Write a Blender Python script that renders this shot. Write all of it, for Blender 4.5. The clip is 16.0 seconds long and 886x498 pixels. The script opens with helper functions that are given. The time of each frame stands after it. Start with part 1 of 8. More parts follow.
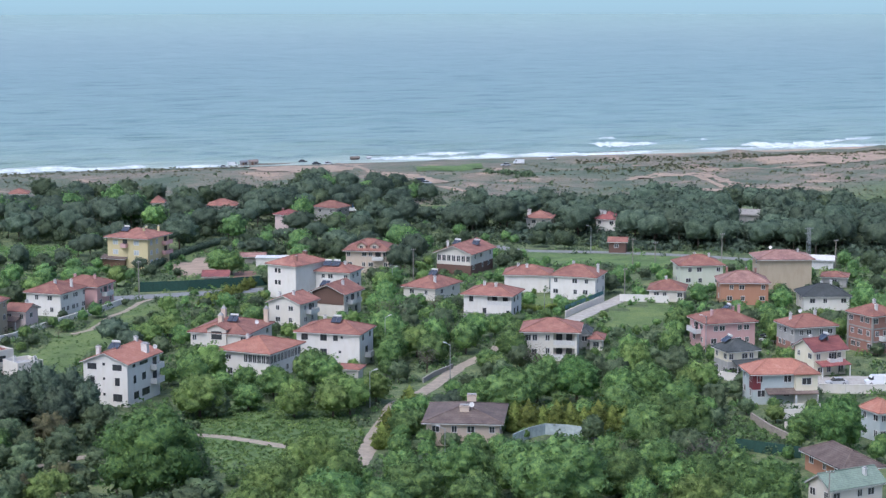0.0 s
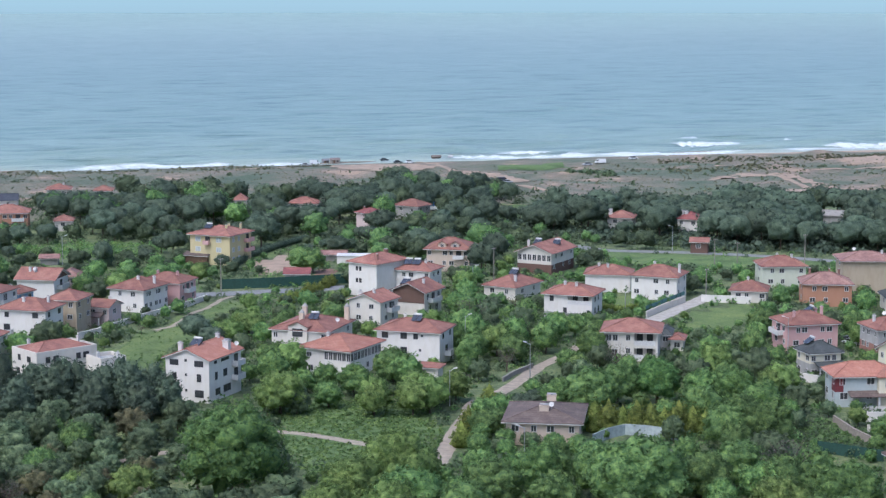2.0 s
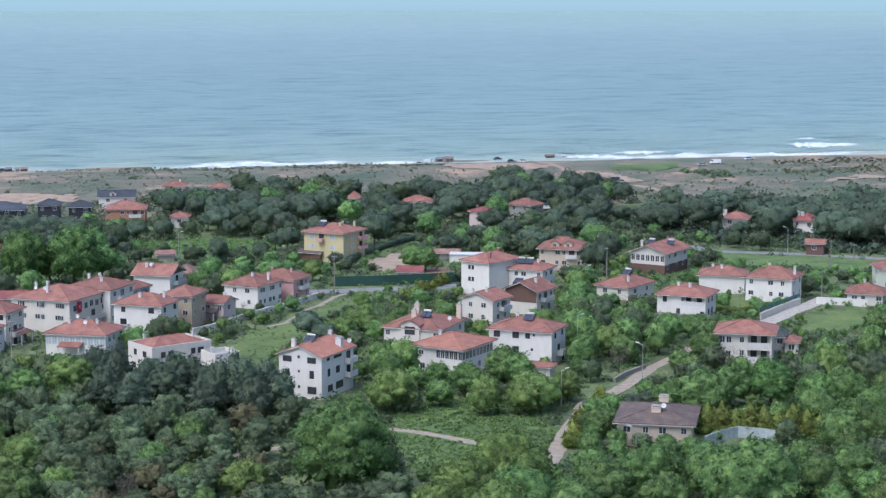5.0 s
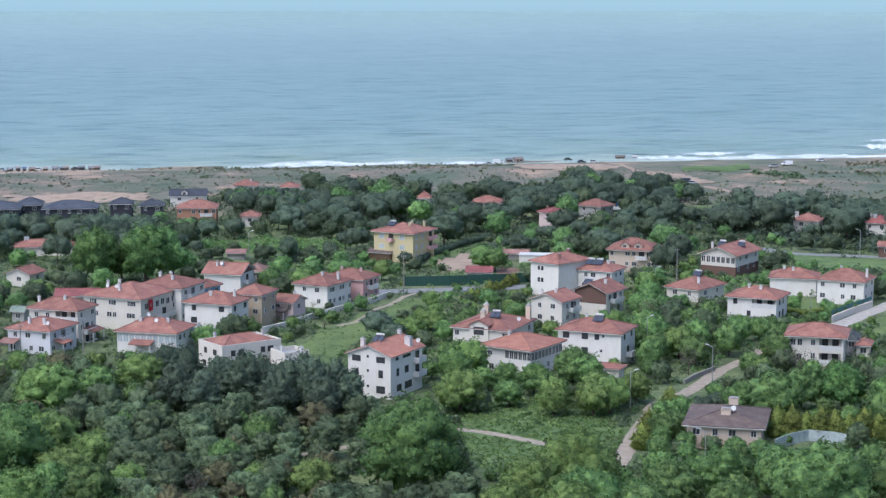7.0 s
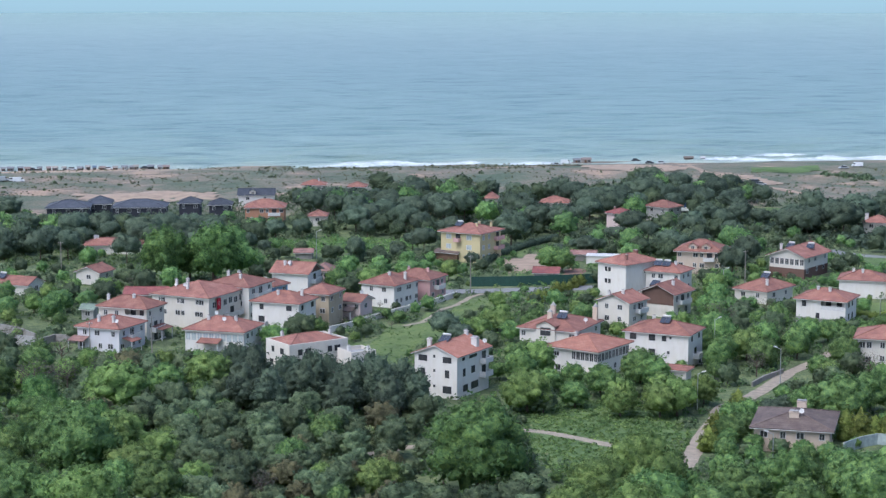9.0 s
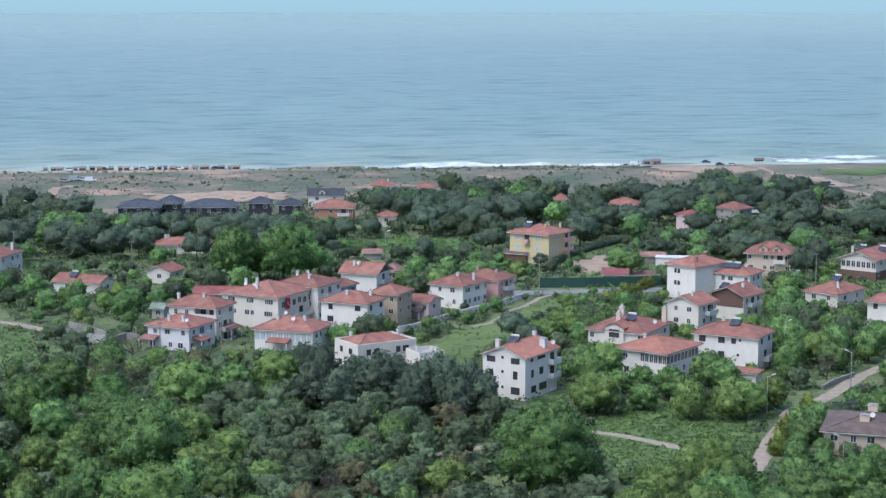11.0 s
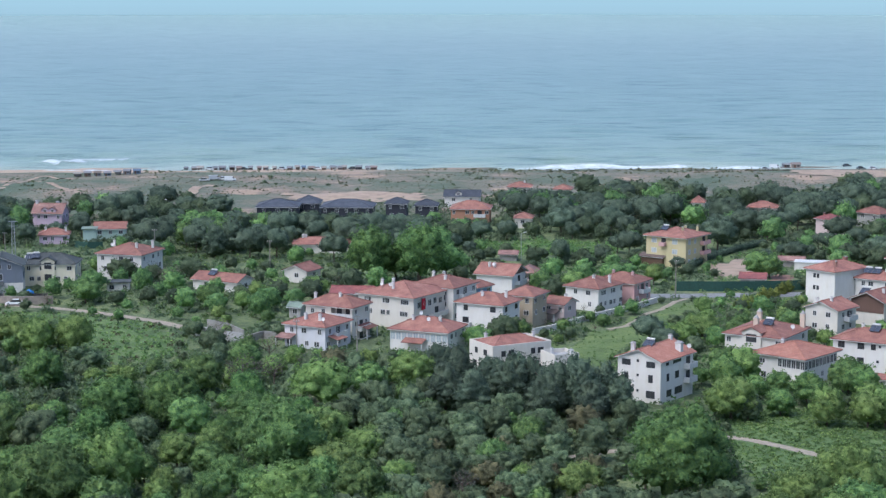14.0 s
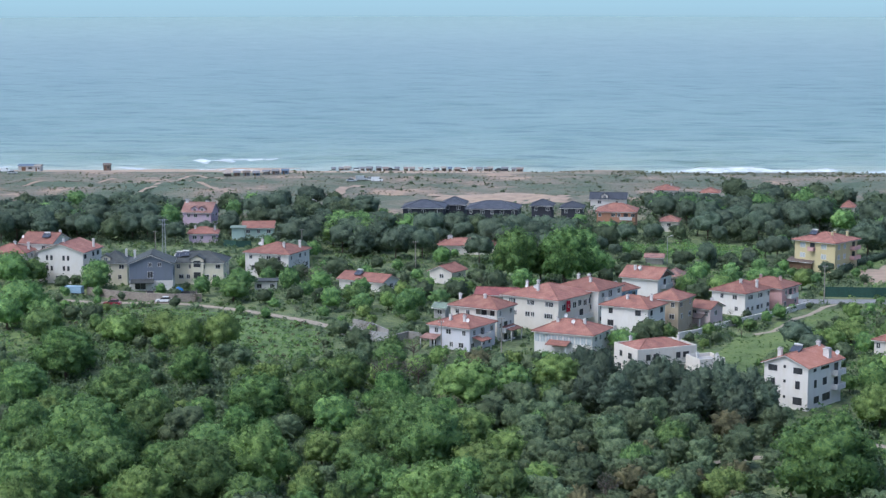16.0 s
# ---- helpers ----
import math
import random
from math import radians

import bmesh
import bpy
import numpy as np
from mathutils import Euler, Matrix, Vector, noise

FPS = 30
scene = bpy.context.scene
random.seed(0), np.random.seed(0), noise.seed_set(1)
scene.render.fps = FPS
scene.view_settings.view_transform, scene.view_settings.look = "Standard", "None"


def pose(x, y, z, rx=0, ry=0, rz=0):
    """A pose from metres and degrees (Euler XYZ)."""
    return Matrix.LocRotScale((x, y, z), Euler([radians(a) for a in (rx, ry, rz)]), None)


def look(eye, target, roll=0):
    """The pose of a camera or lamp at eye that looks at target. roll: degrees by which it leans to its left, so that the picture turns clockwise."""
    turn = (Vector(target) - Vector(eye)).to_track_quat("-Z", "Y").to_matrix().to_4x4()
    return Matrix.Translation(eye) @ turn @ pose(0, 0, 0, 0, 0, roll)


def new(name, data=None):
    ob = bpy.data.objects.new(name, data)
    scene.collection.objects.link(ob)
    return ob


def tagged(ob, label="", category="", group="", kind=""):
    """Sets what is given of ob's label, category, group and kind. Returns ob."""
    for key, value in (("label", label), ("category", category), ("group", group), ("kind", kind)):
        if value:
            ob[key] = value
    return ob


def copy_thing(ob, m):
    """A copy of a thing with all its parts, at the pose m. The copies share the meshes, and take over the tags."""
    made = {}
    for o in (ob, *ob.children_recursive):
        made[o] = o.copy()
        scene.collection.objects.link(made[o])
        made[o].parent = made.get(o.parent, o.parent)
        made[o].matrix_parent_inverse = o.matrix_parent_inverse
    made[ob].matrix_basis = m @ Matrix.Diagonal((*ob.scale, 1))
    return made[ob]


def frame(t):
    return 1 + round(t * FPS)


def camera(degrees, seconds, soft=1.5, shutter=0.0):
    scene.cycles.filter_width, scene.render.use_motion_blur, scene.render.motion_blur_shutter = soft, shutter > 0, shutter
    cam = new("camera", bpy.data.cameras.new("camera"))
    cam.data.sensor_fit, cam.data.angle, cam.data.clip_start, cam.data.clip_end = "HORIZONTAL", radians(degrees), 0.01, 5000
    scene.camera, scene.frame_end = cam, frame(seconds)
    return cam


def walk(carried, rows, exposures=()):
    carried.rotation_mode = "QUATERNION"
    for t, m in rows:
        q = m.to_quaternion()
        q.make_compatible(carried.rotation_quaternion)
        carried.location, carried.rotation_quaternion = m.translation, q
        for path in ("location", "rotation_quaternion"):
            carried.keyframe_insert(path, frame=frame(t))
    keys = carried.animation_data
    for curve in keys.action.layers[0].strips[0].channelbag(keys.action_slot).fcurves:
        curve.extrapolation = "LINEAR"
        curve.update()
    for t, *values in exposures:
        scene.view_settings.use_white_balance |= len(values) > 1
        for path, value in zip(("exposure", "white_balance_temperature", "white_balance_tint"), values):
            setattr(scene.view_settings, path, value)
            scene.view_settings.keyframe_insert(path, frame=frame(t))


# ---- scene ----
cam = camera(26.29, 16.0, soft=1.35)
EYE = 90.0
# seconds, turn to the left, tilt, lean: the camera hangs in one place and turns
ROWS = [
    (0.0, -0.000, -8.162, -0.045),
    (0.5, 0.647, -8.167, -0.030),
    (1.0, 1.311, -8.172, -0.027),
    (1.5, 1.882, -8.181, -0.018),
    (2.0, 2.462, -8.194, -0.011),
    (2.5, 3.029, -8.196, -0.008),
    (3.0, 3.584, -8.201, -0.000),
    (3.5, 4.145, -8.211, 0.019),
    (4.0, 4.729, -8.217, 0.011),
    (6.5, 7.530, -8.222, 0.026),
    (7.0, 8.021, -8.216, 0.033),
    (7.5, 8.524, -8.210, 0.041),
    (8.0, 9.012, -8.212, 0.056),
    (8.5, 9.537, -8.207, 0.045),
    (9.0, 10.066, -8.209, 0.026),
    (11.5, 12.737, -8.176, 0.007),
    (12.0, 13.352, -8.170, 0.015),
    (12.5, 14.017, -8.166, 0.002),
    (13.0, 14.749, -8.159, 0.004),
    (13.5, 15.491, -8.150, 0.010),
    (14.0, 16.305, -8.138, -0.017),
    (14.5, 17.320, -8.123, -0.010),
    (15.0, 18.430, -8.109, -0.013),
    (15.5, 19.572, -8.095, -0.014),
    (16.0, 20.734, -8.083, -0.032),
]
walk(cam, [(t, pose(0, 0, EYE, 90 + tilt, 0, yaw) @ pose(0, 0, 0, 0, 0, lean)) for t, yaw, tilt, lean in ROWS],
     [(0.0, 0.75, 5600.0, 11.0), (16.0, 0.75, 5550.0, 8.0)])

# ---- daylight: hazy, mostly overcast ----
world = bpy.data.worlds.new("sky")
scene.world = world
world.use_nodes = True
wn = world.node_tree.nodes
sky = wn.new("ShaderNodeTexSky")
sky.sky_type, sky.sun_disc = "NISHITA", False
sky.sun_elevation, sky.sun_rotation = radians(57), radians(218)
sky.air_density, sky.dust_density, sky.ozone_density = 1.0, 4.0, 1.5
wn["Background"].inputs["Strength"].default_value = 0.148
world.node_tree.links.new(sky.outputs["Color"], wn["Background"].inputs["Color"])
sun = new("sun", bpy.data.lights.new("sun", "SUN"))
sun.data.energy, sun.data.angle, sun.data.color = 1.0, radians(35), (1.0, 0.97, 0.93)
sun.matrix_world = look((-50, -65, 130), (0, 0, 0))


# ---- materials ----
def mat(name, rough=0.8):
    m = bpy.data.materials.new(name)
    m.use_nodes = True
    m.node_tree.nodes["Principled BSDF"].inputs["Roughness"].default_value = rough
    return m


def node(m, kind, **values):
    n = m.node_tree.nodes.new("ShaderNode" + kind)
    for k, v in values.items():
        n.inputs[k.replace("_", " ")].default_value = v
    return n


def link(m, a, out, b, into):
    m.node_tree.links.new(a.outputs[out], b.inputs[into])


def bsdf(m):
    return m.node_tree.nodes["Principled BSDF"]


def ramp(m, src, out, stops):
    r = m.node_tree.nodes.new("ShaderNodeValToRGB")
    e = r.color_ramp.elements
    while len(e) < len(stops):
        e.new(0.5)
    for el, (p, c) in zip(e, stops):
        el.position, el.color = p, (*c, 1)
    link(m, src, out, r, "Fac")
    return r


def mix(m, fac, a, b, blend="MIX"):
    """fac, a, b: a number, a colour or (node, output)."""
    n = m.node_tree.nodes.new("ShaderNodeMixRGB")
    n.blend_type = blend
    for key, v in (("Fac", fac), ("Color1", a), ("Color2", b)):
        if isinstance(v, tuple) and not isinstance(v[0], (int, float)):
            link(m, v[0], v[1], n, key)
        elif isinstance(v, tuple):
            n.inputs[key].default_value = (*v, 1)
        else:
            n.inputs[key].default_value = v
    return n


def bump(m, src, out, strength, distance):
    b = node(m, "Bump", Strength=strength, Distance=distance)
    link(m, src, out, b, "Height")
    link(m, b, "Normal", bsdf(m), "Normal")
    return b


def coords(m, scale=(1, 1, 1), turn=0.0, world_space=True):
    c = m.node_tree.nodes.new("ShaderNodeNewGeometry" if world_space else "ShaderNodeTexCoord")
    mp = node(m, "Mapping", Scale=scale, Rotation=(0, 0, turn))
    link(m, c, "Position" if world_space else "Object", mp, "Vector")
    return mp


def noise_tex(m, scale, detail=4.0, rough=0.6, at=None):
    n = node(m, "TexNoise", Scale=scale, Detail=detail, Roughness=rough)
    link(m, at or coords(m), "Vector", n, "Vector")
    return n


def plaster(name, colour, stain=0.88, rough=0.85):
    """Painted render with rain streaks and a fine grain."""
    m = mat(name, rough)
    streak = noise_tex(m, 1.0, 5, 0.65, coords(m, (0.9, 0.9, 0.3)))
    blotch = noise_tex(m, 0.35, 3)
    dirt = tuple(c * stain * k for c, k in zip(colour, (1.0, 0.97, 0.9)))
    r1 = ramp(m, streak, "Fac", [(0.45, (0, 0, 0)), (0.8, (1, 1, 1))])
    r2 = ramp(m, blotch, "Fac", [(0.4, (0, 0, 0)), (0.75, (0.6, 0.6, 0.6))])
    c1 = mix(m, (r1, "Color"), colour, dirt)
    c2 = mix(m, (r2, "Color"), (c1, "Color"), tuple(c * 0.9 for c in colour))
    link(m, c2, "Color", bsdf(m), "Base Color")
    bump(m, noise_tex(m, 18, 3), "Fac", 0.15, 0.01)
    return m


def tiles(name, colour, dark, pale):
    """Clay pantiles: courses and rolls as relief, weathering in patches."""
    m = mat(name, 0.8)
    info = m.node_tree.nodes.new("ShaderNodeObjectInfo")
    big = noise_tex(m, 0.5, 4)
    fine = noise_tex(m, 4.0, 5, 0.7)
    rb = ramp(m, big, "Fac", [(0.3, dark), (0.5, colour), (0.75, pale)])
    rf = ramp(m, fine, "Fac", [(0.3, (0.62, 0.6, 0.6)), (0.7, (1.15, 1.12, 1.1))])
    c = mix(m, 0.75, (rb, "Color"), (rf, "Color"), "MULTIPLY")
    hs = node(m, "HueSaturation")
    mr = node(m, "MapRange", To_Min=0.8, To_Max=1.15)
    link(m, info, "Random", mr, "Value")
    link(m, mr, "Result", hs, "Value")
    link(m, c, "Color", hs, "Color")
    link(m, hs, "Color", bsdf(m), "Base Color")
    w = node(m, "TexWave", Scale=1.6, Distortion=0.4)
    w.bands_direction = "Z"
    link(m, coords(m), "Vector", w, "Vector")
    bump(m, w, "Fac", 0.5, 0.05)
    return m


def leaves(name, colour, pale, spread=0.25):
    """Foliage: hue varies tree by tree and clump by clump, a little light passes through."""
    m = mat(name, 0.75)
    bsdf(m).inputs["Specular IOR Level"].default_value = 0.25
    info = m.node_tree.nodes.new("ShaderNodeObjectInfo")
    spray = noise_tex(m, 1.5, 3, 0.7)
    rs = ramp(m, spray, "Fac", [(0.38, (0, 0, 0)), (0.64, (1, 1, 1))])
    c = mix(m, (rs, "Color"), colour, pale)
    patch = noise_tex(m, 0.45, 2)
    rp = ramp(m, patch, "Fac", [(0.35, (0.72, 0.74, 0.7)), (0.7, (1.2, 1.15, 1.0))])
    c = mix(m, 0.8, (c, "Color"), (rp, "Color"), "MULTIPLY")
    leafy = noise_tex(m, 3.2, 5, 0.75)
    rl = ramp(m, leafy, "Fac", [(0.34, (0.72, 0.74, 0.74)), (0.5, (1.0, 1.0, 1.0)), (0.64, (1.3, 1.25, 1.15))])
    c = mix(m, 0.85, (c, "Color"), (rl, "Color"), "MULTIPLY")
    bump(m, leafy, "Fac", 0.5, 0.3)
    geo = m.node_tree.nodes.new("ShaderNodeNewGeometry")
    ri = ramp(m, geo, "Random Per Island", [(0.0, (0.74, 0.75, 0.78)), (0.6, (1.0, 1.0, 1.0)), (1.0, (1.3, 1.28, 1.2))])
    c = mix(m, 1.0, (c, "Color"), (ri, "Color"), "MULTIPLY")
    hs = node(m, "HueSaturation")
    for key, lo, hi in (("Value", 1 - spread, 1 + spread), ("Hue", 0.483, 0.503)):
        mr = node(m, "MapRange", To_Min=lo, To_Max=hi)
        link(m, info, "Random", mr, "Value")
        link(m, mr, "Result", hs, key)
    link(m, c, "Color", hs, "Color")
    link(m, hs, "Color", bsdf(m), "Base Color")
    t = node(m, "BsdfTranslucent")
    link(m, hs, "Color", t, "Color")
    s = node(m, "MixShader", Fac=0.45)
    out = m.node_tree.nodes["Material Output"]
    m.node_tree.links.new(bsdf(m).outputs[0], s.inputs[1])
    m.node_tree.links.new(t.outputs[0], s.inputs[2])
    m.node_tree.links.new(s.outputs[0], out.inputs["Surface"])
    return m


def plain(name, colour, rough=0.6, metal=0.0, grain=6.0):
    m = mat(name, rough)
    n = noise_tex(m, grain, 4)
    r = ramp(m, n, "Fac", [(0.3, tuple(c * 0.72 for c in colour)), (0.7, tuple(min(1, c * 1.15) for c in colour))])
    link(m, r, "Color", bsdf(m), "Base Color")
    bsdf(m).inputs["Metallic"].default_value = metal
    return m


WHITE = plaster("white_render", (0.62, 0.59, 0.545))
WARM = plaster("warm_white_render", (0.575, 0.535, 0.475))
CREAM = plaster("cream_render", (0.61, 0.56, 0.43))
LILAC = plaster("pale_lilac_render", (0.54, 0.53, 0.545))
YELLOW = plaster("yellow_render", (0.49, 0.42, 0.24))
PINK = plaster("pink_render", (0.503, 0.31, 0.296))
PALEPINK = plaster("pale_pink_render", (0.532, 0.421, 0.399))
VIOLET = plaster("violet_pink_render", (0.5, 0.385, 0.465))
TAN = plaster("tan_render", (0.387, 0.318, 0.228), 0.78)
BEIGE = plaster("beige_render", (0.503, 0.407, 0.325))
ORANGE = plaster("orange_render", (0.37, 0.19, 0.12))
PALEGREEN = plaster("pale_green_render", (0.518, 0.532, 0.429))
MINT = plaster("mint_render", (0.333, 0.429, 0.384))
SKYBLUE = plaster("pale_blue_render", (0.4, 0.44, 0.435))
BLUE = plaster("blue_render", (0.185, 0.296, 0.444))
SLATEBLUE = plaster("slate_blue_cladding", (0.15, 0.168, 0.205))
GREY = plaster("grey_render", (0.333, 0.325, 0.31), 0.65)
CONCRETE = plaster("weathered_concrete", (0.267, 0.251, 0.23), 0.55)
BROWN = plaster("brown_cladding", (0.12, 0.069, 0.052))
BRICK = plaster("bare_brick", (0.27, 0.14, 0.11), 0.75)
BLACKWALL = plaster("charcoal_cladding", (0.03, 0.032, 0.043))
RED = tiles("red_clay_tiles", (0.245, 0.107, 0.079), (0.172, 0.077, 0.062), (0.31, 0.163, 0.122))
TERRA = tiles("orange_clay_tiles", (0.32, 0.14, 0.096), (0.26, 0.11, 0.08), (0.38, 0.2, 0.15))
MAROON = tiles("maroon_tiles", (0.22, 0.07, 0.065), (0.14, 0.05, 0.05), (0.3, 0.11, 0.09))
OLDTILE = tiles("weathered_brown_tiles", (0.235, 0.128, 0.105), (0.15, 0.082, 0.072), (0.31, 0.2, 0.165))
DARKROOF = tiles("charcoal_shingles", (0.05, 0.057, 0.056), (0.036, 0.041, 0.04), (0.076, 0.084, 0.082))
BROWNROOF = tiles("brown_felt_shingles", (0.13, 0.095, 0.08), (0.09, 0.065, 0.06), (0.19, 0.15, 0.13))
GREENROOF = tiles("green_metal_sheet", (0.16, 0.21, 0.165), (0.13, 0.175, 0.14), (0.2, 0.255, 0.21))
BLUEROOF = tiles("blue_black_shingles", (0.048, 0.056, 0.075), (0.035, 0.041, 0.056), (0.07, 0.08, 0.1))
TRIM = plain("white_paint", (0.56, 0.545, 0.525), 0.5)
GLASS = mat("window_glass", 0.08)
bsdf(GLASS).inputs["Base Color"].default_value = (0.05, 0.052, 0.055, 1)
PALEPANE = plain("curtained_glass", (0.4, 0.44, 0.45), 0.2, 0, 1.5)
METAL = plain("galvanised_metal", (0.45, 0.46, 0.47), 0.4, 0.8)
DARKMETAL = plain("dark_metal", (0.06, 0.06, 0.065), 0.5, 0.5)
PANELBLUE = plain("solar_glass", (0.05, 0.057, 0.075), 0.25)
WOOD = plain("brown_wood", (0.13, 0.075, 0.045), 0.75)
BARK = plain("bark", (0.1, 0.075, 0.055), 0.95, 0.0, 3.0)
POLEWOOD = plain("weathered_pole", (0.24, 0.22, 0.19), 0.9)
OAK = leaves("broad_leaves", (0.096, 0.185, 0.080), (0.192, 0.305, 0.108))
BRIGHT = leaves("spring_leaves", (0.122, 0.207, 0.072), (0.222, 0.320, 0.115), 0.14)
DULL = leaves("olive_scrub_leaves", (0.090, 0.138, 0.083), (0.147, 0.198, 0.117), 0.25)
RUST = leaves("brownish_scrub_leaves", (0.105, 0.108, 0.064), (0.15, 0.15, 0.088), 0.3)
# Haze of the far woods is put into this colour: bluer, lighter needles.
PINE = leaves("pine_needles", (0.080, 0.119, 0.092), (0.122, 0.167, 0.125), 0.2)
THUJA = leaves("golden_thuja", (0.134, 0.184, 0.048), (0.213, 0.264, 0.075))
BLOSSOM = leaves("pale_bare_twigs", (0.15, 0.15, 0.125), (0.22, 0.215, 0.18))
DEEP = leaves("deep_green_leaves", (0.076, 0.162, 0.068), (0.168, 0.285, 0.094), 0.1)
MARRAM = leaves("dry_dune_grass", (0.15, 0.168, 0.105), (0.21, 0.215, 0.145), 0.2)


# ---- mesh helpers ----
class Build:
    """Collects vertices and faces of one part."""

    def __init__(self):
        self.v, self.f = [], []

    def add(self, verts, faces):
        o = len(self.v)
        self.v += verts
        self.f += [tuple(i + o for i in q) for q in faces]
        return self

    def box(self, x0, x1, y0, y1, z0, z1):
        return self.add([(x, y, z) for z in (z0, z1) for x, y in ((x0, y0), (x1, y0), (x1, y1), (x0, y1))],
                        [(3, 2, 1, 0), (4, 5, 6, 7), (0, 1, 5, 4), (1, 2, 6, 5), (2, 3, 7, 6), (3, 0, 4, 7)])

    def prism(self, ring, lift):
        """A closed solid from a ring of points, lifted by a vector."""
        n = len(ring)
        top = [tuple(np.add(p, lift)) for p in ring]
        return self.add([tuple(p) for p in ring] + top,
                        [tuple(range(n))[::-1], tuple(range(n, 2 * n))] + [(i, (i + 1) % n, n + (i + 1) % n, n + i) for i in range(n)])

    def tube(self, a, b, ra, rb, n=7):
        a, b = Vector(a), Vector(b)
        d = (b - a).normalized()
        u = d.orthogonal().normalized()
        w = d.cross(u)
        ring = [u * math.cos(k * 2 * math.pi / n) + w * math.sin(k * 2 * math.pi / n) for k in range(n)]
        return self.add([tuple(a + q * ra) for q in ring] + [tuple(b + q * rb) for q in ring],
                        [(i, (i + 1) % n, n + (i + 1) % n, n + i) for i in range(n)] + [tuple(range(n))[::-1], tuple(range(n, 2 * n))])

    def mesh(self, name, material):
        me = bpy.data.meshes.new(name)
        me.from_pydata(self.v, [], self.f)
        me.materials.append(material)
        return me


def part(name, build, material, parent=None, label=""):
    ob = new(name, build.mesh(name, material) if isinstance(build, Build) else build)
    ob.parent = parent
    return tagged(ob, label)


def thing(name, x, y, z, turn, label, category, group=""):
    ob = new(name)
    ob.matrix_basis = pose(x, y, z, 0, 0, turn)
    return tagged(ob, label, category, group)


KEPT = {}
HOMES = []


def kept(key, maker):
    if key not in KEPT:
        KEPT[key] = maker()
    return KEPT[key]


# ---- ground, beach and sea ----
COAST = 0.32


def ground_z(x, y):
    """Height of the land: a flat village, then a slow fall to dunes and beach."""
    v = y - COAST * x
    z = float(np.interp(v, [0, 480, 760, 860, 888, 905, 925, 945, 1100], [10, 10, 6.5, 4.7, 3.9, 1.9, 0.6, -0.3, -5]))
    return z


def relief(x, y):
    v = y - COAST * x
    k = min(1, max(0, (v - 640) / 120)) * min(1, max(0.4, (890 - v) / 60)) * min(1, max(0, (930 - v) / 20))
    bank = math.exp(-((v - 876) / 11) ** 2) * max(0, 0.55 + 1.3 * noise.noise((x / 26, 7, 1)) + 0.5 * noise.noise((x / 7, 2, 1))) * min(1, max(0.25, (x - 30) / 40))
    return k * (1.5 * noise.noise((x / 30, y / 22, 0)) + 1.2 * noise.noise((x / 11, y / 10, 3))) + 1.6 * bank


def lie(x, y):
    return ground_z(x, y) + relief(x, y)


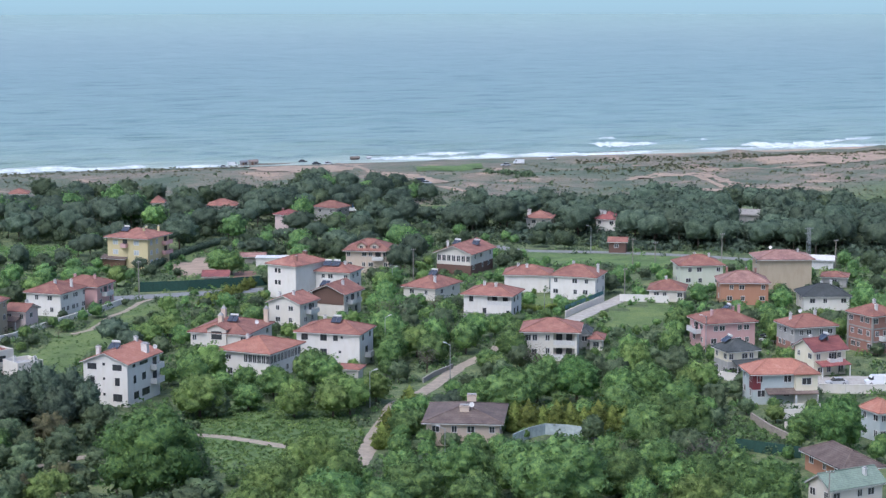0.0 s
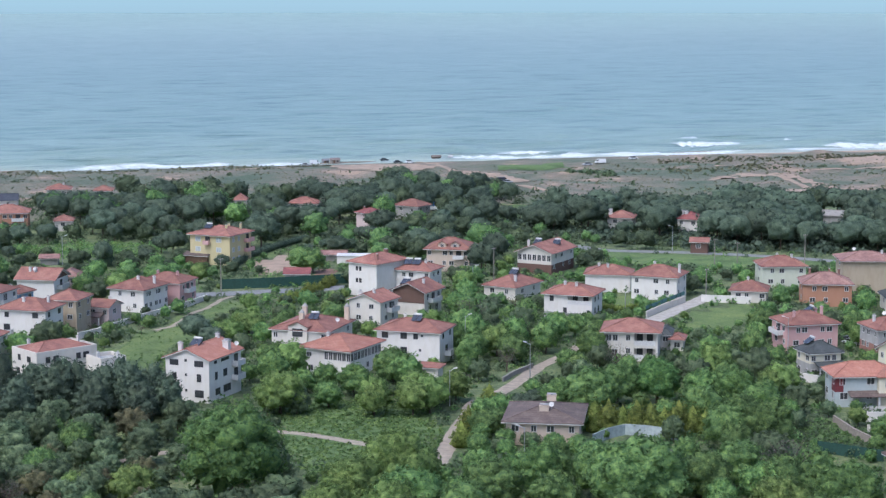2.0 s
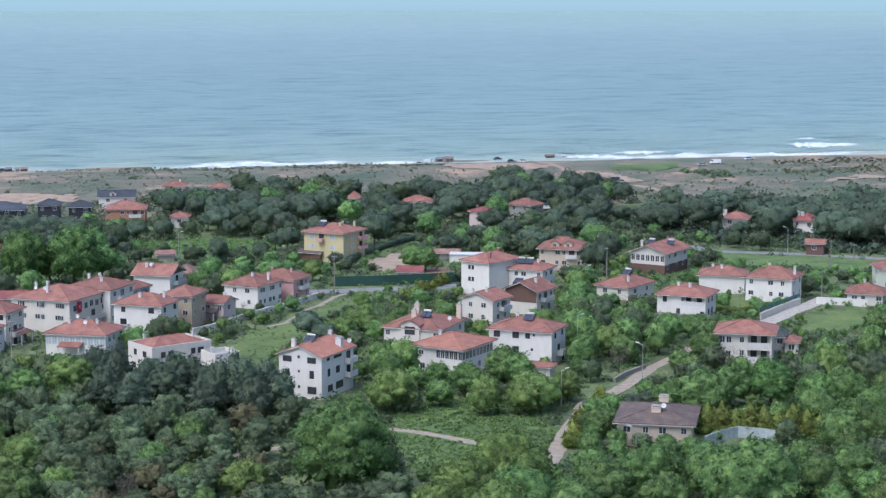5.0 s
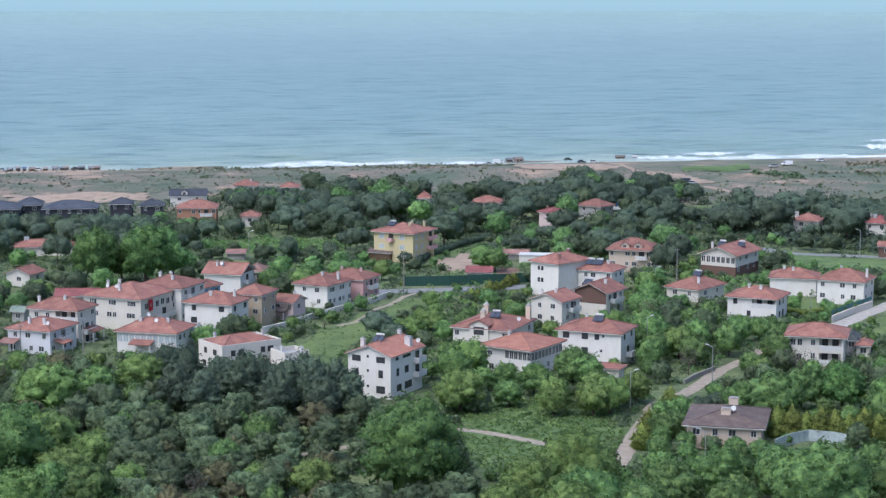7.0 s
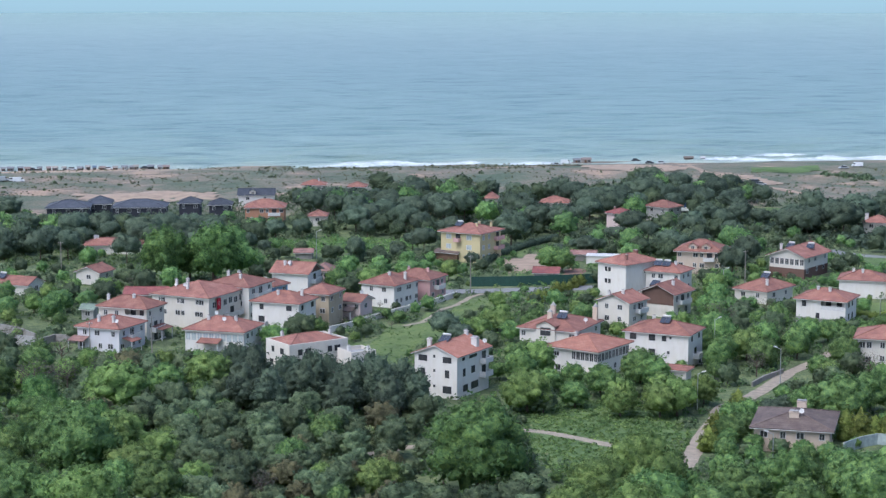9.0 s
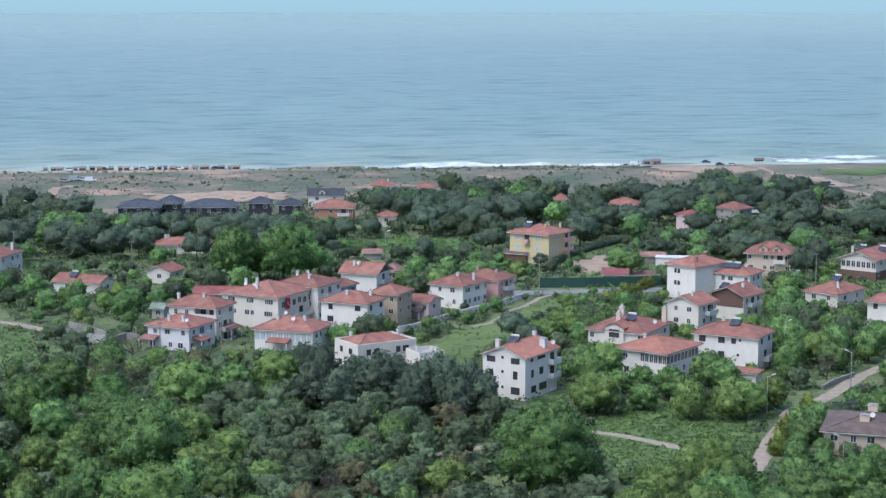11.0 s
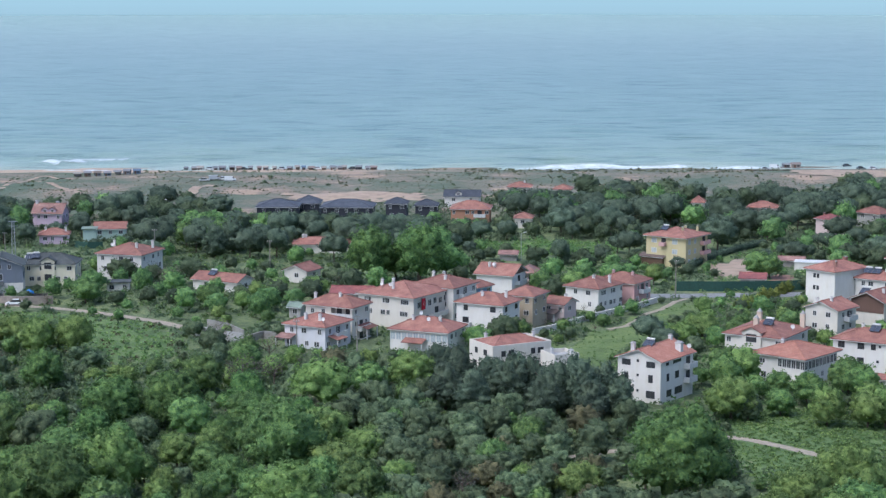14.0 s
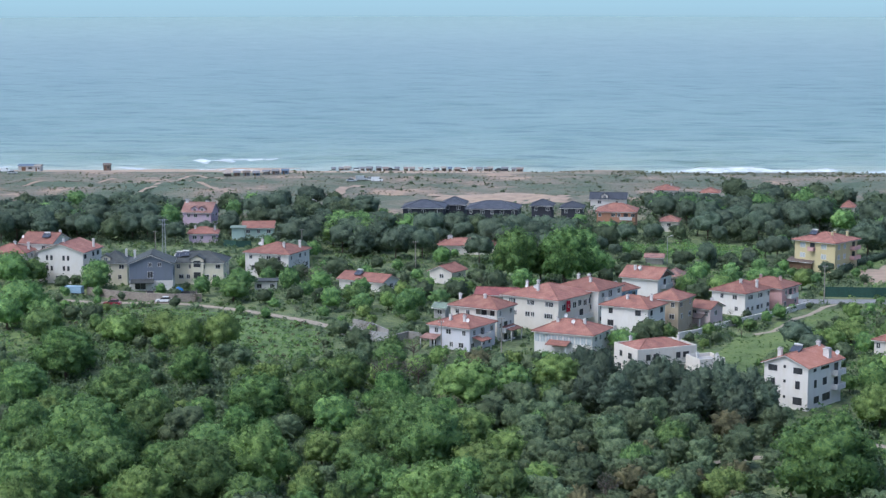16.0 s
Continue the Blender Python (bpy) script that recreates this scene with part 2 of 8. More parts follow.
def ground():
    xs = np.concatenate([np.linspace(-4500, -760, 12), np.arange(-740, 460, 7), np.linspace(480, 4500, 12)])
    vs = np.concatenate([np.linspace(-3000, 160, 10), np.arange(180, 640, 14), np.arange(640, 980, 4), np.linspace(990, 1150, 8)])
    b = Build()
    for v in vs:
        for x in xs:
            y = v + COAST * x
            b.v.append((x, y, lie(x, y)))
    n = len(xs)
    for j in range(len(vs) - 1):
        for i in range(n - 1):
            b.f.append((j * n + i, j * n + i + 1, (j + 1) * n + i + 1, (j + 1) * n + i))
    m = mat("ground_cover", 0.95)
    at = coords(m)
    # distance across the shore
    v = node(m, "VectorMath")
    v.operation = "DOT_PRODUCT"
    v.inputs[1].default_value = (-COAST, 1, 0)
    link(m, at, "Vector", v, 0)
    wob = noise_tex(m, 0.03, 5)
    w = node(m, "MapRange", To_Min=-45.0, To_Max=45.0)
    link(m, wob, "Fac", w, "Value")
    s = node(m, "Math")
    link(m, v, "Value", s, 0)
    link(m, w, "Result", s, 1)
    zone = node(m, "MapRange", From_Min=600.0, From_Max=1000.0)
    link(m, s, "Value", zone, "Value")
    fine = noise_tex(m, 0.9, 6, 0.7)
    mid = noise_tex(m, 0.03, 7, 0.62)
    grass = ramp(m, fine, "Fac", [(0.32, (0.062, 0.088, 0.04)), (0.5, (0.108, 0.145, 0.057)), (0.66, (0.172, 0.2, 0.086))])
    weeds = noise_tex(m, 0.14, 6, 0.65)
    rw = ramp(m, weeds, "Fac", [(0.38, (0.6, 0.62, 0.6)), (0.52, (1.0, 1.0, 1.0)), (0.68, (1.35, 1.2, 1.15))])
    grass = mix(m, 1.0, (grass, "Color"), (rw, "Color"), "MULTIPLY")
    dry = ramp(m, mid, "Fac", [(0.36, (0.075, 0.105, 0.066)), (0.46, (0.11, 0.122, 0.084)), (0.535, (0.15, 0.142, 0.104)), (0.585, (0.195, 0.16, 0.12)), (0.64, (0.31, 0.228, 0.165))])
    tuft = ramp(m, fine, "Fac", [(0.36, (0.8, 0.83, 0.8)), (0.5, (1.0, 1.0, 1.0)), (0.64, (1.12, 1.09, 1.07))])
    dry = mix(m, 0.9, (dry, "Color"), (tuft, "Color"), "MULTIPLY")
    sand = ramp(m, fine, "Fac", [(0.3, (0.3, 0.22, 0.16)), (0.7, (0.42, 0.32, 0.24))])
    z1 = ramp(m, zone, "Result", [(0.16, (0, 0, 0)), (0.3, (1, 1, 1))])
    z2 = ramp(m, zone, "Result", [(0.73, (0, 0, 0)), (0.8, (1, 1, 1))])
    c1 = mix(m, (z1, "Color"), (grass, "Color"), (dry, "Color"))
    sep = m.node_tree.nodes.new("ShaderNodeSeparateXYZ")
    link(m, at, "Vector", sep, "Vector")
    east = node(m, "MapRange", From_Min=48, From_Max=138)
    west = node(m, "MapRange", From_Min=-232, From_Max=-312)
    link(m, sep, "X", east, "Value")
    link(m, sep, "X", west, "Value")
    beach = mix(m, 1.0, (east, "Result"), (west, "Result"), "ADD")
    z3 = mix(m, 1.0, (z2, "Color"), (beach, "Color"), "MULTIPLY")
    c2 = mix(m, (z3, "Color"), (c1, "Color"), (sand, "Color"))
    link(m, c2, "Color", bsdf(m), "Base Color")
    bump(m, fine, "Fac", 1.0, 0.5)
    tagged(part("ground", b, m), "green meadow land running into dry dunes and a sandy beach", "ground", "", "structure")


def swell(x, v):
    """Long low rollers, steeper as they near the shore."""
    k = min(1, max(0, (2300 - v) / 900)) * min(1, max(0, (v - 930) / 40))
    steep = 1.0 + 1.2 * max(0, 1 - (v - 940) / 160)
    return k * steep * (1.5 * noise.noise((x / 55, v / 17, 1)) + 0.8 * noise.noise((x / 26, v / 12, 5)))


def sea():
    b = Build()
    xs = np.concatenate([np.linspace(-4600, -900, 8), np.arange(-880, 640, 10), np.linspace(660, 4600, 8)])
    vs = np.concatenate([np.arange(900, 1300, 4.5), np.arange(1300, 2300, 9), np.linspace(2320, 6300, 30)])
    n = len(xs)
    for v in vs:
        for x in xs:
            b.v.append((x, v + COAST * x, swell(x, v)))
    for j in range(len(vs) - 1):
        for i in range(n - 1):
            b.f.append((j * n + i, j * n + i + 1, (j + 1) * n + i + 1, (j + 1) * n + i))
    m = mat("sea_water", 0.32)
    turn = -math.atan(COAST)
    broad = noise_tex(m, 1.0, 4, 0.6, coords(m, (0.006, 0.012, 1), turn))
    chop = noise_tex(m, 1.0, 6, 0.7, coords(m, (0.1, 0.11, 1), turn))
    at = coords(m)
    v = node(m, "VectorMath")
    v.operation = "DOT_PRODUCT"
    v.inputs[1].default_value = (-COAST, 1, 0)
    link(m, at, "Vector", v, 0)
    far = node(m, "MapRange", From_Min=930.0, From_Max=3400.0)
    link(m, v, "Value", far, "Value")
    # Pale shallows by the shore; the far stops paint distance haze into the colour.
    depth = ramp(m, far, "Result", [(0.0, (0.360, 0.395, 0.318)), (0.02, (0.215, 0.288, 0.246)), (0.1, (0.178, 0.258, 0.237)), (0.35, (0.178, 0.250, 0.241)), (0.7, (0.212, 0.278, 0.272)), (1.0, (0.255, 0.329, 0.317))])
    streak = ramp(m, broad, "Fac", [(0.38, (0.9, 0.92, 0.93)), (0.5, (1.0, 1.0, 1.0)), (0.62, (1.07, 1.05, 1.04))])
    line = noise_tex(m, 1.0, 5, 0.62, coords(m, (0.026, 0.062, 1), turn))
    # Dark stops paint the shaded faces of waves into the water's colour.
    rl = ramp(m, line, "Fac", [(0.35, (0.42, 0.52, 0.56)), (0.44, (0.82, 0.86, 0.88)), (0.52, (1.0, 1.0, 1.0)), (0.66, (1.1, 1.08, 1.07))])
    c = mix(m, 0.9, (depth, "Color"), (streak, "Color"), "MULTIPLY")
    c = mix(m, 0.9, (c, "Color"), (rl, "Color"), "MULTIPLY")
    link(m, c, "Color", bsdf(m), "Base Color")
    bump(m, chop, "Fac", 0.9, 1.5)
    bsdf(m).inputs["Specular IOR Level"].default_value = 0.32
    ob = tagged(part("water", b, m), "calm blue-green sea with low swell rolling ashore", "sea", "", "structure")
    for q in ob.data.polygons:
        q.use_smooth = True


def haze():
    """A glowing wall far out, in place of haze where sea and sky meet."""
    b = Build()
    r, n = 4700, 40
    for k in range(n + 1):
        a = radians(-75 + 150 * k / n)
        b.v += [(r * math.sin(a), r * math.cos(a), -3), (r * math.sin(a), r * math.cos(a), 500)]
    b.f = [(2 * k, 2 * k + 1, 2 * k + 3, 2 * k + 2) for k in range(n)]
    m = mat("hazy_air", 1.0)
    bsdf(m).inputs["Base Color"].default_value = (0, 0, 0, 1)
    sep = m.node_tree.nodes.new("ShaderNodeSeparateXYZ")
    link(m, coords(m), "Vector", sep, "Vector")
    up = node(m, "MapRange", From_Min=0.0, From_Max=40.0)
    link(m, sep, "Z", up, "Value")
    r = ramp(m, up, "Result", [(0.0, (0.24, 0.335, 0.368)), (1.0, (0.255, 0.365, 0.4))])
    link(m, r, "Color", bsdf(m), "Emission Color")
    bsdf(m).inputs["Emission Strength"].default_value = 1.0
    tagged(part("backdrop", b, m), "glowing pale blue wall standing in for haze over the far sea", "sky", "", "structure")


ground()
sea()
haze()


# ---- houses ----
def window_meshes(w, h, kind):
    """A frame of one piece with a mullion where it is wide, and the pane behind it."""
    t = 0.09
    xs = [-w / 2, -w / 2 + t, -0.04, 0.04, w / 2 - t, w / 2] if w > 0.9 and h < 1.9 else [-w / 2, -w / 2 + t, w / 2 - t, w / 2]
    zs = [0, t, h - t, h]
    nx = len(xs)
    solid = {(i, k) for i in range(nx - 1) for k in range(3) if k != 1 or i % 2 == 0}
    b, at = Build(), {}

    def vert(i, k, y):
        key = (i, k, y)
        if key not in at:
            at[key] = len(b.v)
            b.v.append((xs[i], y, zs[k]))
        return at[key]
    for i, k in solid:
        b.f.append(tuple(vert(a, c, -0.07) for a, c in ((i, k), (i + 1, k), (i + 1, k + 1), (i, k + 1))))
        for (a, c, e, g), (di, dk) in (((i, k, i, k + 1), (-1, 0)), ((i + 1, k + 1, i + 1, k), (1, 0)), ((i + 1, k, i, k), (0, -1)), ((i, k + 1, i + 1, k + 1), (0, 1))):
            if (i + di, k + dk) not in solid:
                b.f.append((vert(a, c, -0.07), vert(e, g, -0.07), vert(e, g, 0.0), vert(a, c, 0.0)))
    pa = Build().box(-w / 2 + t, w / 2 - t, -0.035, -0.004, t, h - t)
    return b.mesh("window", DARKMETAL if kind == "dark" else TRIM), pa.mesh("pane", PALEPANE if kind == "pale" else GLASS)


def window(parent, x, y, z, turn, w=1.1, h=1.25, kind="white"):
    fr, pa = kept(("window", w, h, kind), lambda: window_meshes(w, h, kind))
    ob = part("door" if h > 1.9 else "window", fr, None, parent)
    ob.matrix_basis = pose(x, y, z, 0, 0, turn)
    part("pane", pa, None, ob)
    return ob


def face_spot(w, d, side, u):
    """Place and turn of a spot u (0 to 1, left to right as seen from outside) on a wall."""
    if side == "front":
        return (u - 0.5) * w, -d / 2, 0
    if side == "right":
        return w / 2, (u - 0.5) * d, 90
    if side == "back":
        return (0.5 - u) * w, d / 2, 180
    return -w / 2, (0.5 - u) * d, 270


def roof_mesh(w, d, h, over, style, rise, thick=0.16):
    """Tiled slopes with a real thickness; returns tiles, white eave and ridge caps."""
    a, c = w / 2 + over, d / 2 + over
    drop = over * rise / (min(w, d) / 2 + 0.01) * 0.5
    z0, z1 = h - drop, h + rise
    if style == "hip":
        k = max(0.0, a - c) if a >= c else 0.0
        j = max(0.0, c - a) if c > a else 0.0
        ridge = [(-k, -j, z1), (k, j, z1)]
        cor = [(-a, -c, z0), (a, -c, z0), (a, c, z0), (-a, c, z0)]
        if a >= c:
            faces = [(0, 1, 5, 4), (1, 2, 5), (2, 3, 4, 5), (3, 0, 4)]
        else:
            faces = [(0, 1, 4), (1, 2, 5, 4), (2, 3, 5), (3, 0, 4, 5)]
        hips = [(cor[0], ridge[0]), (cor[1], ridge[1 if a >= c else 0]), (cor[2], ridge[1]), (cor[3], ridge[0 if a >= c else 1])]
    elif style == "gable_x":
        cor = [(-a, -c, z0), (a, -c, z0), (a, c, z0), (-a, c, z0)]
        ridge = [(-a, 0, z1), (a, 0, z1)]
        faces = [(0, 1, 5, 4), (2, 3, 4, 5)]
        hips = []
    else:
        cor = [(-a, -c, z0), (a, -c, z0), (a, c, z0), (-a, c, z0)]
        ridge = [(0, -c, z1), (0, c, z1)]
        faces = [(1, 2, 5, 4), (3, 0, 4, 5)]
        hips = []
    pts = cor + ridge
    til, eave, cap = Build(), Build(), []
    for f in faces:
        til.prism([pts[i] for i in f], (0, 0, thick))
        eave.prism([tuple(np.subtract(pts[i], (0, 0, 0.14))) for i in f], (0, 0, 0.125))
    up = (0, 0, thick - 0.02)
    for p, q in hips + ([(ridge[0], ridge[1])] if ridge[0] != ridge[1] else []):
        cap.append(Build().tube(np.add(p, up), np.add(q, up), 0.14, 0.14, 6))
    return til, eave, cap


def chimney(parent, x, y, z, top, size=0.7, material=None, spire=False):
    b = Build()
    s = size / 2
    b.box(x - s, x + s, y - s * 0.8, y + s * 0.8, z, top)
    b.box(x - s - 0.09, x + s + 0.09, y - s * 0.8 - 0.09, y + s * 0.8 + 0.09, top, top + 0.12)
    ob = part("chimney", b, material or TRIM, parent)
    c = Build()
    if spire:
        c.add([(x - s, y - s, top + 0.12), (x + s, y - s, top + 0.12), (x + s, y + s, top + 0.12), (x - s, y + s, top + 0.12), (x, y, top + 0.95)],
              [(3, 2, 1, 0), (0, 1, 4), (1, 2, 4), (2, 3, 4), (3, 0, 4)])
    else:
        c.tube((x, y, top + 0.12), (x, y, top + 0.3), 0.16, 0.13, 8).box(x - s, x + s, y - s * 0.7, y + s * 0.7, top + 0.3, top + 0.36)
    part("cowl", c, GREY, ob)


def balcony(parent, w, d, side, u, z, length, depth=1.3, solid=True, material=None):
    x, y, turn = face_spot(w, d, side, u)
    b = Build().box(-length / 2, length / 2, -depth, -0.003, -0.15, 0.0)
    ob = part("balcony", b, material or TRIM, parent)
    ob.matrix_basis = pose(x, y, z, 0, 0, turn)
    r = Build()
    if solid:
        for q in ((-length / 2, length / 2, -depth, -depth + 0.1), (-length / 2, -length / 2 + 0.1, -depth + 0.1, -0.003), (length / 2 - 0.1, length / 2, -depth + 0.1, -0.003)):
            r.box(*q, 0.003, 0.95)
    else:
        for k in range(int(length / 0.3) + 1):
            xx = -length / 2 + 0.05 + k * (length - 0.1) / int(length / 0.3)
            r.box(xx - 0.02, xx + 0.02, -depth + 0.02, -depth + 0.06, 0, 0.9)
        r.box(-length / 2, length / 2, -depth, -depth + 0.08, 0.9, 0.97)
        for xx in (-length / 2, length / 2 - 0.08):
            r.box(xx, xx + 0.08, -depth + 0.08, -0.003, 0.9, 0.97)
    part("railing", r, material or TRIM if solid else DARKMETAL, ob)


def solar_heater(x, y, z, turn, tilt=30):
    """Roof water heater: two collectors under a tank."""
    ob = thing("solar_water_heater", x, y, z, turn, "roof solar water heater with two dark collectors and a tank", "solar panel", "roof solar heaters")
    for k in (-0.55, 0.55):
        p = part("panel", kept("panel", lambda: Build().box(-0.5, 0.5, -0.95, 0.95, 0, 0.09).mesh("panel", PANELBLUE)), None, ob)
        p.matrix_basis = pose(k, 0, 0.62, tilt)
    part("stand", kept("stand", lambda: Build().prism([(-0.95, 0.72, 0.0), (0.95, 0.72, 0.0), (0.8, 0.72, 1.2), (-0.8, 0.72, 1.2)], (0, 0.06, 0)).mesh("stand", METAL)), None, ob)
    part("tank", kept("tank", lambda: Build().tube((-0.85, 0.85, 1.35), (0.85, 0.85, 1.35), 0.22, 0.22, 12).mesh("tank", TRIM)), None, ob)
    return ob


def dish(x, y, z, turn):
    ob = thing("satellite_dish", x, y, z, turn, "white satellite dish on a short mast on a roof", "satellite dish", "satellite dishes")

    def bowl():
        b = Build()
        n, rings = 12, 3
        b.v = [(0, 0, 0)]
        for r in range(1, rings + 1):
            for k in range(n):
                a = k * 2 * math.pi / n
                rr = 0.45 * r / rings
                b.v.append((rr * math.cos(a), -0.6 * rr * rr, rr * math.sin(a)))
        b.f = [(0, 1 + k, 1 + (k + 1) % n) for k in range(n)]
        for r in range(rings - 1):
            for k in range(n):
                o = 1 + r * n
                b.f.append((o + k, o + n + k, o + n + (k + 1) % n, o + (k + 1) % n))
        back = [(x, y + 0.03, z) for x, y, z in b.v]
        b.add(back, [q[::-1] for q in b.f])
        return b.mesh("bowl", TRIM)
    p = part("bowl", kept("bowl", bowl), None, ob)
    p.matrix_basis = pose(0, -0.1, 0.9, -25)
    part("mast", kept("mast", lambda: Build().tube((0, 0, -0.3), (0, 0, 0.95), 0.03, 0.03, 6).tube((0, -0.1, 0.75), (0, -0.55, 0.95), 0.012, 0.012, 5).mesh("mast", METAL)), None, ob)
    return ob


def house(x, y, turn, w, d, h, label, wall=None, roof=None, style="hip", rise=None, over=0.55, front=(3, 2), right=(2, 2), left=(0, 0), chim=(), solar=(), dishes=(),
          balc=(), glazed=(), lower=None, porch=(), dormers=(), dark=False, skip=(), spires=False, chimsize=0.58, veil=0.38, tower=(), bands=False, pane_scale=1.0, chimmat=None, parapet=0.0, capmat=None, wins=(), loggia=None, gablemat=None, pale=False, category="house", name="house", storey=2.75, group="village houses"):
    """A house round its base centre. front, right, left: windows across and floors.
    chim, solar, dishes: spots (u, v) on the roof. balc: (side, u, floor, length). glazed: (side, floor). lower: another colour for the ground floor.
    wins: windows of their own size (side, u, sill, width, height). loggia: (u0, u1, storeys from sill to head) set back into the front."""
    wall, roof = wall or WHITE, roof or RED
    z = ground_z(x, y)
    rise = rise if rise is not None else min(w, d) * 0.2
    ob = thing(name, x, y, z, turn, label, category, group)
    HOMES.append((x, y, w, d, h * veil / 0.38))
    b = Build()
    zb = -1.5
    if style == "gable_y":
        b.prism([(-w / 2, -d / 2, zb), (w / 2, -d / 2, zb), (w / 2, -d / 2, h), (0, -d / 2, h + rise - 0.15), (-w / 2, -d / 2, h)][::-1], (0, d, 0))
    elif style == "gable_x":
        b.prism([(-w / 2, -d / 2, zb), (-w / 2, d / 2, zb), (-w / 2, d / 2, h), (-w / 2, 0, h + rise - 0.15), (-w / 2, -d / 2, h)], (w, 0, 0))
    elif loggia:
        u0, u1, bays = loggia
        xa, xb, yf, yb = (u0 - 0.5) * w, (u1 - 0.5) * w, -d / 2, -d / 2 + 1.6
        b.box(-w / 2, w / 2, yb, d / 2, zb, h).box(-w / 2, xa, yf, yb, zb, h).box(xb, w / 2, yf, yb, zb, h)
        floors = [zb] + [q for bay_z in bays for q in bay_z] + [h]
        for z0, z1 in zip(floors[::2], floors[1::2]):
            b.box(xa, xb, yf, yb, z0, z1)
        for z0, z1 in bays:
            part("parapet", Build().box(xa + 0.003, xb - 0.003, yf - 0.05, yf + 0.07, z0 - 0.1, z0 + 0.9), TRIM, ob)
            for k in (0.25, 0.72):
                window(ob, xa + (xb - xa) * k, yb - 0.003, z0 + 0.05, 0, 1.3, 2.0, "dark")
    else:
        b.box(-w / 2, w / 2, -d / 2, d / 2, zb, h)
    part("wall", b, wall, ob)
    if gablemat:
        part("gable_cladding", Build().prism([(w / 2 + 0.003, -d / 2 + 0.1, h - 0.1), (w / 2 + 0.003, d / 2 - 0.1, h - 0.1), (w / 2 + 0.003, 0, h + rise - 0.3)], (0.06, 0, 0)), gablemat, ob)
    if lower:
        part("ground_storey", Build().box(-w / 2 - 0.03, w / 2 + 0.03, -d / 2 - 0.03, d / 2 + 0.03, zb, storey), lower, ob)
    if style == "flat":
        part("roof", Build().box(-w / 2 - over, w / 2 + over, -d / 2 - over, d / 2 + over, h, h + 0.2), roof, ob)
    else:
        til, eave, cap = roof_mesh(w, d, h, over, style, rise)
        r = part("roof", til, roof, ob)
        part("eave", eave, TRIM, r)
        for c in cap:
            part("ridge_cap", c, capmat or roof, r)

    def top(u, v):
        xx, yy = (u - 0.5) * w, (v - 0.5) * d
        if style == "flat":
            return xx, yy, h + 0.2
        if style == "gable_x":
            k = 1 - abs(yy) / (d / 2 + over)
        elif style == "gable_y":
            k = 1 - abs(xx) / (w / 2 + over)
        else:
            k = min(1, min(w / 2 + over - abs(xx), d / 2 + over - abs(yy)) / (min(w, d) / 2 + over))
        return xx, yy, h + rise * k + 0.1
    for u, v, *own in chim:
        xx, yy, zz = top(u, v)
        chimney(ob, xx, yy, zz - 1.0, max(zz + 0.7, h + rise * (1.12 if not spires else 1.55)), own[0] if own else chimsize, chimmat, spires)
    for side, u, zz, ww, hh in wins:
        xx, yy, tt = face_spot(w, d, side, u)
        k = 0.04 if lower and zz < storey - 0.5 else 0
        window(ob, xx + (k if side == "right" else 0), yy - (k if side == "front" else 0), zz, tt, ww, hh, "dark" if dark else "pale" if pale else "white")
    m = pose(x, y, z, 0, 0, turn)
    for u, v in solar:
        p = m @ Vector(top(u, v))
        solar_heater(p.x, p.y, p.z - 0.12, turn)
    for u, v in dishes:
        p = m @ Vector(top(u, v))
        dish(p.x, p.y, p.z, random.uniform(-60, 40))
    for side, (cols, rows) in (("front", front), ("right", right), ("left", left)):
        for r in range(rows):
            for c in range(cols):
                if (side, c, r) in skip:
                    continue
                xx, yy, tt = face_spot(w, d, side, (c + 0.5) / cols + 0.06 * math.sin(3 * c + 5 * r + w))
                ww = 1.0 if (c + r) % 2 else 1.35
                zz = h - (rows - r) * storey + 0.95
                if (side, r) in glazed:
                    continue
                if zz > 0.3:
                    window(ob, xx, yy - (0.04 if lower and not r else 0), zz, tt, ww * pane_scale, 1.2 * pane_scale, "dark" if dark else "white")
    for side, r in glazed:
        span = w if side in ("front", "back") else d
        n = max(2, int(span / 1.35))
        for c in range(n):
            xx, yy, tt = face_spot(w, d, side, (c + 0.5) / n)
            window(ob, xx, yy, h - 2.35, tt, 1.15, 1.7, "pale" if pale else "white")
    for side, u, floor, length, *tone in balc:
        balcony(ob, w, d, side, u, floor * storey + 0.15 + (h - round(h / storey) * storey), length, material=tone[0] if tone else None)
        xx, yy, tt = face_spot(w, d, side, u)
        window(ob, xx, yy, floor * storey + 0.16 + (h - round(h / storey) * storey), tt, 1.5, 2.05, "dark")
    for side, u, length, mt in porch:
        xx, yy, tt = face_spot(w, d, side, u)
        p = part("porch_roof", Build().prism([(-length / 2, -2.6, 2.35), (length / 2, -2.6, 2.35), (length / 2, -0.003, 3.0), (-length / 2, -0.003, 3.0)], (0, 0, 0.14)), mt, ob)
        p.matrix_basis = pose(xx, yy, 0, 0, 0, tt)
        for k in (-1, 1):
            q = part("post", kept("post", lambda: Build().box(-0.09, 0.09, -0.09, 0.09, -1.5, 2.4).mesh("post", TRIM)), None, p)
            q.matrix_basis = pose(k * (length / 2 - 0.2), -2.4, 0)
    if parapet:
        for q in ((-w / 2, w / 2, -d / 2, -d / 2 + 0.22), (-w / 2, w / 2, d / 2 - 0.22, d / 2), (-w / 2, -w / 2 + 0.22, -d / 2 + 0.22, d / 2 - 0.22), (w / 2 - 0.22, w / 2, -d / 2 + 0.22, d / 2 - 0.22)):
            part("parapet", Build().box(*q, h + 0.003, h + parapet), wall, ob)
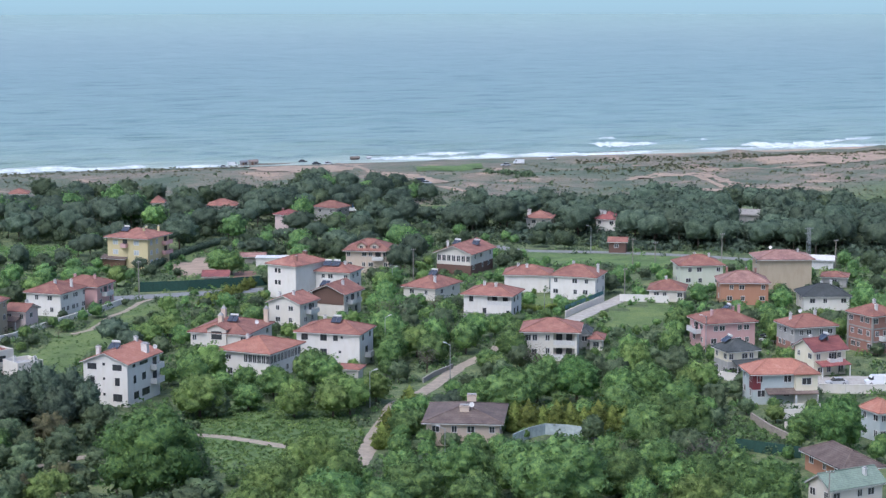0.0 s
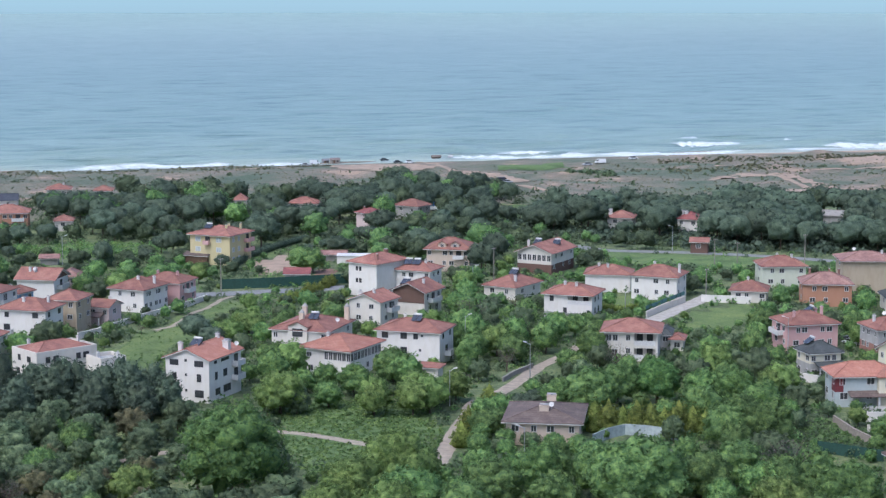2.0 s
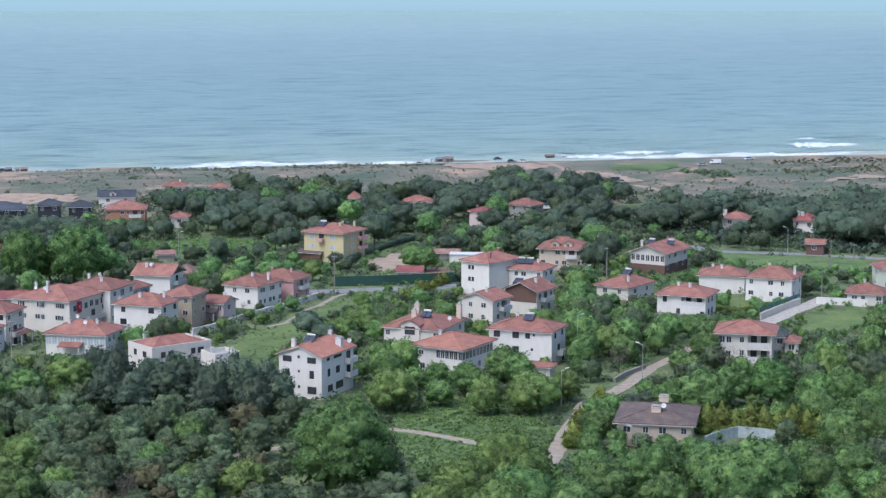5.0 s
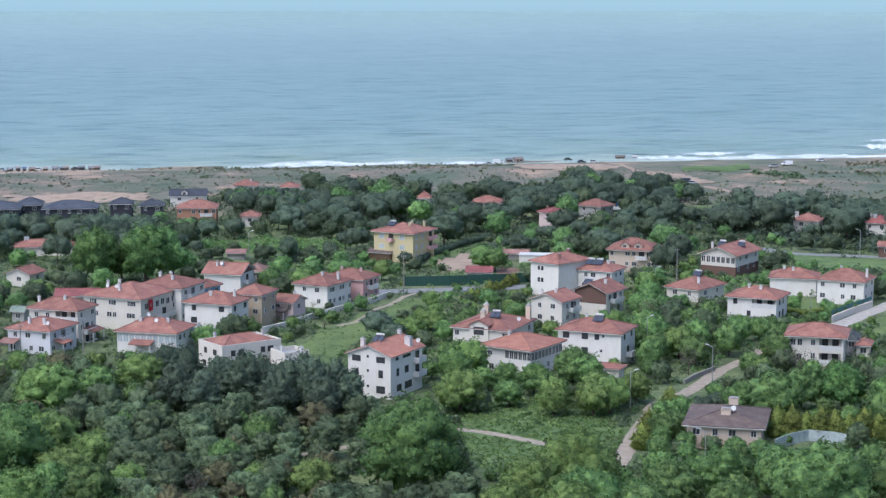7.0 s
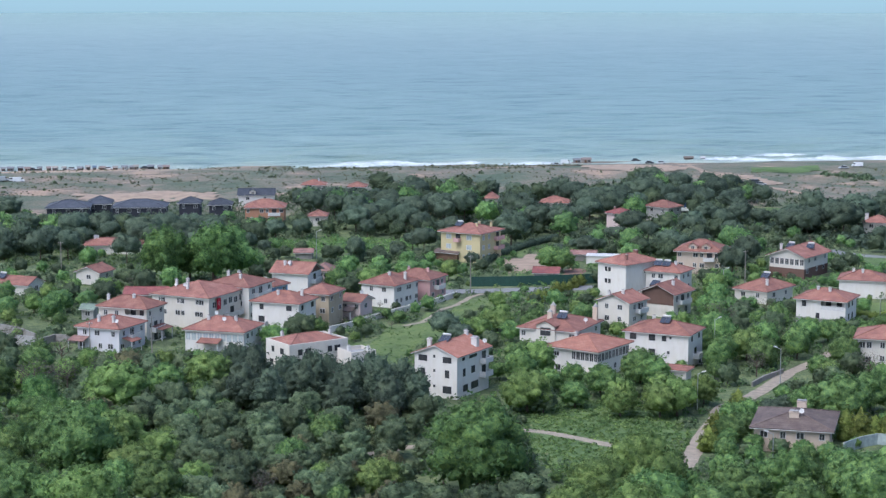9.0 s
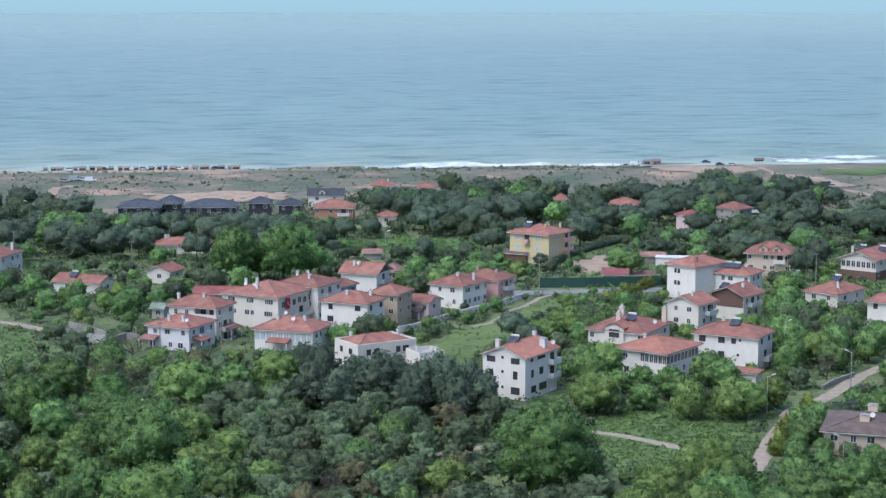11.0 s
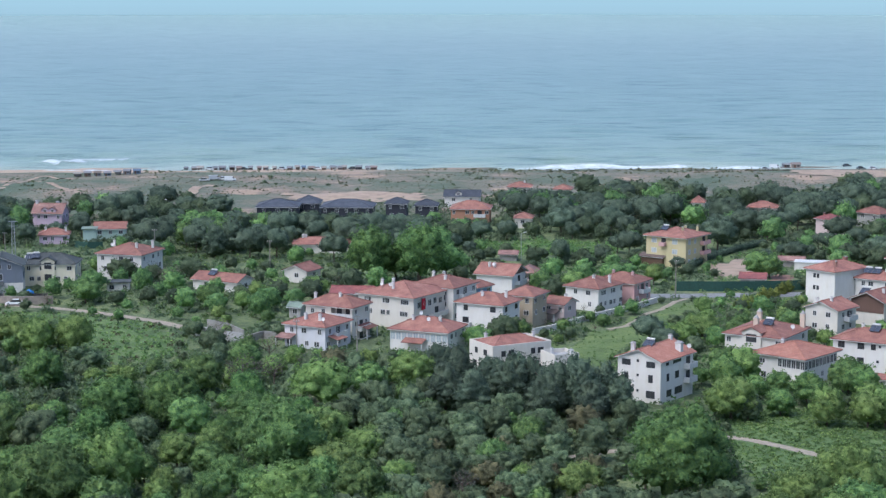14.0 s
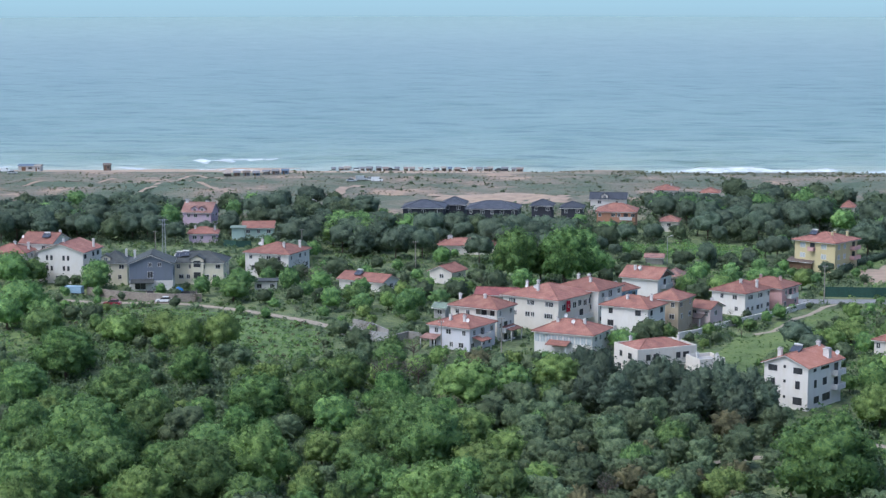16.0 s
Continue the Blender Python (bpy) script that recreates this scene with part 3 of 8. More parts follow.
    if bands:
        for k in range(1, round(h / storey)):
            part("floor_slab", Build().box(-w / 2 - 0.12, w / 2 + 0.12, -d / 2 - 0.12, d / 2 + 0.12, k * storey - 0.15, k * storey + 0.15), CONCRETE, ob)
        for sx in (-1, 1):
            for sy in (-1, 1):
                part("column", Build().box(sx * w / 2 - 0.2, sx * w / 2 + 0.2, sy * d / 2 - 0.2, sy * d / 2 + 0.2, zb, h - 0.2), CONCRETE, ob)
    for u, wide in tower:
        xx, yy, e = (u - 0.5) * w, -d / 2 - 0.5, wide / 2
        q = part("gable_bay", Build().prism([(xx - e, yy, zb), (xx + e, yy, zb), (xx + e, yy, h + 0.9), (xx, yy, h + 1.8), (xx - e, yy, h + 0.9)][::-1], (0, d * 0.5, 0)), wall, ob)
        for zz, hh in ((h - 1.3, 1.7), (h - 4.4, 1.7)):
            if zz > 0:
                window(ob, xx, yy - 0.003, zz, 0, wide * 0.55, hh, "dark")
        o = e + 0.35
        for s in (-1, 1):
            part("bay_roof", Build().prism([(xx + s * o, yy - 0.35, h + 0.68), (xx, yy - 0.35, h + 1.82), (xx, yy - 0.35, h + 1.98), (xx + s * o, yy - 0.35, h + 0.84)], (0, d * 0.5, 0)), roof, q)
    for u in dormers:
        xx, yy, e = (u - 0.5) * w, -d / 2 + 0.25, 1.15
        back = d * 0.4
        q = part("dormer", Build().prism([(xx - e, yy, h - 0.3), (xx + e, yy, h - 0.3), (xx + e, yy, h + 1.25), (xx, yy, h + 2.0), (xx - e, yy, h + 1.25)][::-1], (0, back, 0)), wall, ob)
        window(ob, xx, yy - 0.003, h + 0.25, 0, 1.0, 1.0)
        o = e + 0.3
        for s in (-1, 1):
            part("dormer_roof", Build().prism([(xx + s * o, yy - 0.3, h + 1.08), (xx, yy - 0.3, h + 2.03), (xx, yy - 0.3, h + 2.18), (xx + s * o, yy - 0.3, h + 1.23)], (0, back, 0)), roof, q)
    return ob


# the middle of the village, by the lane
house(-61.4, 355.8, -20, 9.4, 12.5, 8.3, "white three-storey house with orange tiled gable roof and dark windows", WHITE, TERRA, "gable_y", 1.9, front=(0, 0), right=(0, 0), dark=True, chim=[(0.14, 0.28, 0.8), (0.88, 0.72, 1.25), (0.5, 0.95, 0.7)], solar=[(0.44, 0.36)], balc=[("right", 0.84, 1, 3.2), ("right", 0.84, 2, 3.2)], dishes=[(0.97, 0.9)],
      wins=[("front", 0.2, 6.9, 1.9, 1.15), ("front", 0.77, 6.9, 1.9, 1.15), ("front", 0.47, 7.7, 0.5, 0.55), ("front", 0.2, 4.2, 0.95, 1.25), ("front", 0.47, 4.95, 0.45, 0.5), ("front", 0.77, 4.0, 0.95, 1.5), ("front", 0.47, 1.95, 0.45, 0.5), ("front", 0.77, 1.0, 1.9, 1.4),
            ("right", 0.2, 7.2, 1.0, 0.65), ("right", 0.5, 7.2, 3.0, 0.7), ("right", 0.22, 4.1, 0.9, 1.5), ("right", 0.5, 4.2, 1.4, 1.4), ("right", 0.26, 1.1, 1.8, 1.3), ("right", 0.55, 1.1, 2.8, 1.4)])
house(-44.9, 396.3, -16, 12.7, 14.2, 6.5, "cream villa with red hipped roof and tall spired chimneys", WARM, RED, rise=2.0, chim=[(0.25, 0.75), (0.45, 0.2), (0.95, 0.9)], spires=True, chimmat=BEIGE, chimsize=1.0, tower=[(0.48, 4.2)], front=(4, 2), solar=[(0.6, 0.35)], dishes=[(0.95, 0.5)], veil=0.55)
house(-37.2, 380.4, -25, 11.5, 12.7, 5.6, "white house with orange hipped roof and a glazed upper veranda", WHITE, TERRA, rise=1.9, glazed=[("right", 1)], front=(0, 0), right=(3, 2), chim=[(0.3, 0.4)], over=0.8, veil=0.5,
      wins=[("front", 0.17, 3.6, 1.2, 1.0)] + [("front", 0.52 + 0.09 * k, 3.3, 0.95, 1.7) for k in range(6)] + [("front", 0.2, 0.7, 1.2, 1.3)])
house(-22.6, 390.4, -15, 13.7, 9.5, 7.2, "large white house with red hipped roof and solar panel", WHITE, RED, rise=1.8, front=(0, 0), right=(0, 0), chim=[(0.33, 0.55)], solar=[(0.55, 0.4)], dark=True, balc=[("right", 0.5, 1, 2.4), ("right", 0.85, 0, 2.0)],
      wins=[("front", 0.13, 5.5, 1.4, 1.3), ("front", 0.43, 5.5, 1.4, 1.3), ("front", 0.62, 5.55, 1.0, 1.15), ("front", 0.72, 6.1, 0.45, 0.5), ("front", 0.43, 2.5, 1.4, 1.3), ("front", 0.69, 3.0, 0.5, 0.55), ("right", 0.25, 5.5, 0.9, 1.2), ("right", 0.75, 5.5, 0.9, 1.2)])
house(-37.0, 475.9, -35, 9.1, 12.3, 8.6, "tall white house with red hipped roof", WHITE, RED, rise=1.8, front=(0, 0), right=(0, 0), chim=[(0.4, 0.85, 1.0), (0.8, 0.2)], chimmat=BRICK, dark=True, balc=[("left", 0.5, 1, 4), ("left", 0.5, 2, 4)],
      wins=[("front", u, z, 0.75, 1.1) for u in (0.3, 0.42) for z in (6.5, 3.5)] + [("right", 0.62, 5.9, 0.8, 0.9), ("right", 0.85, 6.0, 0.8, 0.9), ("right", 0.85, 3.3, 0.8, 1.0)])
house(-26.6, 476.6, -19, 9.2, 8.0, 6.5, "white house with red roof and paired solar panels", WHITE, RED, rise=1.7, front=(3, 2), solar=[(0.25, 0.3), (0.5, 0.3)], chim=[(0.7, 0.5)])
gabled = house(-25.5, 448.5, -25, 8.6, 8.6, 5.8, "white house with brown gable front and red tiled roof", WARM, RED, "gable_y", 2.0, front=(0, 0), right=(0, 0), chim=[(0.7, 0.5)], solar=[(0.25, 0.3)], over=0.8, balc=[("right", 0.5, 1, 5)],
      wins=[("right", 0.18, 3.6, 1.2, 1.6), ("right", 0.82, 3.6, 1.2, 1.6), ("right", 0.3, 0.6, 1.4, 1.7), ("right", 0.7, 0.6, 1.4, 1.7)])
part("gable_cladding", Build().prism([(-4.2, -4.303, 3.0), (4.2, -4.303, 3.0), (4.2, -4.303, 5.8), (0, -4.303, 7.5), (-4.2, -4.303, 5.8)][::-1], (0, -0.08, 0)), BROWN, gabled, "dark brown timber cladding")
house(-34.9, 435.1, -26, 8.4, 8.1, 5.6, "small white house with red gable roof", WARM, RED, "gable_y", 1.7, front=(2, 2), right=(2, 2), chim=[(0.25, 0.2), (0.6, 0.35)], balc=[("right", 0.6, 1, 4)])
house(-20.1, 520.3, -8, 12.0, 10.0, 6.4, "beige house with two dormers in a red tiled roof", BEIGE, RED, rise=2.4, front=(4, 2), dormers=[0.36, 0.66], balc=[("front", 0.75, 1, 3)], over=0.9)
house(6.1, 518.6, -25, 10.1, 15.1, 6.0, "brown-clad house with a white glazed upper floor and red roof", WARM, RED, "gable_y", rise=2.1, front=(0, 0), glazed=[("front", 1)], solar=[(0.25, 0.5), (0.75, 0.6)], chim=[(0.12, 0.3)], right=(3, 2), over=0.9, lower=BROWN)
house(-2.8, 473.9, -30, 9.1, 12.7, 3.2, "low house with red hipped roof and solar panels", WARM, RED, rise=2.1, front=(2, 1), right=(2, 1), solar=[(0.5, 0.55)], chim=[(0.8, 0.25)], veil=0.7)
house(11.9, 447.7, -17, 11.7, 9.5, 5.5, "white house with red roof and recessed first-floor balcony", WHITE, RED, rise=1.9, front=(0, 0), right=(0, 0), chim=[(0.35, 0.4), (0.6, 0.35)], loggia=(0.5, 0.97, [(3.2, 5.2)]), over=0.7, dark=True,
      wins=[("front", 0.16, 3.7, 1.0, 1.3), ("front", 0.44, 0.3, 0.9, 2.0), ("front", 0.93, 0.3, 0.8, 1.6), ("right", 0.3, 3.6, 0.9, 1.4), ("right", 0.62, 3.6, 0.9, 1.4), ("right", 0.3, 0.8, 0.9, 1.4), ("right", 0.62, 0.8, 0.9, 1.4)])
house(22.0, 484.0, -7, 11.5, 9.0, 4.6, "long low white house with red hipped roof", WHITE, RED, rise=1.8, front=(0, 0), right=(0, 0), chim=[(0.28, 0.4), (0.48, 0.35)])
house(34.0, 472.6, -19, 11.6, 9.5, 6.0, "white house with red hipped roof beside a lane", WHITE, RED, rise=2.2, front=(3, 2), right=(2, 2), chim=[(0.35, 0.75), (0.95, 0.5)])
house(23.1, 396.6, -7, 11.2, 9.5, 6.4, "white house with stacked corner balconies and red hipped roof", WARM, RED, rise=1.8, front=(0, 0), right=(2, 2), loggia=(0.56, 0.96, [(0.5, 2.8), (3.5, 6.0)]), over=0.9,
      wins=[("front", 0.09, 4.2, 1.1, 1.4), ("front", 0.21, 4.2, 1.1, 1.4), ("front", 0.45, 4.3, 1.0, 1.3), ("front", 0.45, 1.6, 1.0, 1.2), ("front", 0.2, 1.2, 1.2, 1.4)])
house(31.0, 407.2, -8, 2.2, 6.0, 3.6, "small annex with a dark roof beside a white house", GREY, DARKROOF, rise=0.9, front=(1, 1), right=(0, 0), name="annex", category="annex")
house(33.4, 405.5, -9, 2.7, 5.0, 2.6, "small garage with a red tiled roof", WARM, RED, rise=0.7, front=(1, 1), right=(0, 0), name="garage", category="garage")
house(56.3, 469.2, -11, 8.6, 8.0, 3.0, "low lodge with red hipped roof behind a white wall", WARM, RED, rise=1.9, front=(3, 1), right=(0, 0), chim=[(0.45, 0.5)])
house(66.7, 490.7, -85, 9.0, 11.3, 6.0, "pale green house with red hipped roof", PALEGREEN, RED, rise=2.0, front=(1, 2), right=(3, 2), chim=[(0.3, 0.45), (0.5, 0.75)])
house(74.3, 464.8, -92, 9.0, 11.7, 5.6, "orange house with weathered brown tiled roof", ORANGE, OLDTILE, rise=2.2, front=(1, 2), right=(3, 2), chim=[(0.1, 0.2), (0.2, 0.6), (0.2, 0.8)], chimmat=BRICK)
house(87.6, 484.9, -89, 10.0, 13.4, 8.5, "tall unpainted tan house with worn dark red roof", TAN, OLDTILE, rise=1.6, front=(1, 3), right=(0, 0), chim=[(0.5, 0.8)], dishes=[(0.3, 0.3)], over=0.8)
house(92.7, 456.9, -89, 9.0, 11.1, 3.6, "low white house with charcoal hipped roof", WHITE, DARKROOF, rise=2.2, front=(1, 1), right=(3, 1), chim=[(0.3, 0.5), (0.1, 0.75)])
house(92.9, 403.0, -61, 7.7, 7.3, 8.4, "unfinished bare brick house with concrete frame and red roof", BRICK, RED, rise=1.8, front=(3, 3), right=(3, 3), chim=[(0.5, 0.5), (0.8, 0.3)], balc=[("right", 0.6, 1, 5)], bands=True)
house(60.9, 407.2, -74, 9.1, 11.3, 6.2, "pink two-storey house with red hipped roof and solar panel", PINK, RED, rise=2.0, front=(2, 2), right=(4, 2), chim=[(0.7, 0.2), (0.4, 0.75), (0.2, 0.95)], solar=[(0.4, 0.6)], balc=[("front", 0.4, 1, 5)], chimmat=PINK)
house(59.9, 380.8, -71, 5.9, 6.8, 5.0, "cream cottage with charcoal roof and solar heater", CREAM, DARKROOF, rise=1.7, front=(2, 2), right=(3, 2), solar=[(0.3, 0.25)], porch=[("right", 0.6, 6.5, DARKROOF)], lower=GREY, veil=0.3)
house(78.2, 402.0, -73, 8.3, 9.7, 6.2, "grey house with brick ground floor and red hipped roof", GREY, RED, rise=1.9, front=(3, 2), right=(4, 2), chim=[(0.4, 0.15), (0.3, 0.8)], dishes=[(0.4, 0.4)], lower=BRICK)
house(77.0, 380.4, -67, 6.9, 7.6, 5.2, "cream cottage with maroon gable roof and pink balcony", CREAM, MAROON, "gable_y", 1.9, front=(2, 2), right=(3, 2), chim=[(0.3, 0.3)], solar=[(0.6, 0.5)], porch=[("right", 0.5, 7, MAROON)], balc=[("right", 0.6, 1, 3)])
blue_house = house(64.0, 354.6, 6, 12.0, 7.4, 6.0, "pale blue and cream house with orange hipped roof and dark porch", SKYBLUE, TERRA, rise=1.9, front=(3, 2), left=(2, 2), right=(0, 0), porch=[("front", 0.42, 5.5, BROWNROOF), ("front", 0.82, 4.5, BROWNROOF)], over=0.7, pane_scale=1.15)
WD, DP = HOMES[-1][2], HOMES[-1][3]
bay = part("bay", Build().box(WD * 0.16, WD / 2 + 0.1, -DP / 2 - 1.3, -DP / 2 + 1.0, -1.5, 5.95), CREAM, blue_house, "cream rendered bay")
part("bay_roof", roof_mesh(WD * 0.34 + 0.1, 4.6, 6.0, 0.45, "hip", 1.3)[0], TERRA, bay).matrix_basis = pose(WD * 0.33 + 0.05, -DP / 2 + 1.0, 0)
window(blue_house, WD * 0.33, -DP / 2 - 1.303, 3.9, 0, 1.9, 1.4)
part("corner_panel", Build().box(-WD / 2 - 0.06, -WD / 2 + 1.5, -DP / 2 - 0.06, -DP / 2 + 2.5, 2.9, 5.9), plain("dark_red_cladding", (0.16, 0.03, 0.035), 0.7), blue_house, "dark red clad corner")
part("terrace_front", Build().box(-WD * 0.2, WD / 2, -DP / 2 - 4.2, -DP / 2 - 3.9, -1.5, 0.9), WHITE, blue_house)
house(76.2, 323.9, -65, 5.2, 3.8, 5.4, "pale blue house with orange tiled roof", SKYBLUE, TERRA, rise=1.6, front=(2, 2), right=(2, 2))
house(64.3, 298.0, -72, 12.6, 6.3, 3.3, "orange bungalow with a broad brown felt roof", ORANGE, BROWNROOF, rise=1.8, front=(3, 1), right=(2, 1), over=0.8)
house(61.7, 282.7, -62, 5.2, 10.1, 3.4, "white cottage with green metal gable roof", WARM, GREENROOF, "gable_y", 1.8, front=(2, 1), right=(3, 1), chim=[(0.75, 0.75)])
house(4.0, 325.5, -5, 12.6, 14.0, 4.2, "bungalow with low brown hipped roof and orange chimneys", BEIGE, BROWNROOF, rise=1.7, front=(4, 1), right=(2, 1), chim=[(0.5, 0.28), (0.55, 0.9)], dishes=[(0.6, 0.3)], chimsize=1.6, chimmat=BEIGE, over=0.8, veil=0.55)
# along the paved road
house(-93.4, 451.2, -20, 9.4, 11.1, 5.6, "white house with red hipped roof near the road", WHITE, RED, rise=2.0, front=(2, 2), right=(5, 2), chim=[(0.6, 0.35), (0.9, 0.6)])
house(-88.4, 462.5, -16, 10.9, 9.0, 5.4, "pink house with red tiled roof near the road", PINK, RED, rise=1.8, front=(1, 2), right=(2, 2), chim=[(0.3, 0.4), (0.75, 0.5)], chimmat=PINK, balc=[("right", 0.5, 1, 4)])
house(-97.1, 430.5, -17, 5.2, 5.8, 4.4, "small pale pink house with red roof", PALEPINK, RED, "gable_x", 1.2, front=(2, 1), right=(1, 1), chim=[(0.7, 0.6)], porch=[("front", 0.4, 4, BROWNROOF)])
house(-103.6, 422.6, -11, 7.2, 8.0, 7.6, "tan three-storey house with red roof", TAN, RED, rise=1.6, front=(2, 3), right=(2, 3))
house(-109.8, 412.0, -11, 11.6, 9.0, 7.2, "white house with open attic and red roof", WHITE, RED, rise=1.9, front=(2, 2), right=(2, 2), chim=[(0.45, 0.3), (0.85, 0.6)], dark=True, balc=[("front", 0.2, 1, 3)])
house(-119.7, 461.9, -8, 9.7, 9.0, 6.2, "white house with red roof and dark timbered gable", WHITE, RED, "gable_x", 2.1, front=(0, 0), right=(0, 0), gablemat=BROWN, over=0.7, chim=[(0.25, 0.3), (0.4, 0.3)], dishes=[(0.4, 0.25)], balc=[("right", 0.5, 1, 5)])
house(-115.0, 472.7, 8, 3.8, 7.0, 5.2, "small pinkish house with weathered roof", PALEPINK, OLDTILE, rise=1.3, front=(2, 2), right=(0, 0))
flat_block = house(-131.9, 418.7, -16, 15.4, 15.7, 7.4, "big white apartment house with red hipped roof", WARM, RED, rise=2.3, front=(6, 2), right=(0, 0), chim=[(0.2, 0.35), (0.5, 0.2), (0.3, 0.5)], dishes=[(0.45, 0.2), (0.3, 0.2)], balc=[("right", 0.62, 1, 6.5), ("right", 0.62, 0, 6.5)], skip=[("right", 2, 0), ("right", 2, 1), ("right", 3, 0), ("right", 3, 1)],
                   wins=[("right", 0.14 + 0.145 * k, 4.9 if k % 2 else 4.7, 1.5, 1.5) for k in range(6)] + [("right", 0.16 + 0.2 * k, 1.2, 1.5, 1.5) for k in range(4)])
FLATS = HOMES[-1]
house(-125.1, 428.3, -14, 11.6, 11.0, 8.0, "white house with red roof and roofed terrace", WHITE, RED, rise=2.0, front=(2, 2), right=(3, 3), chim=[(0.2, 0.6), (0.45, 0.6), (0.65, 0.3)], balc=[("right", 0.5, 2, 6)])
house(-119.8, 439.5, -21, 4.4, 5.8, 6.0, "house with blue side wall and red roof", BLUE, RED, rise=1.2, front=(1, 2), right=(2, 2), chim=[(0.2, 0.3)])
house(-141.2, 398.1, -11, 12.1, 7.8, 7.4, "cream-white house with open loggia and red roof", WARM, RED, rise=1.9, front=(0, 0), right=(2, 2), chim=[(0.1, 0.3), (0.6, 0.4)], loggia=(0.55, 0.95, [(4.9, 7.0)]), wins=[("front", 0.15, 5.4, 1.0, 1.2), ("front", 0.38, 5.4, 1.0, 1.2), ("front", 0.2, 2.4, 1.1, 1.3), ("front", 0.7, 2.4, 1.1, 1.3)], balc=[("right", 0.5, 1, 4.5), ("right", 0.5, 0, 4.5)], porch=[("right", 0.6, 5, RED)])
house(-141.7, 386.3, -13, 10.5, 10.3, 5.2, "pale lilac house with red hipped roof and tall chimneys", LILAC, RED, rise=1.9, front=(3, 2), right=(3, 2), chim=[(0.4, 0.2), (0.75, 0.2)], dishes=[(0.9, 0.1)], porch=[("right", 0.3, 4, RED), ("front", 0.1, 4, OLDTILE)], balc=[("right", 0.5, 1, 4)])
house(-117.4, 389.4, -6, 13.5, 10.0, 4.8, "white house with glazed verandas and red hipped roof", WHITE, RED, pale=True, rise=2.1, front=(4, 1), glazed=[("front", 0)], right=(3, 1), chim=[(0.3, 0.35), (0.75, 0.4)], dishes=[(0.6, 0.25), (0.35, 0.6)], porch=[("front", 0.45, 5, RED)])
house(-93.9, 370.0, -45, 9.5, 13.8, 6.2, "cream house with parapet and inset red roof above dark pines", WARM, RED, rise=1.5, over=-0.45, parapet=0.55, front=(2, 2), right=(4, 2), chim=[(0.2, 0.2), (0.5, 0.9)], dark=True)
house(-177.5, 472.4, -10, 7.0, 7.2, 3.3, "small white cottage with red gable roof", WARM, RED, "gable_y", 1.5, front=(1, 1), right=(1, 1), veil=0.7)
house(-192.3, 452.7, -12, 13.9, 7.0, 2.8, "low white cottage with red gable roof and solar tank", WHITE, RED, "gable_x", 1.5, front=(2, 1), right=(1, 1), solar=[(0.35, 0.3)], veil=0.95)
house(-193.4, 531.0, 15, 16.6, 8.0, 2.8, "long low house with red roof hidden among trees", WARM, RED, rise=1.6, front=(3, 1), right=(0, 0), chim=[(0.2, 0.5)], chimsize=1.4, veil=0.95)
house(-149.5, 432.9, 9, 9.7, 6.0, 4.2, "shed with a long dark red roof", CONCRETE, MAROON, "gable_x", 1.2, front=(0, 0), right=(0, 0), name="shed", category="shed")
house(-158.2, 417.1, -9, 3.1, 2.1, 2.8, "small shed with green metal roof", GREY, GREENROOF, "gable_x", 0.8, front=(1, 1), right=(0, 0), name="shed", category="shed")
# far side of the meadow
house(-274.0, 439.0, 7, 13.0, 12.0, 8.6, "tall white house with red gable roof", WHITE, RED, "gable_y", 2.2, front=(0, 0), right=(3, 3), chim=[(0.5, 0.2), (0.95, 0.7)], lower=WARM, dark=True,
      wins=[("front", u, z, 0.65, 1.3) for u in (0.2, 0.3, 0.57, 0.67) for z in (6.3, 3.5)] + [("front", 0.62, 0.9, 0.6, 1.0), ("front", 0.72, 0.9, 0.6, 1.0), ("front", 0.45, 0.4, 1.6, 1.7)])
house(-289.6, 451.1, 8, 9.3, 11.3, 8.8, "white house with red roof and solar panel", WHITE, RED, "gable_x", 2.2, front=(2, 3), right=(1, 2), solar=[(0.7, 0.25)], chim=[(0.9, 0.7)], dishes=[(0.05, 0.1)], veil=0.8)
house(-293.0, 439.9, 13, 10.0, 9.0, 7.0, "white house with red hipped roof and chimneys", WARM, RED, rise=2.0, front=(3, 2), right=(2, 2), chim=[(0.6, 0.5), (0.95, 0.6)])
house(-260.2, 439.3, 25, 7.0, 9.0, 6.2, "cream house with dark green-grey roof", CREAM, DARKROOF, rise=2.3, front=(2, 2), right=(0, 0), dormers=[0.2], chim=[(0.9, 0.7)], veil=0.55)
house(-246.4, 434.6, 26, 11.2, 10.0, 7.2, "slate-blue gabled house with white lower storey", SLATEBLUE, DARKROOF, "gable_y", 2.3, front=(0, 0), right=(2, 2), lower=WHITE, porch=[("front", 0.3, 6, DARKROOF)], chim=[(0.1, 0.6)],
      wins=[("front", 0.48, 6.3, 1.0, 1.2), ("front", 0.7, 6.3, 1.0, 1.2), ("front", 0.48, 3.4, 1.5, 1.8), ("front", 0.25, 0.4, 2.9, 1.7)])
house(-239.9, 449.4, 17, 13.9, 9.0, 6.0, "cream house with dark roof and central gable", CREAM, DARKROOF, rise=2.2, front=(4, 2), right=(2, 2), tower=[(0.5, 3.4)], solar=[(0.12, 0.25), (0.24, 0.25)], dishes=[(0.05, 0.3)], veil=0.5)
house(-225.8, 467.7, -1, 13.2, 13.0, 7.0, "white house with bright red hipped roof", WHITE, RED, rise=2.2, front=(3, 2), right=(3, 2), chim=[(0.1, 0.6), (0.75, 0.3), (0.9, 0.75)], dishes=[(0.2, 0.3)], veil=0.55)
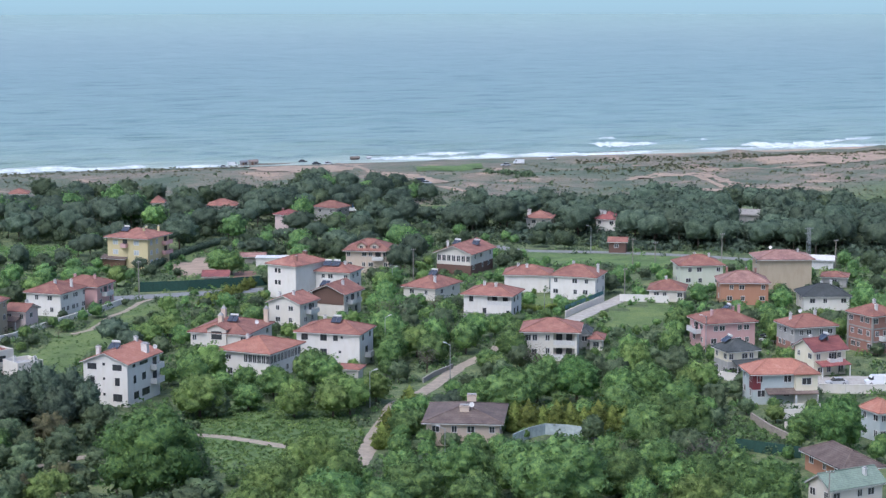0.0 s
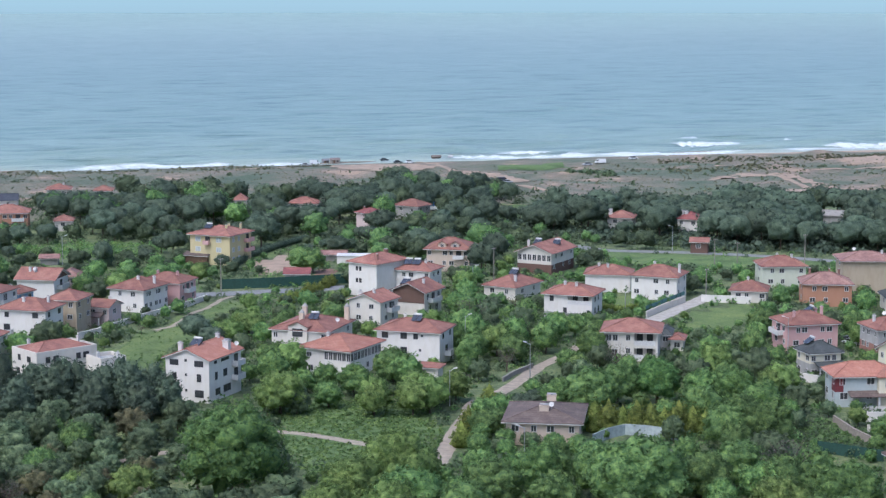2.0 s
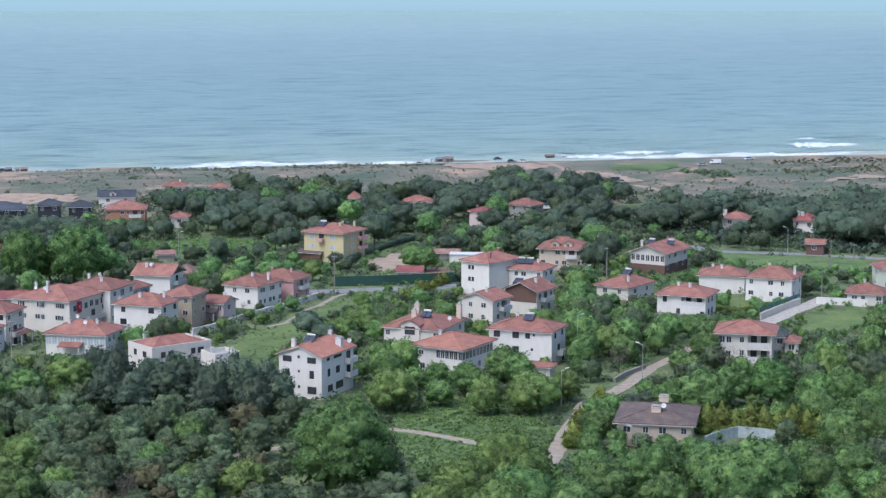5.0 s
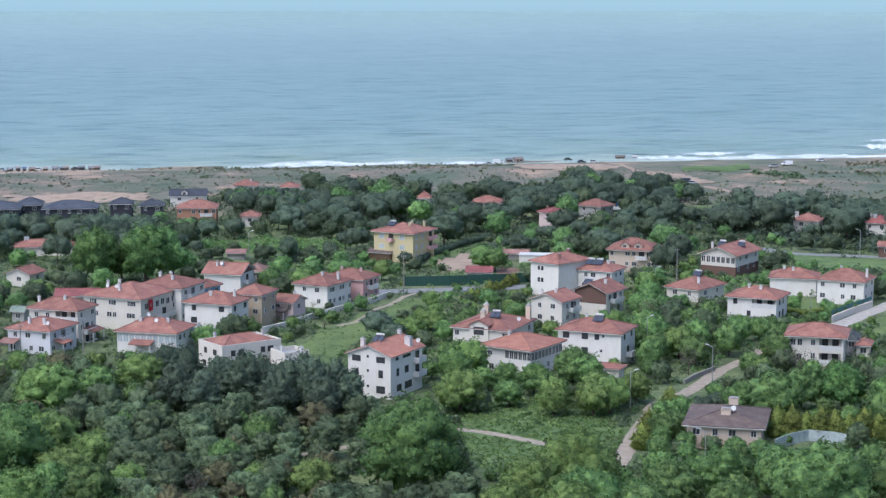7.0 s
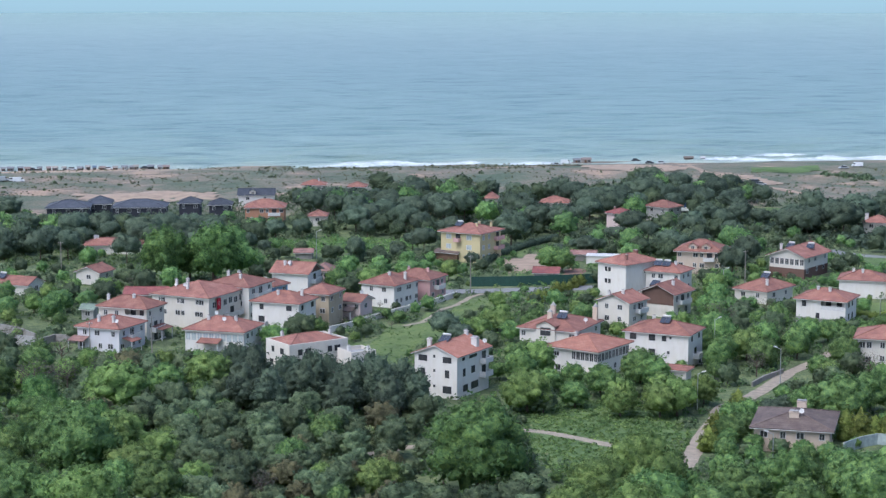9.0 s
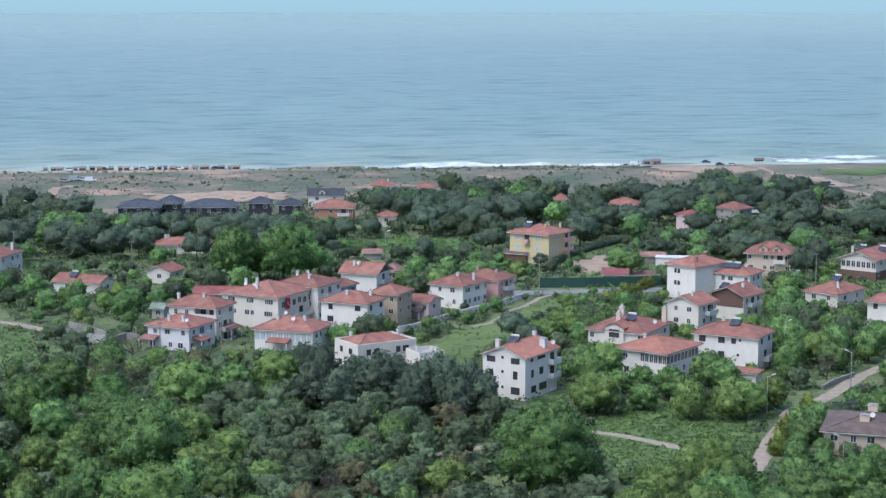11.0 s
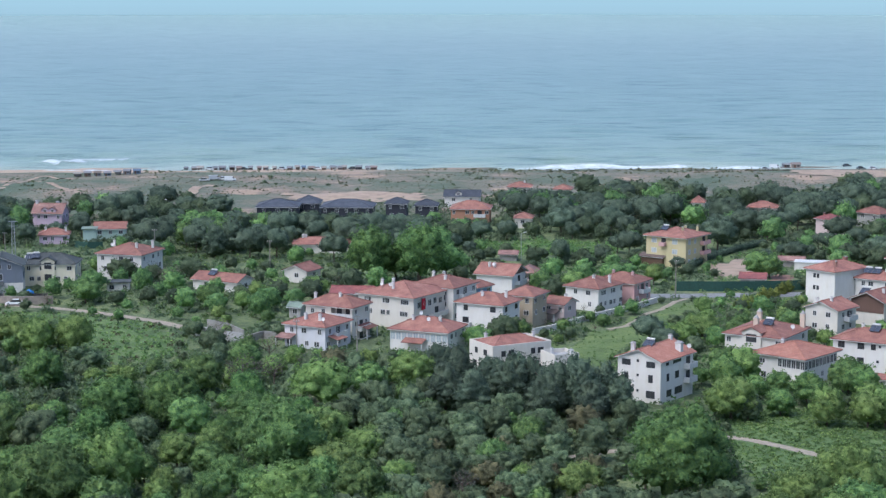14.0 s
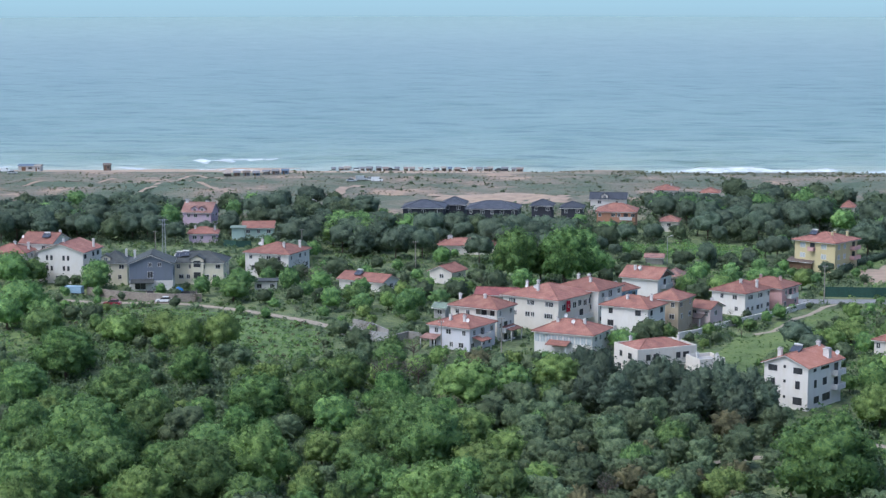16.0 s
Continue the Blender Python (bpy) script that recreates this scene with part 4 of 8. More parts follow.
house(-217.4, 443.1, 22, 5.6, 4.0, 2.4, "low white shed with flat dark roof", WHITE, DARKROOF, "flat", front=(2, 1), right=(0, 0), name="shed", category="shed")
house(-302.9, 568.0, 10, 9.9, 8.1, 4.8, "violet-pink house with pinkish tiled roof", VIOLET, OLDTILE, "gable_x", rise=2.8, front=(3, 2), right=(2, 2), dormers=[0.42, 0.68], chim=[(0.04, 0.5), (0.7, 0.7)], chimsize=1.0)
house(-280.4, 527.7, 24, 8.8, 7.0, 3.0, "small violet-pink house with red roof", VIOLET, RED, rise=1.6, front=(3, 1), right=(0, 0), chim=[(0.2, 0.5), (0.9, 0.5)])
house(-269.4, 544.6, 23, 9.6, 7.0, 3.4, "mint-green house with red roof", MINT, RED, "gable_x", 1.6, front=(3, 1), right=(1, 1))
house(-270.6, 532.4, 24, 3.9, 5.0, 4.4, "tall mint-green outbuilding beside a red-roofed house", MINT, GREENROOF, "flat", front=(0, 0), right=(0, 0), name="outbuilding", category="outbuilding")
# new dark houses below the dunes
house(-235.6, 604.7, 16, 13.9, 12.0, 5.4, "new charcoal house with dark hipped roof", BLACKWALL, BLUEROOF, rise=2.0, front=(3, 2), right=(1, 1), group="dark new houses", veil=0.75)
house(-229.5, 617.6, 15, 7.9, 10.0, 5.4, "new charcoal house set back with dark roof", BLACKWALL, BLUEROOF, rise=2.0, front=(2, 2), right=(1, 1), group="dark new houses", veil=0.75)
house(-212.3, 610.2, 13, 17.3, 12.0, 5.4, "long new charcoal house with dark hipped roof", BLACKWALL, BLUEROOF, rise=2.0, front=(5, 2), right=(1, 1), group="dark new houses", veil=0.75)
house(-195.6, 612.8, 12, 6.9, 7.0, 6.6, "narrow new charcoal house with dark roof", BLACKWALL, BLUEROOF, rise=1.7, front=(2, 2), right=(1, 1), group="dark new houses", veil=0.5)
house(-184.0, 609.5, 12, 7.1, 7.0, 6.6, "narrow new charcoal house beside its twin", BLACKWALL, BLUEROOF, rise=1.7, front=(2, 2), right=(1, 1), group="dark new houses", veil=0.5)
house(-170.6, 617.4, 11, 13.0, 10.0, 5.2, "ochre house with red hipped roof", ORANGE, RED, rise=2.2, front=(4, 2), right=(0, 0), balc=[("front", 0.75, 1, 4)], veil=0.5)
house(-186.5, 663.2, 12, 12.7, 8.0, 4.4, "white house with blue-black roof behind the trees", WHITE, BLUEROOF, "gable_x", 1.8, front=(2, 1), right=(0, 0), dormers=[0.4])
# roofs in the pine woods
house(-175.9, 707.2, 10, 8.7, 8.0, 4.0, "house with red roof deep in pine woods", WARM, RED, rise=1.6, front=(2, 1), right=(0, 0), chim=[(0.7, 0.5)], group="woodland houses", veil=0.8)
house(-158.7, 706.4, 8, 6.5, 7.0, 3.6, "small red-roofed house in pine woods", WARM, RED, rise=1.5, front=(2, 1), right=(0, 0), group="woodland houses", veil=0.8)
house(-150.2, 609.4, 10, 5.6, 7.0, 3.4, "small house with red roof among trees", WARM, RED, rise=1.4, front=(1, 1), right=(0, 0), group="woodland houses", veil=0.8)
house(-77.2, 660.3, 2, 9.5, 8.0, 3.8, "low house with red roof among pines", WARM, RED, rise=1.8, front=(3, 1), right=(0, 0), group="woodland houses", veil=0.8)
house(-101.1, 669.5, 4, 4.1, 6.0, 4.0, "red tiled roof between pines", WARM, RED, rise=1.8, front=(1, 1), right=(0, 0), group="woodland houses", veil=0.8)
house(-49.4, 602.6, -37, 5.8, 6.5, 6.8, "white and pink house with maroon roof", PALEPINK, MAROON, rise=1.2, front=(0, 0), right=(2, 2), chim=[(0.1, 0.5)], chimmat=BRICK, group="woodland houses", veil=0.4)
house(-37.9, 641.3, -32, 9.3, 7.3, 5.0, "grey-walled house with red hipped roof", GREY, RED, rise=1.8, front=(2, 1), right=(2, 1), group="woodland houses", veil=0.8)
house(31.6, 610.7, -11, 8.1, 8.0, 4.6, "cream house with red roof and tall chimney in pines", WARM, RED, rise=1.8, front=(2, 1), right=(1, 1), chim=[(0.05, 0.5)], chimsize=1.2, group="woodland houses", veil=0.8)
house(52.4, 594.2, -23, 6.2, 6.9, 6.0, "white house with maroon roof in front of pines", WHITE, MAROON, rise=1.8, front=(2, 2), right=(1, 2), chim=[(0.05, 0.5), (0.35, 0.3)], chimsize=1.0, group="woodland houses", veil=0.4)
house(51.9, 556.8, -10, 5.0, 5.0, 3.4, "brown hut with a red roof by the back road", BROWN, RED, "gable_x", 0.9, front=(1, 1), right=(0, 0), name="hut", category="hut")
house(102.3, 627.6, -14, 6.1, 7.0, 3.4, "grey-roofed pavilion among pines", GREY, CONCRETE, "gable_x", 1.2, front=(0, 0), right=(0, 0), name="pavilion", category="pavilion")
house(102.5, 489.8, -15, 6.3, 6.0, 2.8, "low shed with red roof", GREY, RED, rise=0.9, front=(1, 1), right=(0, 0), name="shed", category="shed", veil=0.8)
house(104.9, 521.2, -15, 7.3, 6.0, 2.6, "low white greenhouse under sheeting", TRIM, TRIM, "gable_x", 0.8, front=(0, 0), right=(0, 0), name="greenhouse", category="greenhouse")
# yellow house and the yards by it
house(-86.5, 533.7, -21, 12.9, 12.2, 8.6, "yellow three-storey house with red roof and balconies", YELLOW, RED, rise=1.9, front=(0, 0), right=(0, 0), solar=[(0.3, 0.3)], chim=[(0.7, 0.4), (0.6, 0.7), (0.85, 0.8)], chimmat=YELLOW, balc=[("right", 0.82, 1, 4, PINK), ("right", 0.82, 2, 4, PINK), ("front", 0.44, 2, 1.8, PINK)], pale=True, over=0.8,
      wins=[("front", u, z, 1.7, 1.4) for u in (0.2, 0.72) for z in (6.5, 3.7, 1.0)] + [("right", u, z, 1.2, 1.4) for u in (0.16, 0.42) for z in (6.5, 3.7, 1.0)])
house(-92.2, 530.4, -20, 7.1, 3.9, 2.6, "open lean-to with brown roof beside a yellow house", WOOD, BROWNROOF, "gable_x", 0.6, front=(0, 0), right=(0, 0), name="lean_to", category="shed")
house(-60.0, 495.7, 3, 6.3, 6.0, 2.6, "small yard building with maroon roof", CONCRETE, MAROON, "gable_x", 1.0, front=(1, 1), right=(0, 0), name="outbuilding", category="outbuilding")
house(-47.9, 532.4, 1, 10.0, 5.0, 2.2, "long white yard shed with a flat roof", WHITE, TRIM, "flat", front=(0, 0), right=(0, 0), over=0.2, name="shed", category="shed")
house(-54.8, 538.0, 1, 7.5, 5.0, 2.0, "low wall-like ruin with pinkish tiles", CONCRETE, OLDTILE, "gable_x", 0.7, front=(0, 0), right=(0, 0), name="ruin", category="ruin")
house(-134.7, 528.5, 10, 4.9, 5.0, 2.0, "low concrete outbuilding with pinkish tiles in a field", CONCRETE, OLDTILE, "gable_x", 0.7, front=(0, 0), right=(0, 0), name="outbuilding", category="outbuilding")
house(-19.6, 375.3, -15, 6.2, 3.2, 2.2, "low annex with a red lean-to roof beside a white house", WHITE, RED, rise=0.5, front=(1, 1), right=(0, 0), name="annex", category="annex", veil=0.2)
house(-82.8, 366.9, -49, 6.0, 5.6, 4.6, "flat-roofed terrace wing of a cream house", WARM, GREY, "flat", over=-0.3, parapet=0.9, front=(0, 0), right=(2, 1), chim=[(0.3, 0.3), (0.7, 0.85)], name="annex", category="annex")

# ---- roads, lanes, fields ----
ROADS = []
OPEN = []
dusty = plain("dusty_earth", (0.29, 0.24, 0.185), 0.95, 0, 0.8)
asphalt = plain("pale_worn_asphalt", (0.2, 0.2, 0.2), 0.9, 0, 0.8)
slab = plain("concrete_paving", (0.36, 0.33, 0.29), 0.9, 0, 0.8)
sandm = plain("bare_sand", (0.31, 0.232, 0.17), 0.95, 0, 0.3)


def grass_mat(name, a, b, c):
    m = mat(name, 0.95)
    f = noise_tex(m, 1.1, 8, 0.75)
    g = noise_tex(m, 0.12, 5, 0.65)
    r = ramp(m, f, "Fac", [(0.3, a), (0.55, b), (0.78, c)])
    q = ramp(m, g, "Fac", [(0.36, (0.62, 0.68, 0.62)), (0.5, (0.95, 0.97, 0.95)), (0.66, (1.3, 1.18, 1.15))])
    k = mix(m, 1.0, (r, "Color"), (q, "Color"), "MULTIPLY")
    link(m, k, "Color", bsdf(m), "Base Color")
    bump(m, f, "Fac", 0.7, 0.25)
    return m


lawn = grass_mat("mown_grass", (0.07, 0.108, 0.03), (0.112, 0.158, 0.045), (0.162, 0.195, 0.07))
rough_grass = grass_mat("rough_grass", (0.06, 0.1, 0.03), (0.1, 0.155, 0.045), (0.17, 0.2, 0.075))


def near_road(x, y, gap):
    for pts, w in ROADS:
        for (ax, ay), (bx, by) in zip(pts, pts[1:]):
            dx, dy = bx - ax, by - ay
            t = min(1, max(0, ((x - ax) * dx + (y - ay) * dy) / (dx * dx + dy * dy + 1e-9)))
            if math.hypot(x - ax - t * dx, y - ay - t * dy) < w / 2 + gap:
                return True
    return False


def inside(poly, x, y):
    c = False
    for (ax, ay), (bx, by) in zip(poly, poly[1:] + poly[:1]):
        if (ay > y) != (by > y) and x < ax + (y - ay) * (bx - ax) / (by - ay):
            c = not c
    return c


def smooth_line(pts, n=8):
    out = []
    for i in range(len(pts) - 1):
        p0, p1, p2, p3 = (Vector(pts[max(0, min(len(pts) - 1, k))]) for k in (i - 1, i, i + 1, i + 2))
        for k in range(n):
            t = k / n
            out.append(0.5 * (2 * p1 + (p2 - p0) * t + (2 * p0 - 5 * p1 + 4 * p2 - p3) * t * t + (3 * p1 - p0 - 3 * p2 + p3) * t ** 3))
    return out + [Vector(pts[-1])]


def road(name, pts, width, material, label, lift=0.07, ragged=0.25):
    ROADS.append((pts, width))
    line = smooth_line(pts)
    b = Build()
    for i, p in enumerate(line):
        q = (line[min(i + 1, len(line) - 1)] - line[max(i - 1, 0)]).normalized()
        side = Vector((-q.y, q.x))
        for s in (-1, -0.33, 0.33, 1):
            e = p + side * s * (width / 2 + ragged * noise.noise((p.x / 3, p.y / 3, s)))
            b.v.append((e.x, e.y, lie(e.x, e.y) + lift))
    for i in range(len(line) - 1):
        for k in range(3):
            b.f.append((4 * i + k, 4 * i + k + 1, 4 * i + k + 5, 4 * i + k + 4))
    tagged(part(name, b, material), label, "road", "", "structure")


def field(name, poly, material, label, lift=0.04, keep=True, step=5.0):
    """A patch of ground that lies on the land's own form, with a ragged edge."""
    if keep:
        OPEN.append(poly)
    xs, ys = [p[0] for p in poly], [p[1] for p in poly]
    b, at = Build(), {}
    nx, ny = int((max(xs) - min(xs)) / step) + 2, int((max(ys) - min(ys)) / step) + 2
    for i in range(nx):
        for j in range(ny):
            x, y = min(xs) + i * step, min(ys) + j * step
            jx, jy = 2.5 * noise.noise((x / 6, y / 6, 9)), 2.5 * noise.noise((x / 6, y / 6, 4))
            if inside(poly, x + step / 2 + jx, y + step / 2 + jy):
                q = []
                for di, dj in ((0, 0), (1, 0), (1, 1), (0, 1)):
                    k = (i + di, j + dj)
                    if k not in at:
                        X, Y = min(xs) + k[0] * step + 1.6 * noise.noise((k[0] * 1.3, k[1] * 1.7, 2)), min(ys) + k[1] * step + 1.6 * noise.noise((k[0] * 1.1, k[1] * 1.9, 7))
                        at[k] = len(b.v)
                        b.v.append((X, Y, lie(X, Y) + lift))
                    q.append(at[k])
                b.f.append(tuple(q))
    if b.f:
        tagged(part(name, b, material), label, "field", "", "structure")


road("road", [(-98, 474), (-90, 471), (-79, 473), (-65, 478), (-52, 483), (-43, 487)], 7, asphalt, "pale asphalt road through the village", ragged=0.05)
road("lane", [(-14, 303), (-13, 315), (-12, 327), (-10, 341), (-9, 351), (-4, 361), (1, 377), (3, 384)], 3.0, dusty, "pale dirt lane between hedges")
road("lane", [(3, 384), (8, 396), (12, 407), (15, 413)], 2.6, dusty, "dirt lane running on under trees")
road("lane", [(26, 430), (32, 443), (38, 456), (43, 466), (47, 475)], 4.5, slab, "concrete lane beside a garden wall")
road("track", [(-67, 304), (-62, 310), (-58, 312), (-51, 319), (-43, 326), (-35, 323), (-27, 318), (-22, 315)], 2.4, dusty, "narrow earth track across a meadow")
road("track", [(-84, 422), (-81, 427), (-80, 433), (-79, 445), (-77, 451), (-76, 458), (-75, 466), (-73, 470)], 1.5, dusty, "worn earth path over a lawn")
road("lane", [(-261, 408), (-244, 408), (-231, 413), (-214, 411), (-200, 407), (-187, 402), (-175, 395)], 2.8, dusty, "pale earth road past a stone wall")
road("road", [(15, 571), (25, 560), (46, 556), (67, 549), (88, 538), (102, 526)], 5, asphalt, "grey back road along the pine woods", ragged=0.05)
road("track", [(-94, 915), (-73, 926), (-51, 919), (-34, 840), (-20, 793), (-5, 761), (10, 741)], 3.4, sandm, "sandy track through dunes", 0.2, 1.0)
road("track", [(75, 776), (88, 801), (103, 811), (110, 767), (119, 717)], 3, sandm, "bare sandy track in dunes", 0.2, 0.8)
road("track", [(-313, 729), (-309, 703), (-301, 679)], 4, sandm, "sandy way towards the beach", 0.25, 0.8)

road("track", [(-377, 650), (-384, 676), (-391, 705), (-388, 715), (-373, 700), (-359, 686), (-339, 660)], 2, sandm, "sandy trail through dunes", 0.2, 0.7)
road("track", [(-393, 719), (-397, 737), (-388, 733), (-376, 725)], 2.4, sandm, "bare sandy trail behind the beach", 0.2, 0.8)
road("track", [(-440, 666), (-439, 690), (-422, 690), (-419, 709)], 1.6, sandm, "faint sandy trail through dunes", 0.2, 0.6)
road("track", [(85, 849), (107, 859), (129, 833), (155, 843), (184, 860)], 2.6, sandm, "sandy hollow between dune tops", 0.2, 1.2)
field("field", [(-92, 371), (-92, 397), (-86, 416), (-79, 444), (-73, 464), (-68, 458), (-69, 441), (-74, 408), (-76, 382), (-82, 370)], lawn, "mown sloping lawn between houses")
field("field", [(24, 557), (67, 545), (85, 534), (80, 522), (50, 525), (25, 533)], rough_grass, "green field beside the back road")
field("field", [(-13, 692), (9, 683), (12, 661), (-8, 645)], rough_grass, "small green field enclosed by pines")
field("field", [(42, 454), (56, 463), (56, 445), (45, 427), (35, 429), (40, 443)], lawn, "green plot beside a concrete lane")
field("field", [(-47, 348), (-39, 351), (-30, 351), (-19, 345), (-14, 331), (-16, 315), (-29, 296), (-41, 311)], rough_grass, "orchard meadow crossed by a track")
field("field", [(-163, 559), (-136, 579), (-106, 572), (-108, 546), (-140, 538)], rough_grass, "overgrown green field")
field("field", [(-270, 699), (-214, 707), (-206, 680), (-255, 670)], sandm, "bank of bare sand behind dark houses", 0.3)
field("field", [(-77, 525), (-73, 549), (-64, 544), (-64, 523), (-69, 508)], sandm, "sandy riding yard")
field("field", [(-62, 502), (-54, 518), (-48, 511), (-47, 495), (-57, 496)], plain("brown_earth", (0.23, 0.13, 0.09), 0.95, 0, 0.5), "ploughed brown earth")
field("field", [(-83, 542), (-79, 577), (-68, 591), (-68, 569), (-78, 532)], lawn, "lawn beside a yellow house")
field("field", [(-246, 363), (-237, 378), (-227, 372), (-228, 352), (-227, 336)], lawn, "bright meadow beyond the woods")
field("field", [(-238, 400), (-230, 402), (-210, 405), (-186, 398), (-173, 384), (-166, 364), (-176, 356), (-188, 368), (-208, 394), (-227, 396), (-235, 395)], rough_grass, "open rough meadow below an earth road")
field("paved_yard", [(69, 371), (75, 375), (90, 377), (86, 361), (73, 362), (68, 363)], slab, "pale concrete parking strip", 0.06)
field("field", [(-92, 870), (-77, 879), (-59, 877), (-38, 857), (-40, 837), (-63, 828), (-84, 841)], sandm, "bare sandy ground round beach huts", 0.25, False, 4.0)
field("field", [(-28, 830), (-13, 809), (4, 779), (-1, 768), (-22, 800)], sandm, "broad sandy way through the dunes", 0.25, False, 3.0)
field("field", [(78, 793), (99, 819), (109, 810), (96, 794), (78, 780)], sandm, "bare sand slope in the dunes", 0.25, False, 3.0)
field("field", [(106, 803), (114, 795), (125, 748), (118, 746)], sandm, "bare sand running down from a dune", 0.25, False, 3.0)
field("field", [(-132, 856), (-93, 878), (-92, 864), (-130, 843)], sandm, "sandy strip above the shore", 0.25, False, 4.0)
field("field", [(149, 895), (218, 930), (206, 881), (181, 868), (149, 868)], sandm, "pale sand on the dunes above the beach", 0.25, False, 4.0)
field("field", [(89, 753), (122, 742), (113, 733), (90, 741)], sandm, "bare sand behind the pine woods", 0.25, False, 3.0)
field("field", [(-12, 857), (19, 870), (21, 844), (-9, 832)], rough_grass, "green patch between dunes", 0.3)
field("field", [(47, 329), (52, 337), (58, 339), (61, 326), (58, 314), (51, 316)], rough_grass, "garden lawn below a blue house")
field("field", [(22, 473), (29, 473), (28, 454), (22, 454)], lawn, "small lawn beside a white house")
field("field", [(-270, 630), (-261, 634), (-249, 607), (-254, 598)], rough_grass, "green clearing among trees")


# ---- walls, fences, hedges ----
def wall_run(name, pts, height, thick, material, label, category, cap=True, low=-1.0):
    ob = new(name)
    tagged(ob, label, category)
    ax, ay = pts[0]
    ob.matrix_basis = pose(ax, ay, ground_z(ax, ay))
    z0 = ground_z(ax, ay)
    for (px, py), (qx, qy) in zip(pts, pts[1:]):
        length = math.hypot(qx - px, qy - py)
        n = max(1, round(length / 3.0))
        for k in range(n):
            u0, u1 = k / n, (k + 1) / n
            x0, y0, x1, y1 = px + (qx - px) * u0, py + (qy - py) * u0, px + (qx - px) * u1, py + (qy - py) * u1
            seg = length / n
            p = part("panel", kept((name, "panel", round(seg, 1), height, low, material.name), lambda: Build().box(0, seg - 0.02, -thick / 2, thick / 2, low, height).mesh("panel", material)), None, ob)
            p.matrix_basis = pose(x0 - ax, y0 - ay, ground_z(x0, y0) - z0, 0, 0, math.degrees(math.atan2(y1 - y0, x1 - x0)))
            q = part("post" if not cap else "coping", kept((name, "cap", round(seg, 1), height, cap, material.name), lambda: (Build().box(0, seg - 0.02, -thick / 2 - 0.06, thick / 2 + 0.06, height + 0.003, height + 0.09) if cap else Build().box(-0.05, 0.05, -thick / 2 - 0.06, -thick / 2 - 0.003, -1, height + 0.05)).mesh("cap", material if cap else greenmesh)), None, p)
    return ob


greenmesh = plain("green_screen_netting", (0.018, 0.06, 0.045), 0.8, 0, 2.0)
stone = plain("rubble_stone", (0.27, 0.23, 0.19), 0.95, 0, 2.2)
wall_run("garden_wall", [(44, 466), (50, 465), (56, 463)], 1.7, 0.25, WHITE, "long white rendered garden wall", "wall")
wall_run("garden_wall", [(29, 443), (35, 456), (40, 465)], 1.5, 0.25, WARM, "pale garden wall beside the concrete lane", "wall")
wall_run("fence", [(29, 445), (35, 457), (40, 467)], 2.5, 0.05, plain("teal_mesh", (0.09, 0.19, 0.18), 0.8, 0, 2.0), "teal mesh fence above a garden wall", "fence", False, 1.6)
wall_run("garden_wall", [(-99, 411), (-96, 416), (-94, 423)], 1.4, 0.25, WHITE, "low white rendered wall round a garden", "wall")
wall_run("garden_wall", [(-94, 424), (-89, 437), (-83, 450), (-79, 464)], 1.3, 0.25, WHITE, "low white rendered wall beside a lawn", "wall")
wall_run("garden_wall", [(-4, 370), (-2, 376), (2, 384)], 0.9, 0.25, CONCRETE, "pale wall along the dirt lane", "wall")
wall_run("garden_wall", [(5, 443), (11, 440), (19, 436)], 1.4, 0.25, GREY, "grey wall in front of a white house", "wall")
wall_run("fence", [(-78, 482), (-66, 485), (-47, 493), (-43, 497)], 2.6, 0.05, greenmesh, "long dark green screened fence by the road", "fence", False)
wall_run("garden_wall", [(-256, 418), (-247, 415), (-237, 414), (-230, 415), (-223, 418)], 2.0, 0.4, stone, "rubble stone wall in front of a blue house", "wall")
wall_run("garden_wall", [(73, 361), (78, 360), (86, 360)], 1.7, 0.25, WARM, "cream rendered wall along a parking strip", "wall")
wall_run("garden_wall", [(56, 337), (58, 327), (61, 318)], 1.5, 0.3, stone, "mossy retaining wall down a garden slope", "wall")
wall_run("fence", [(50, 316), (55, 313), (60, 310)], 2.0, 0.05, greenmesh, "green screened fence at a garden's foot", "fence", False)
wall_run("fence", [(12, 319), (15, 324), (18, 327), (22, 326), (27, 323)], 1.9, 0.08, plain("pale_blue_grey_panel", (0.36, 0.41, 0.4), 0.6, 0, 1.0), "pale blue-grey panel fence between trees", "fence")
OPEN.append([(12, 315), (15, 322), (18, 324), (22, 324), (27, 321), (31, 323), (31, 310), (18, 302), (12, 303)])
wall_run("garden_wall", [(-173, 398), (-167, 395), (-160, 388)], 2.0, 0.3, CONCRETE, "unfinished concrete wall", "wall")
wall_run("garden_wall", [(-174, 390), (-166, 386), (-158, 383)], 2.2, 0.3, GREY, "grey wall of an unfinished plot", "wall")
wall_run("garden_wall", [(-158, 383), (-156, 390), (-150, 389)], 1.6, 0.3, CONCRETE, "low grey plot wall", "wall")
wall_run("fence", [(-269, 519), (-264, 518), (-260, 520)], 2.0, 0.05, greenmesh, "pale green netting fence", "fence", False)


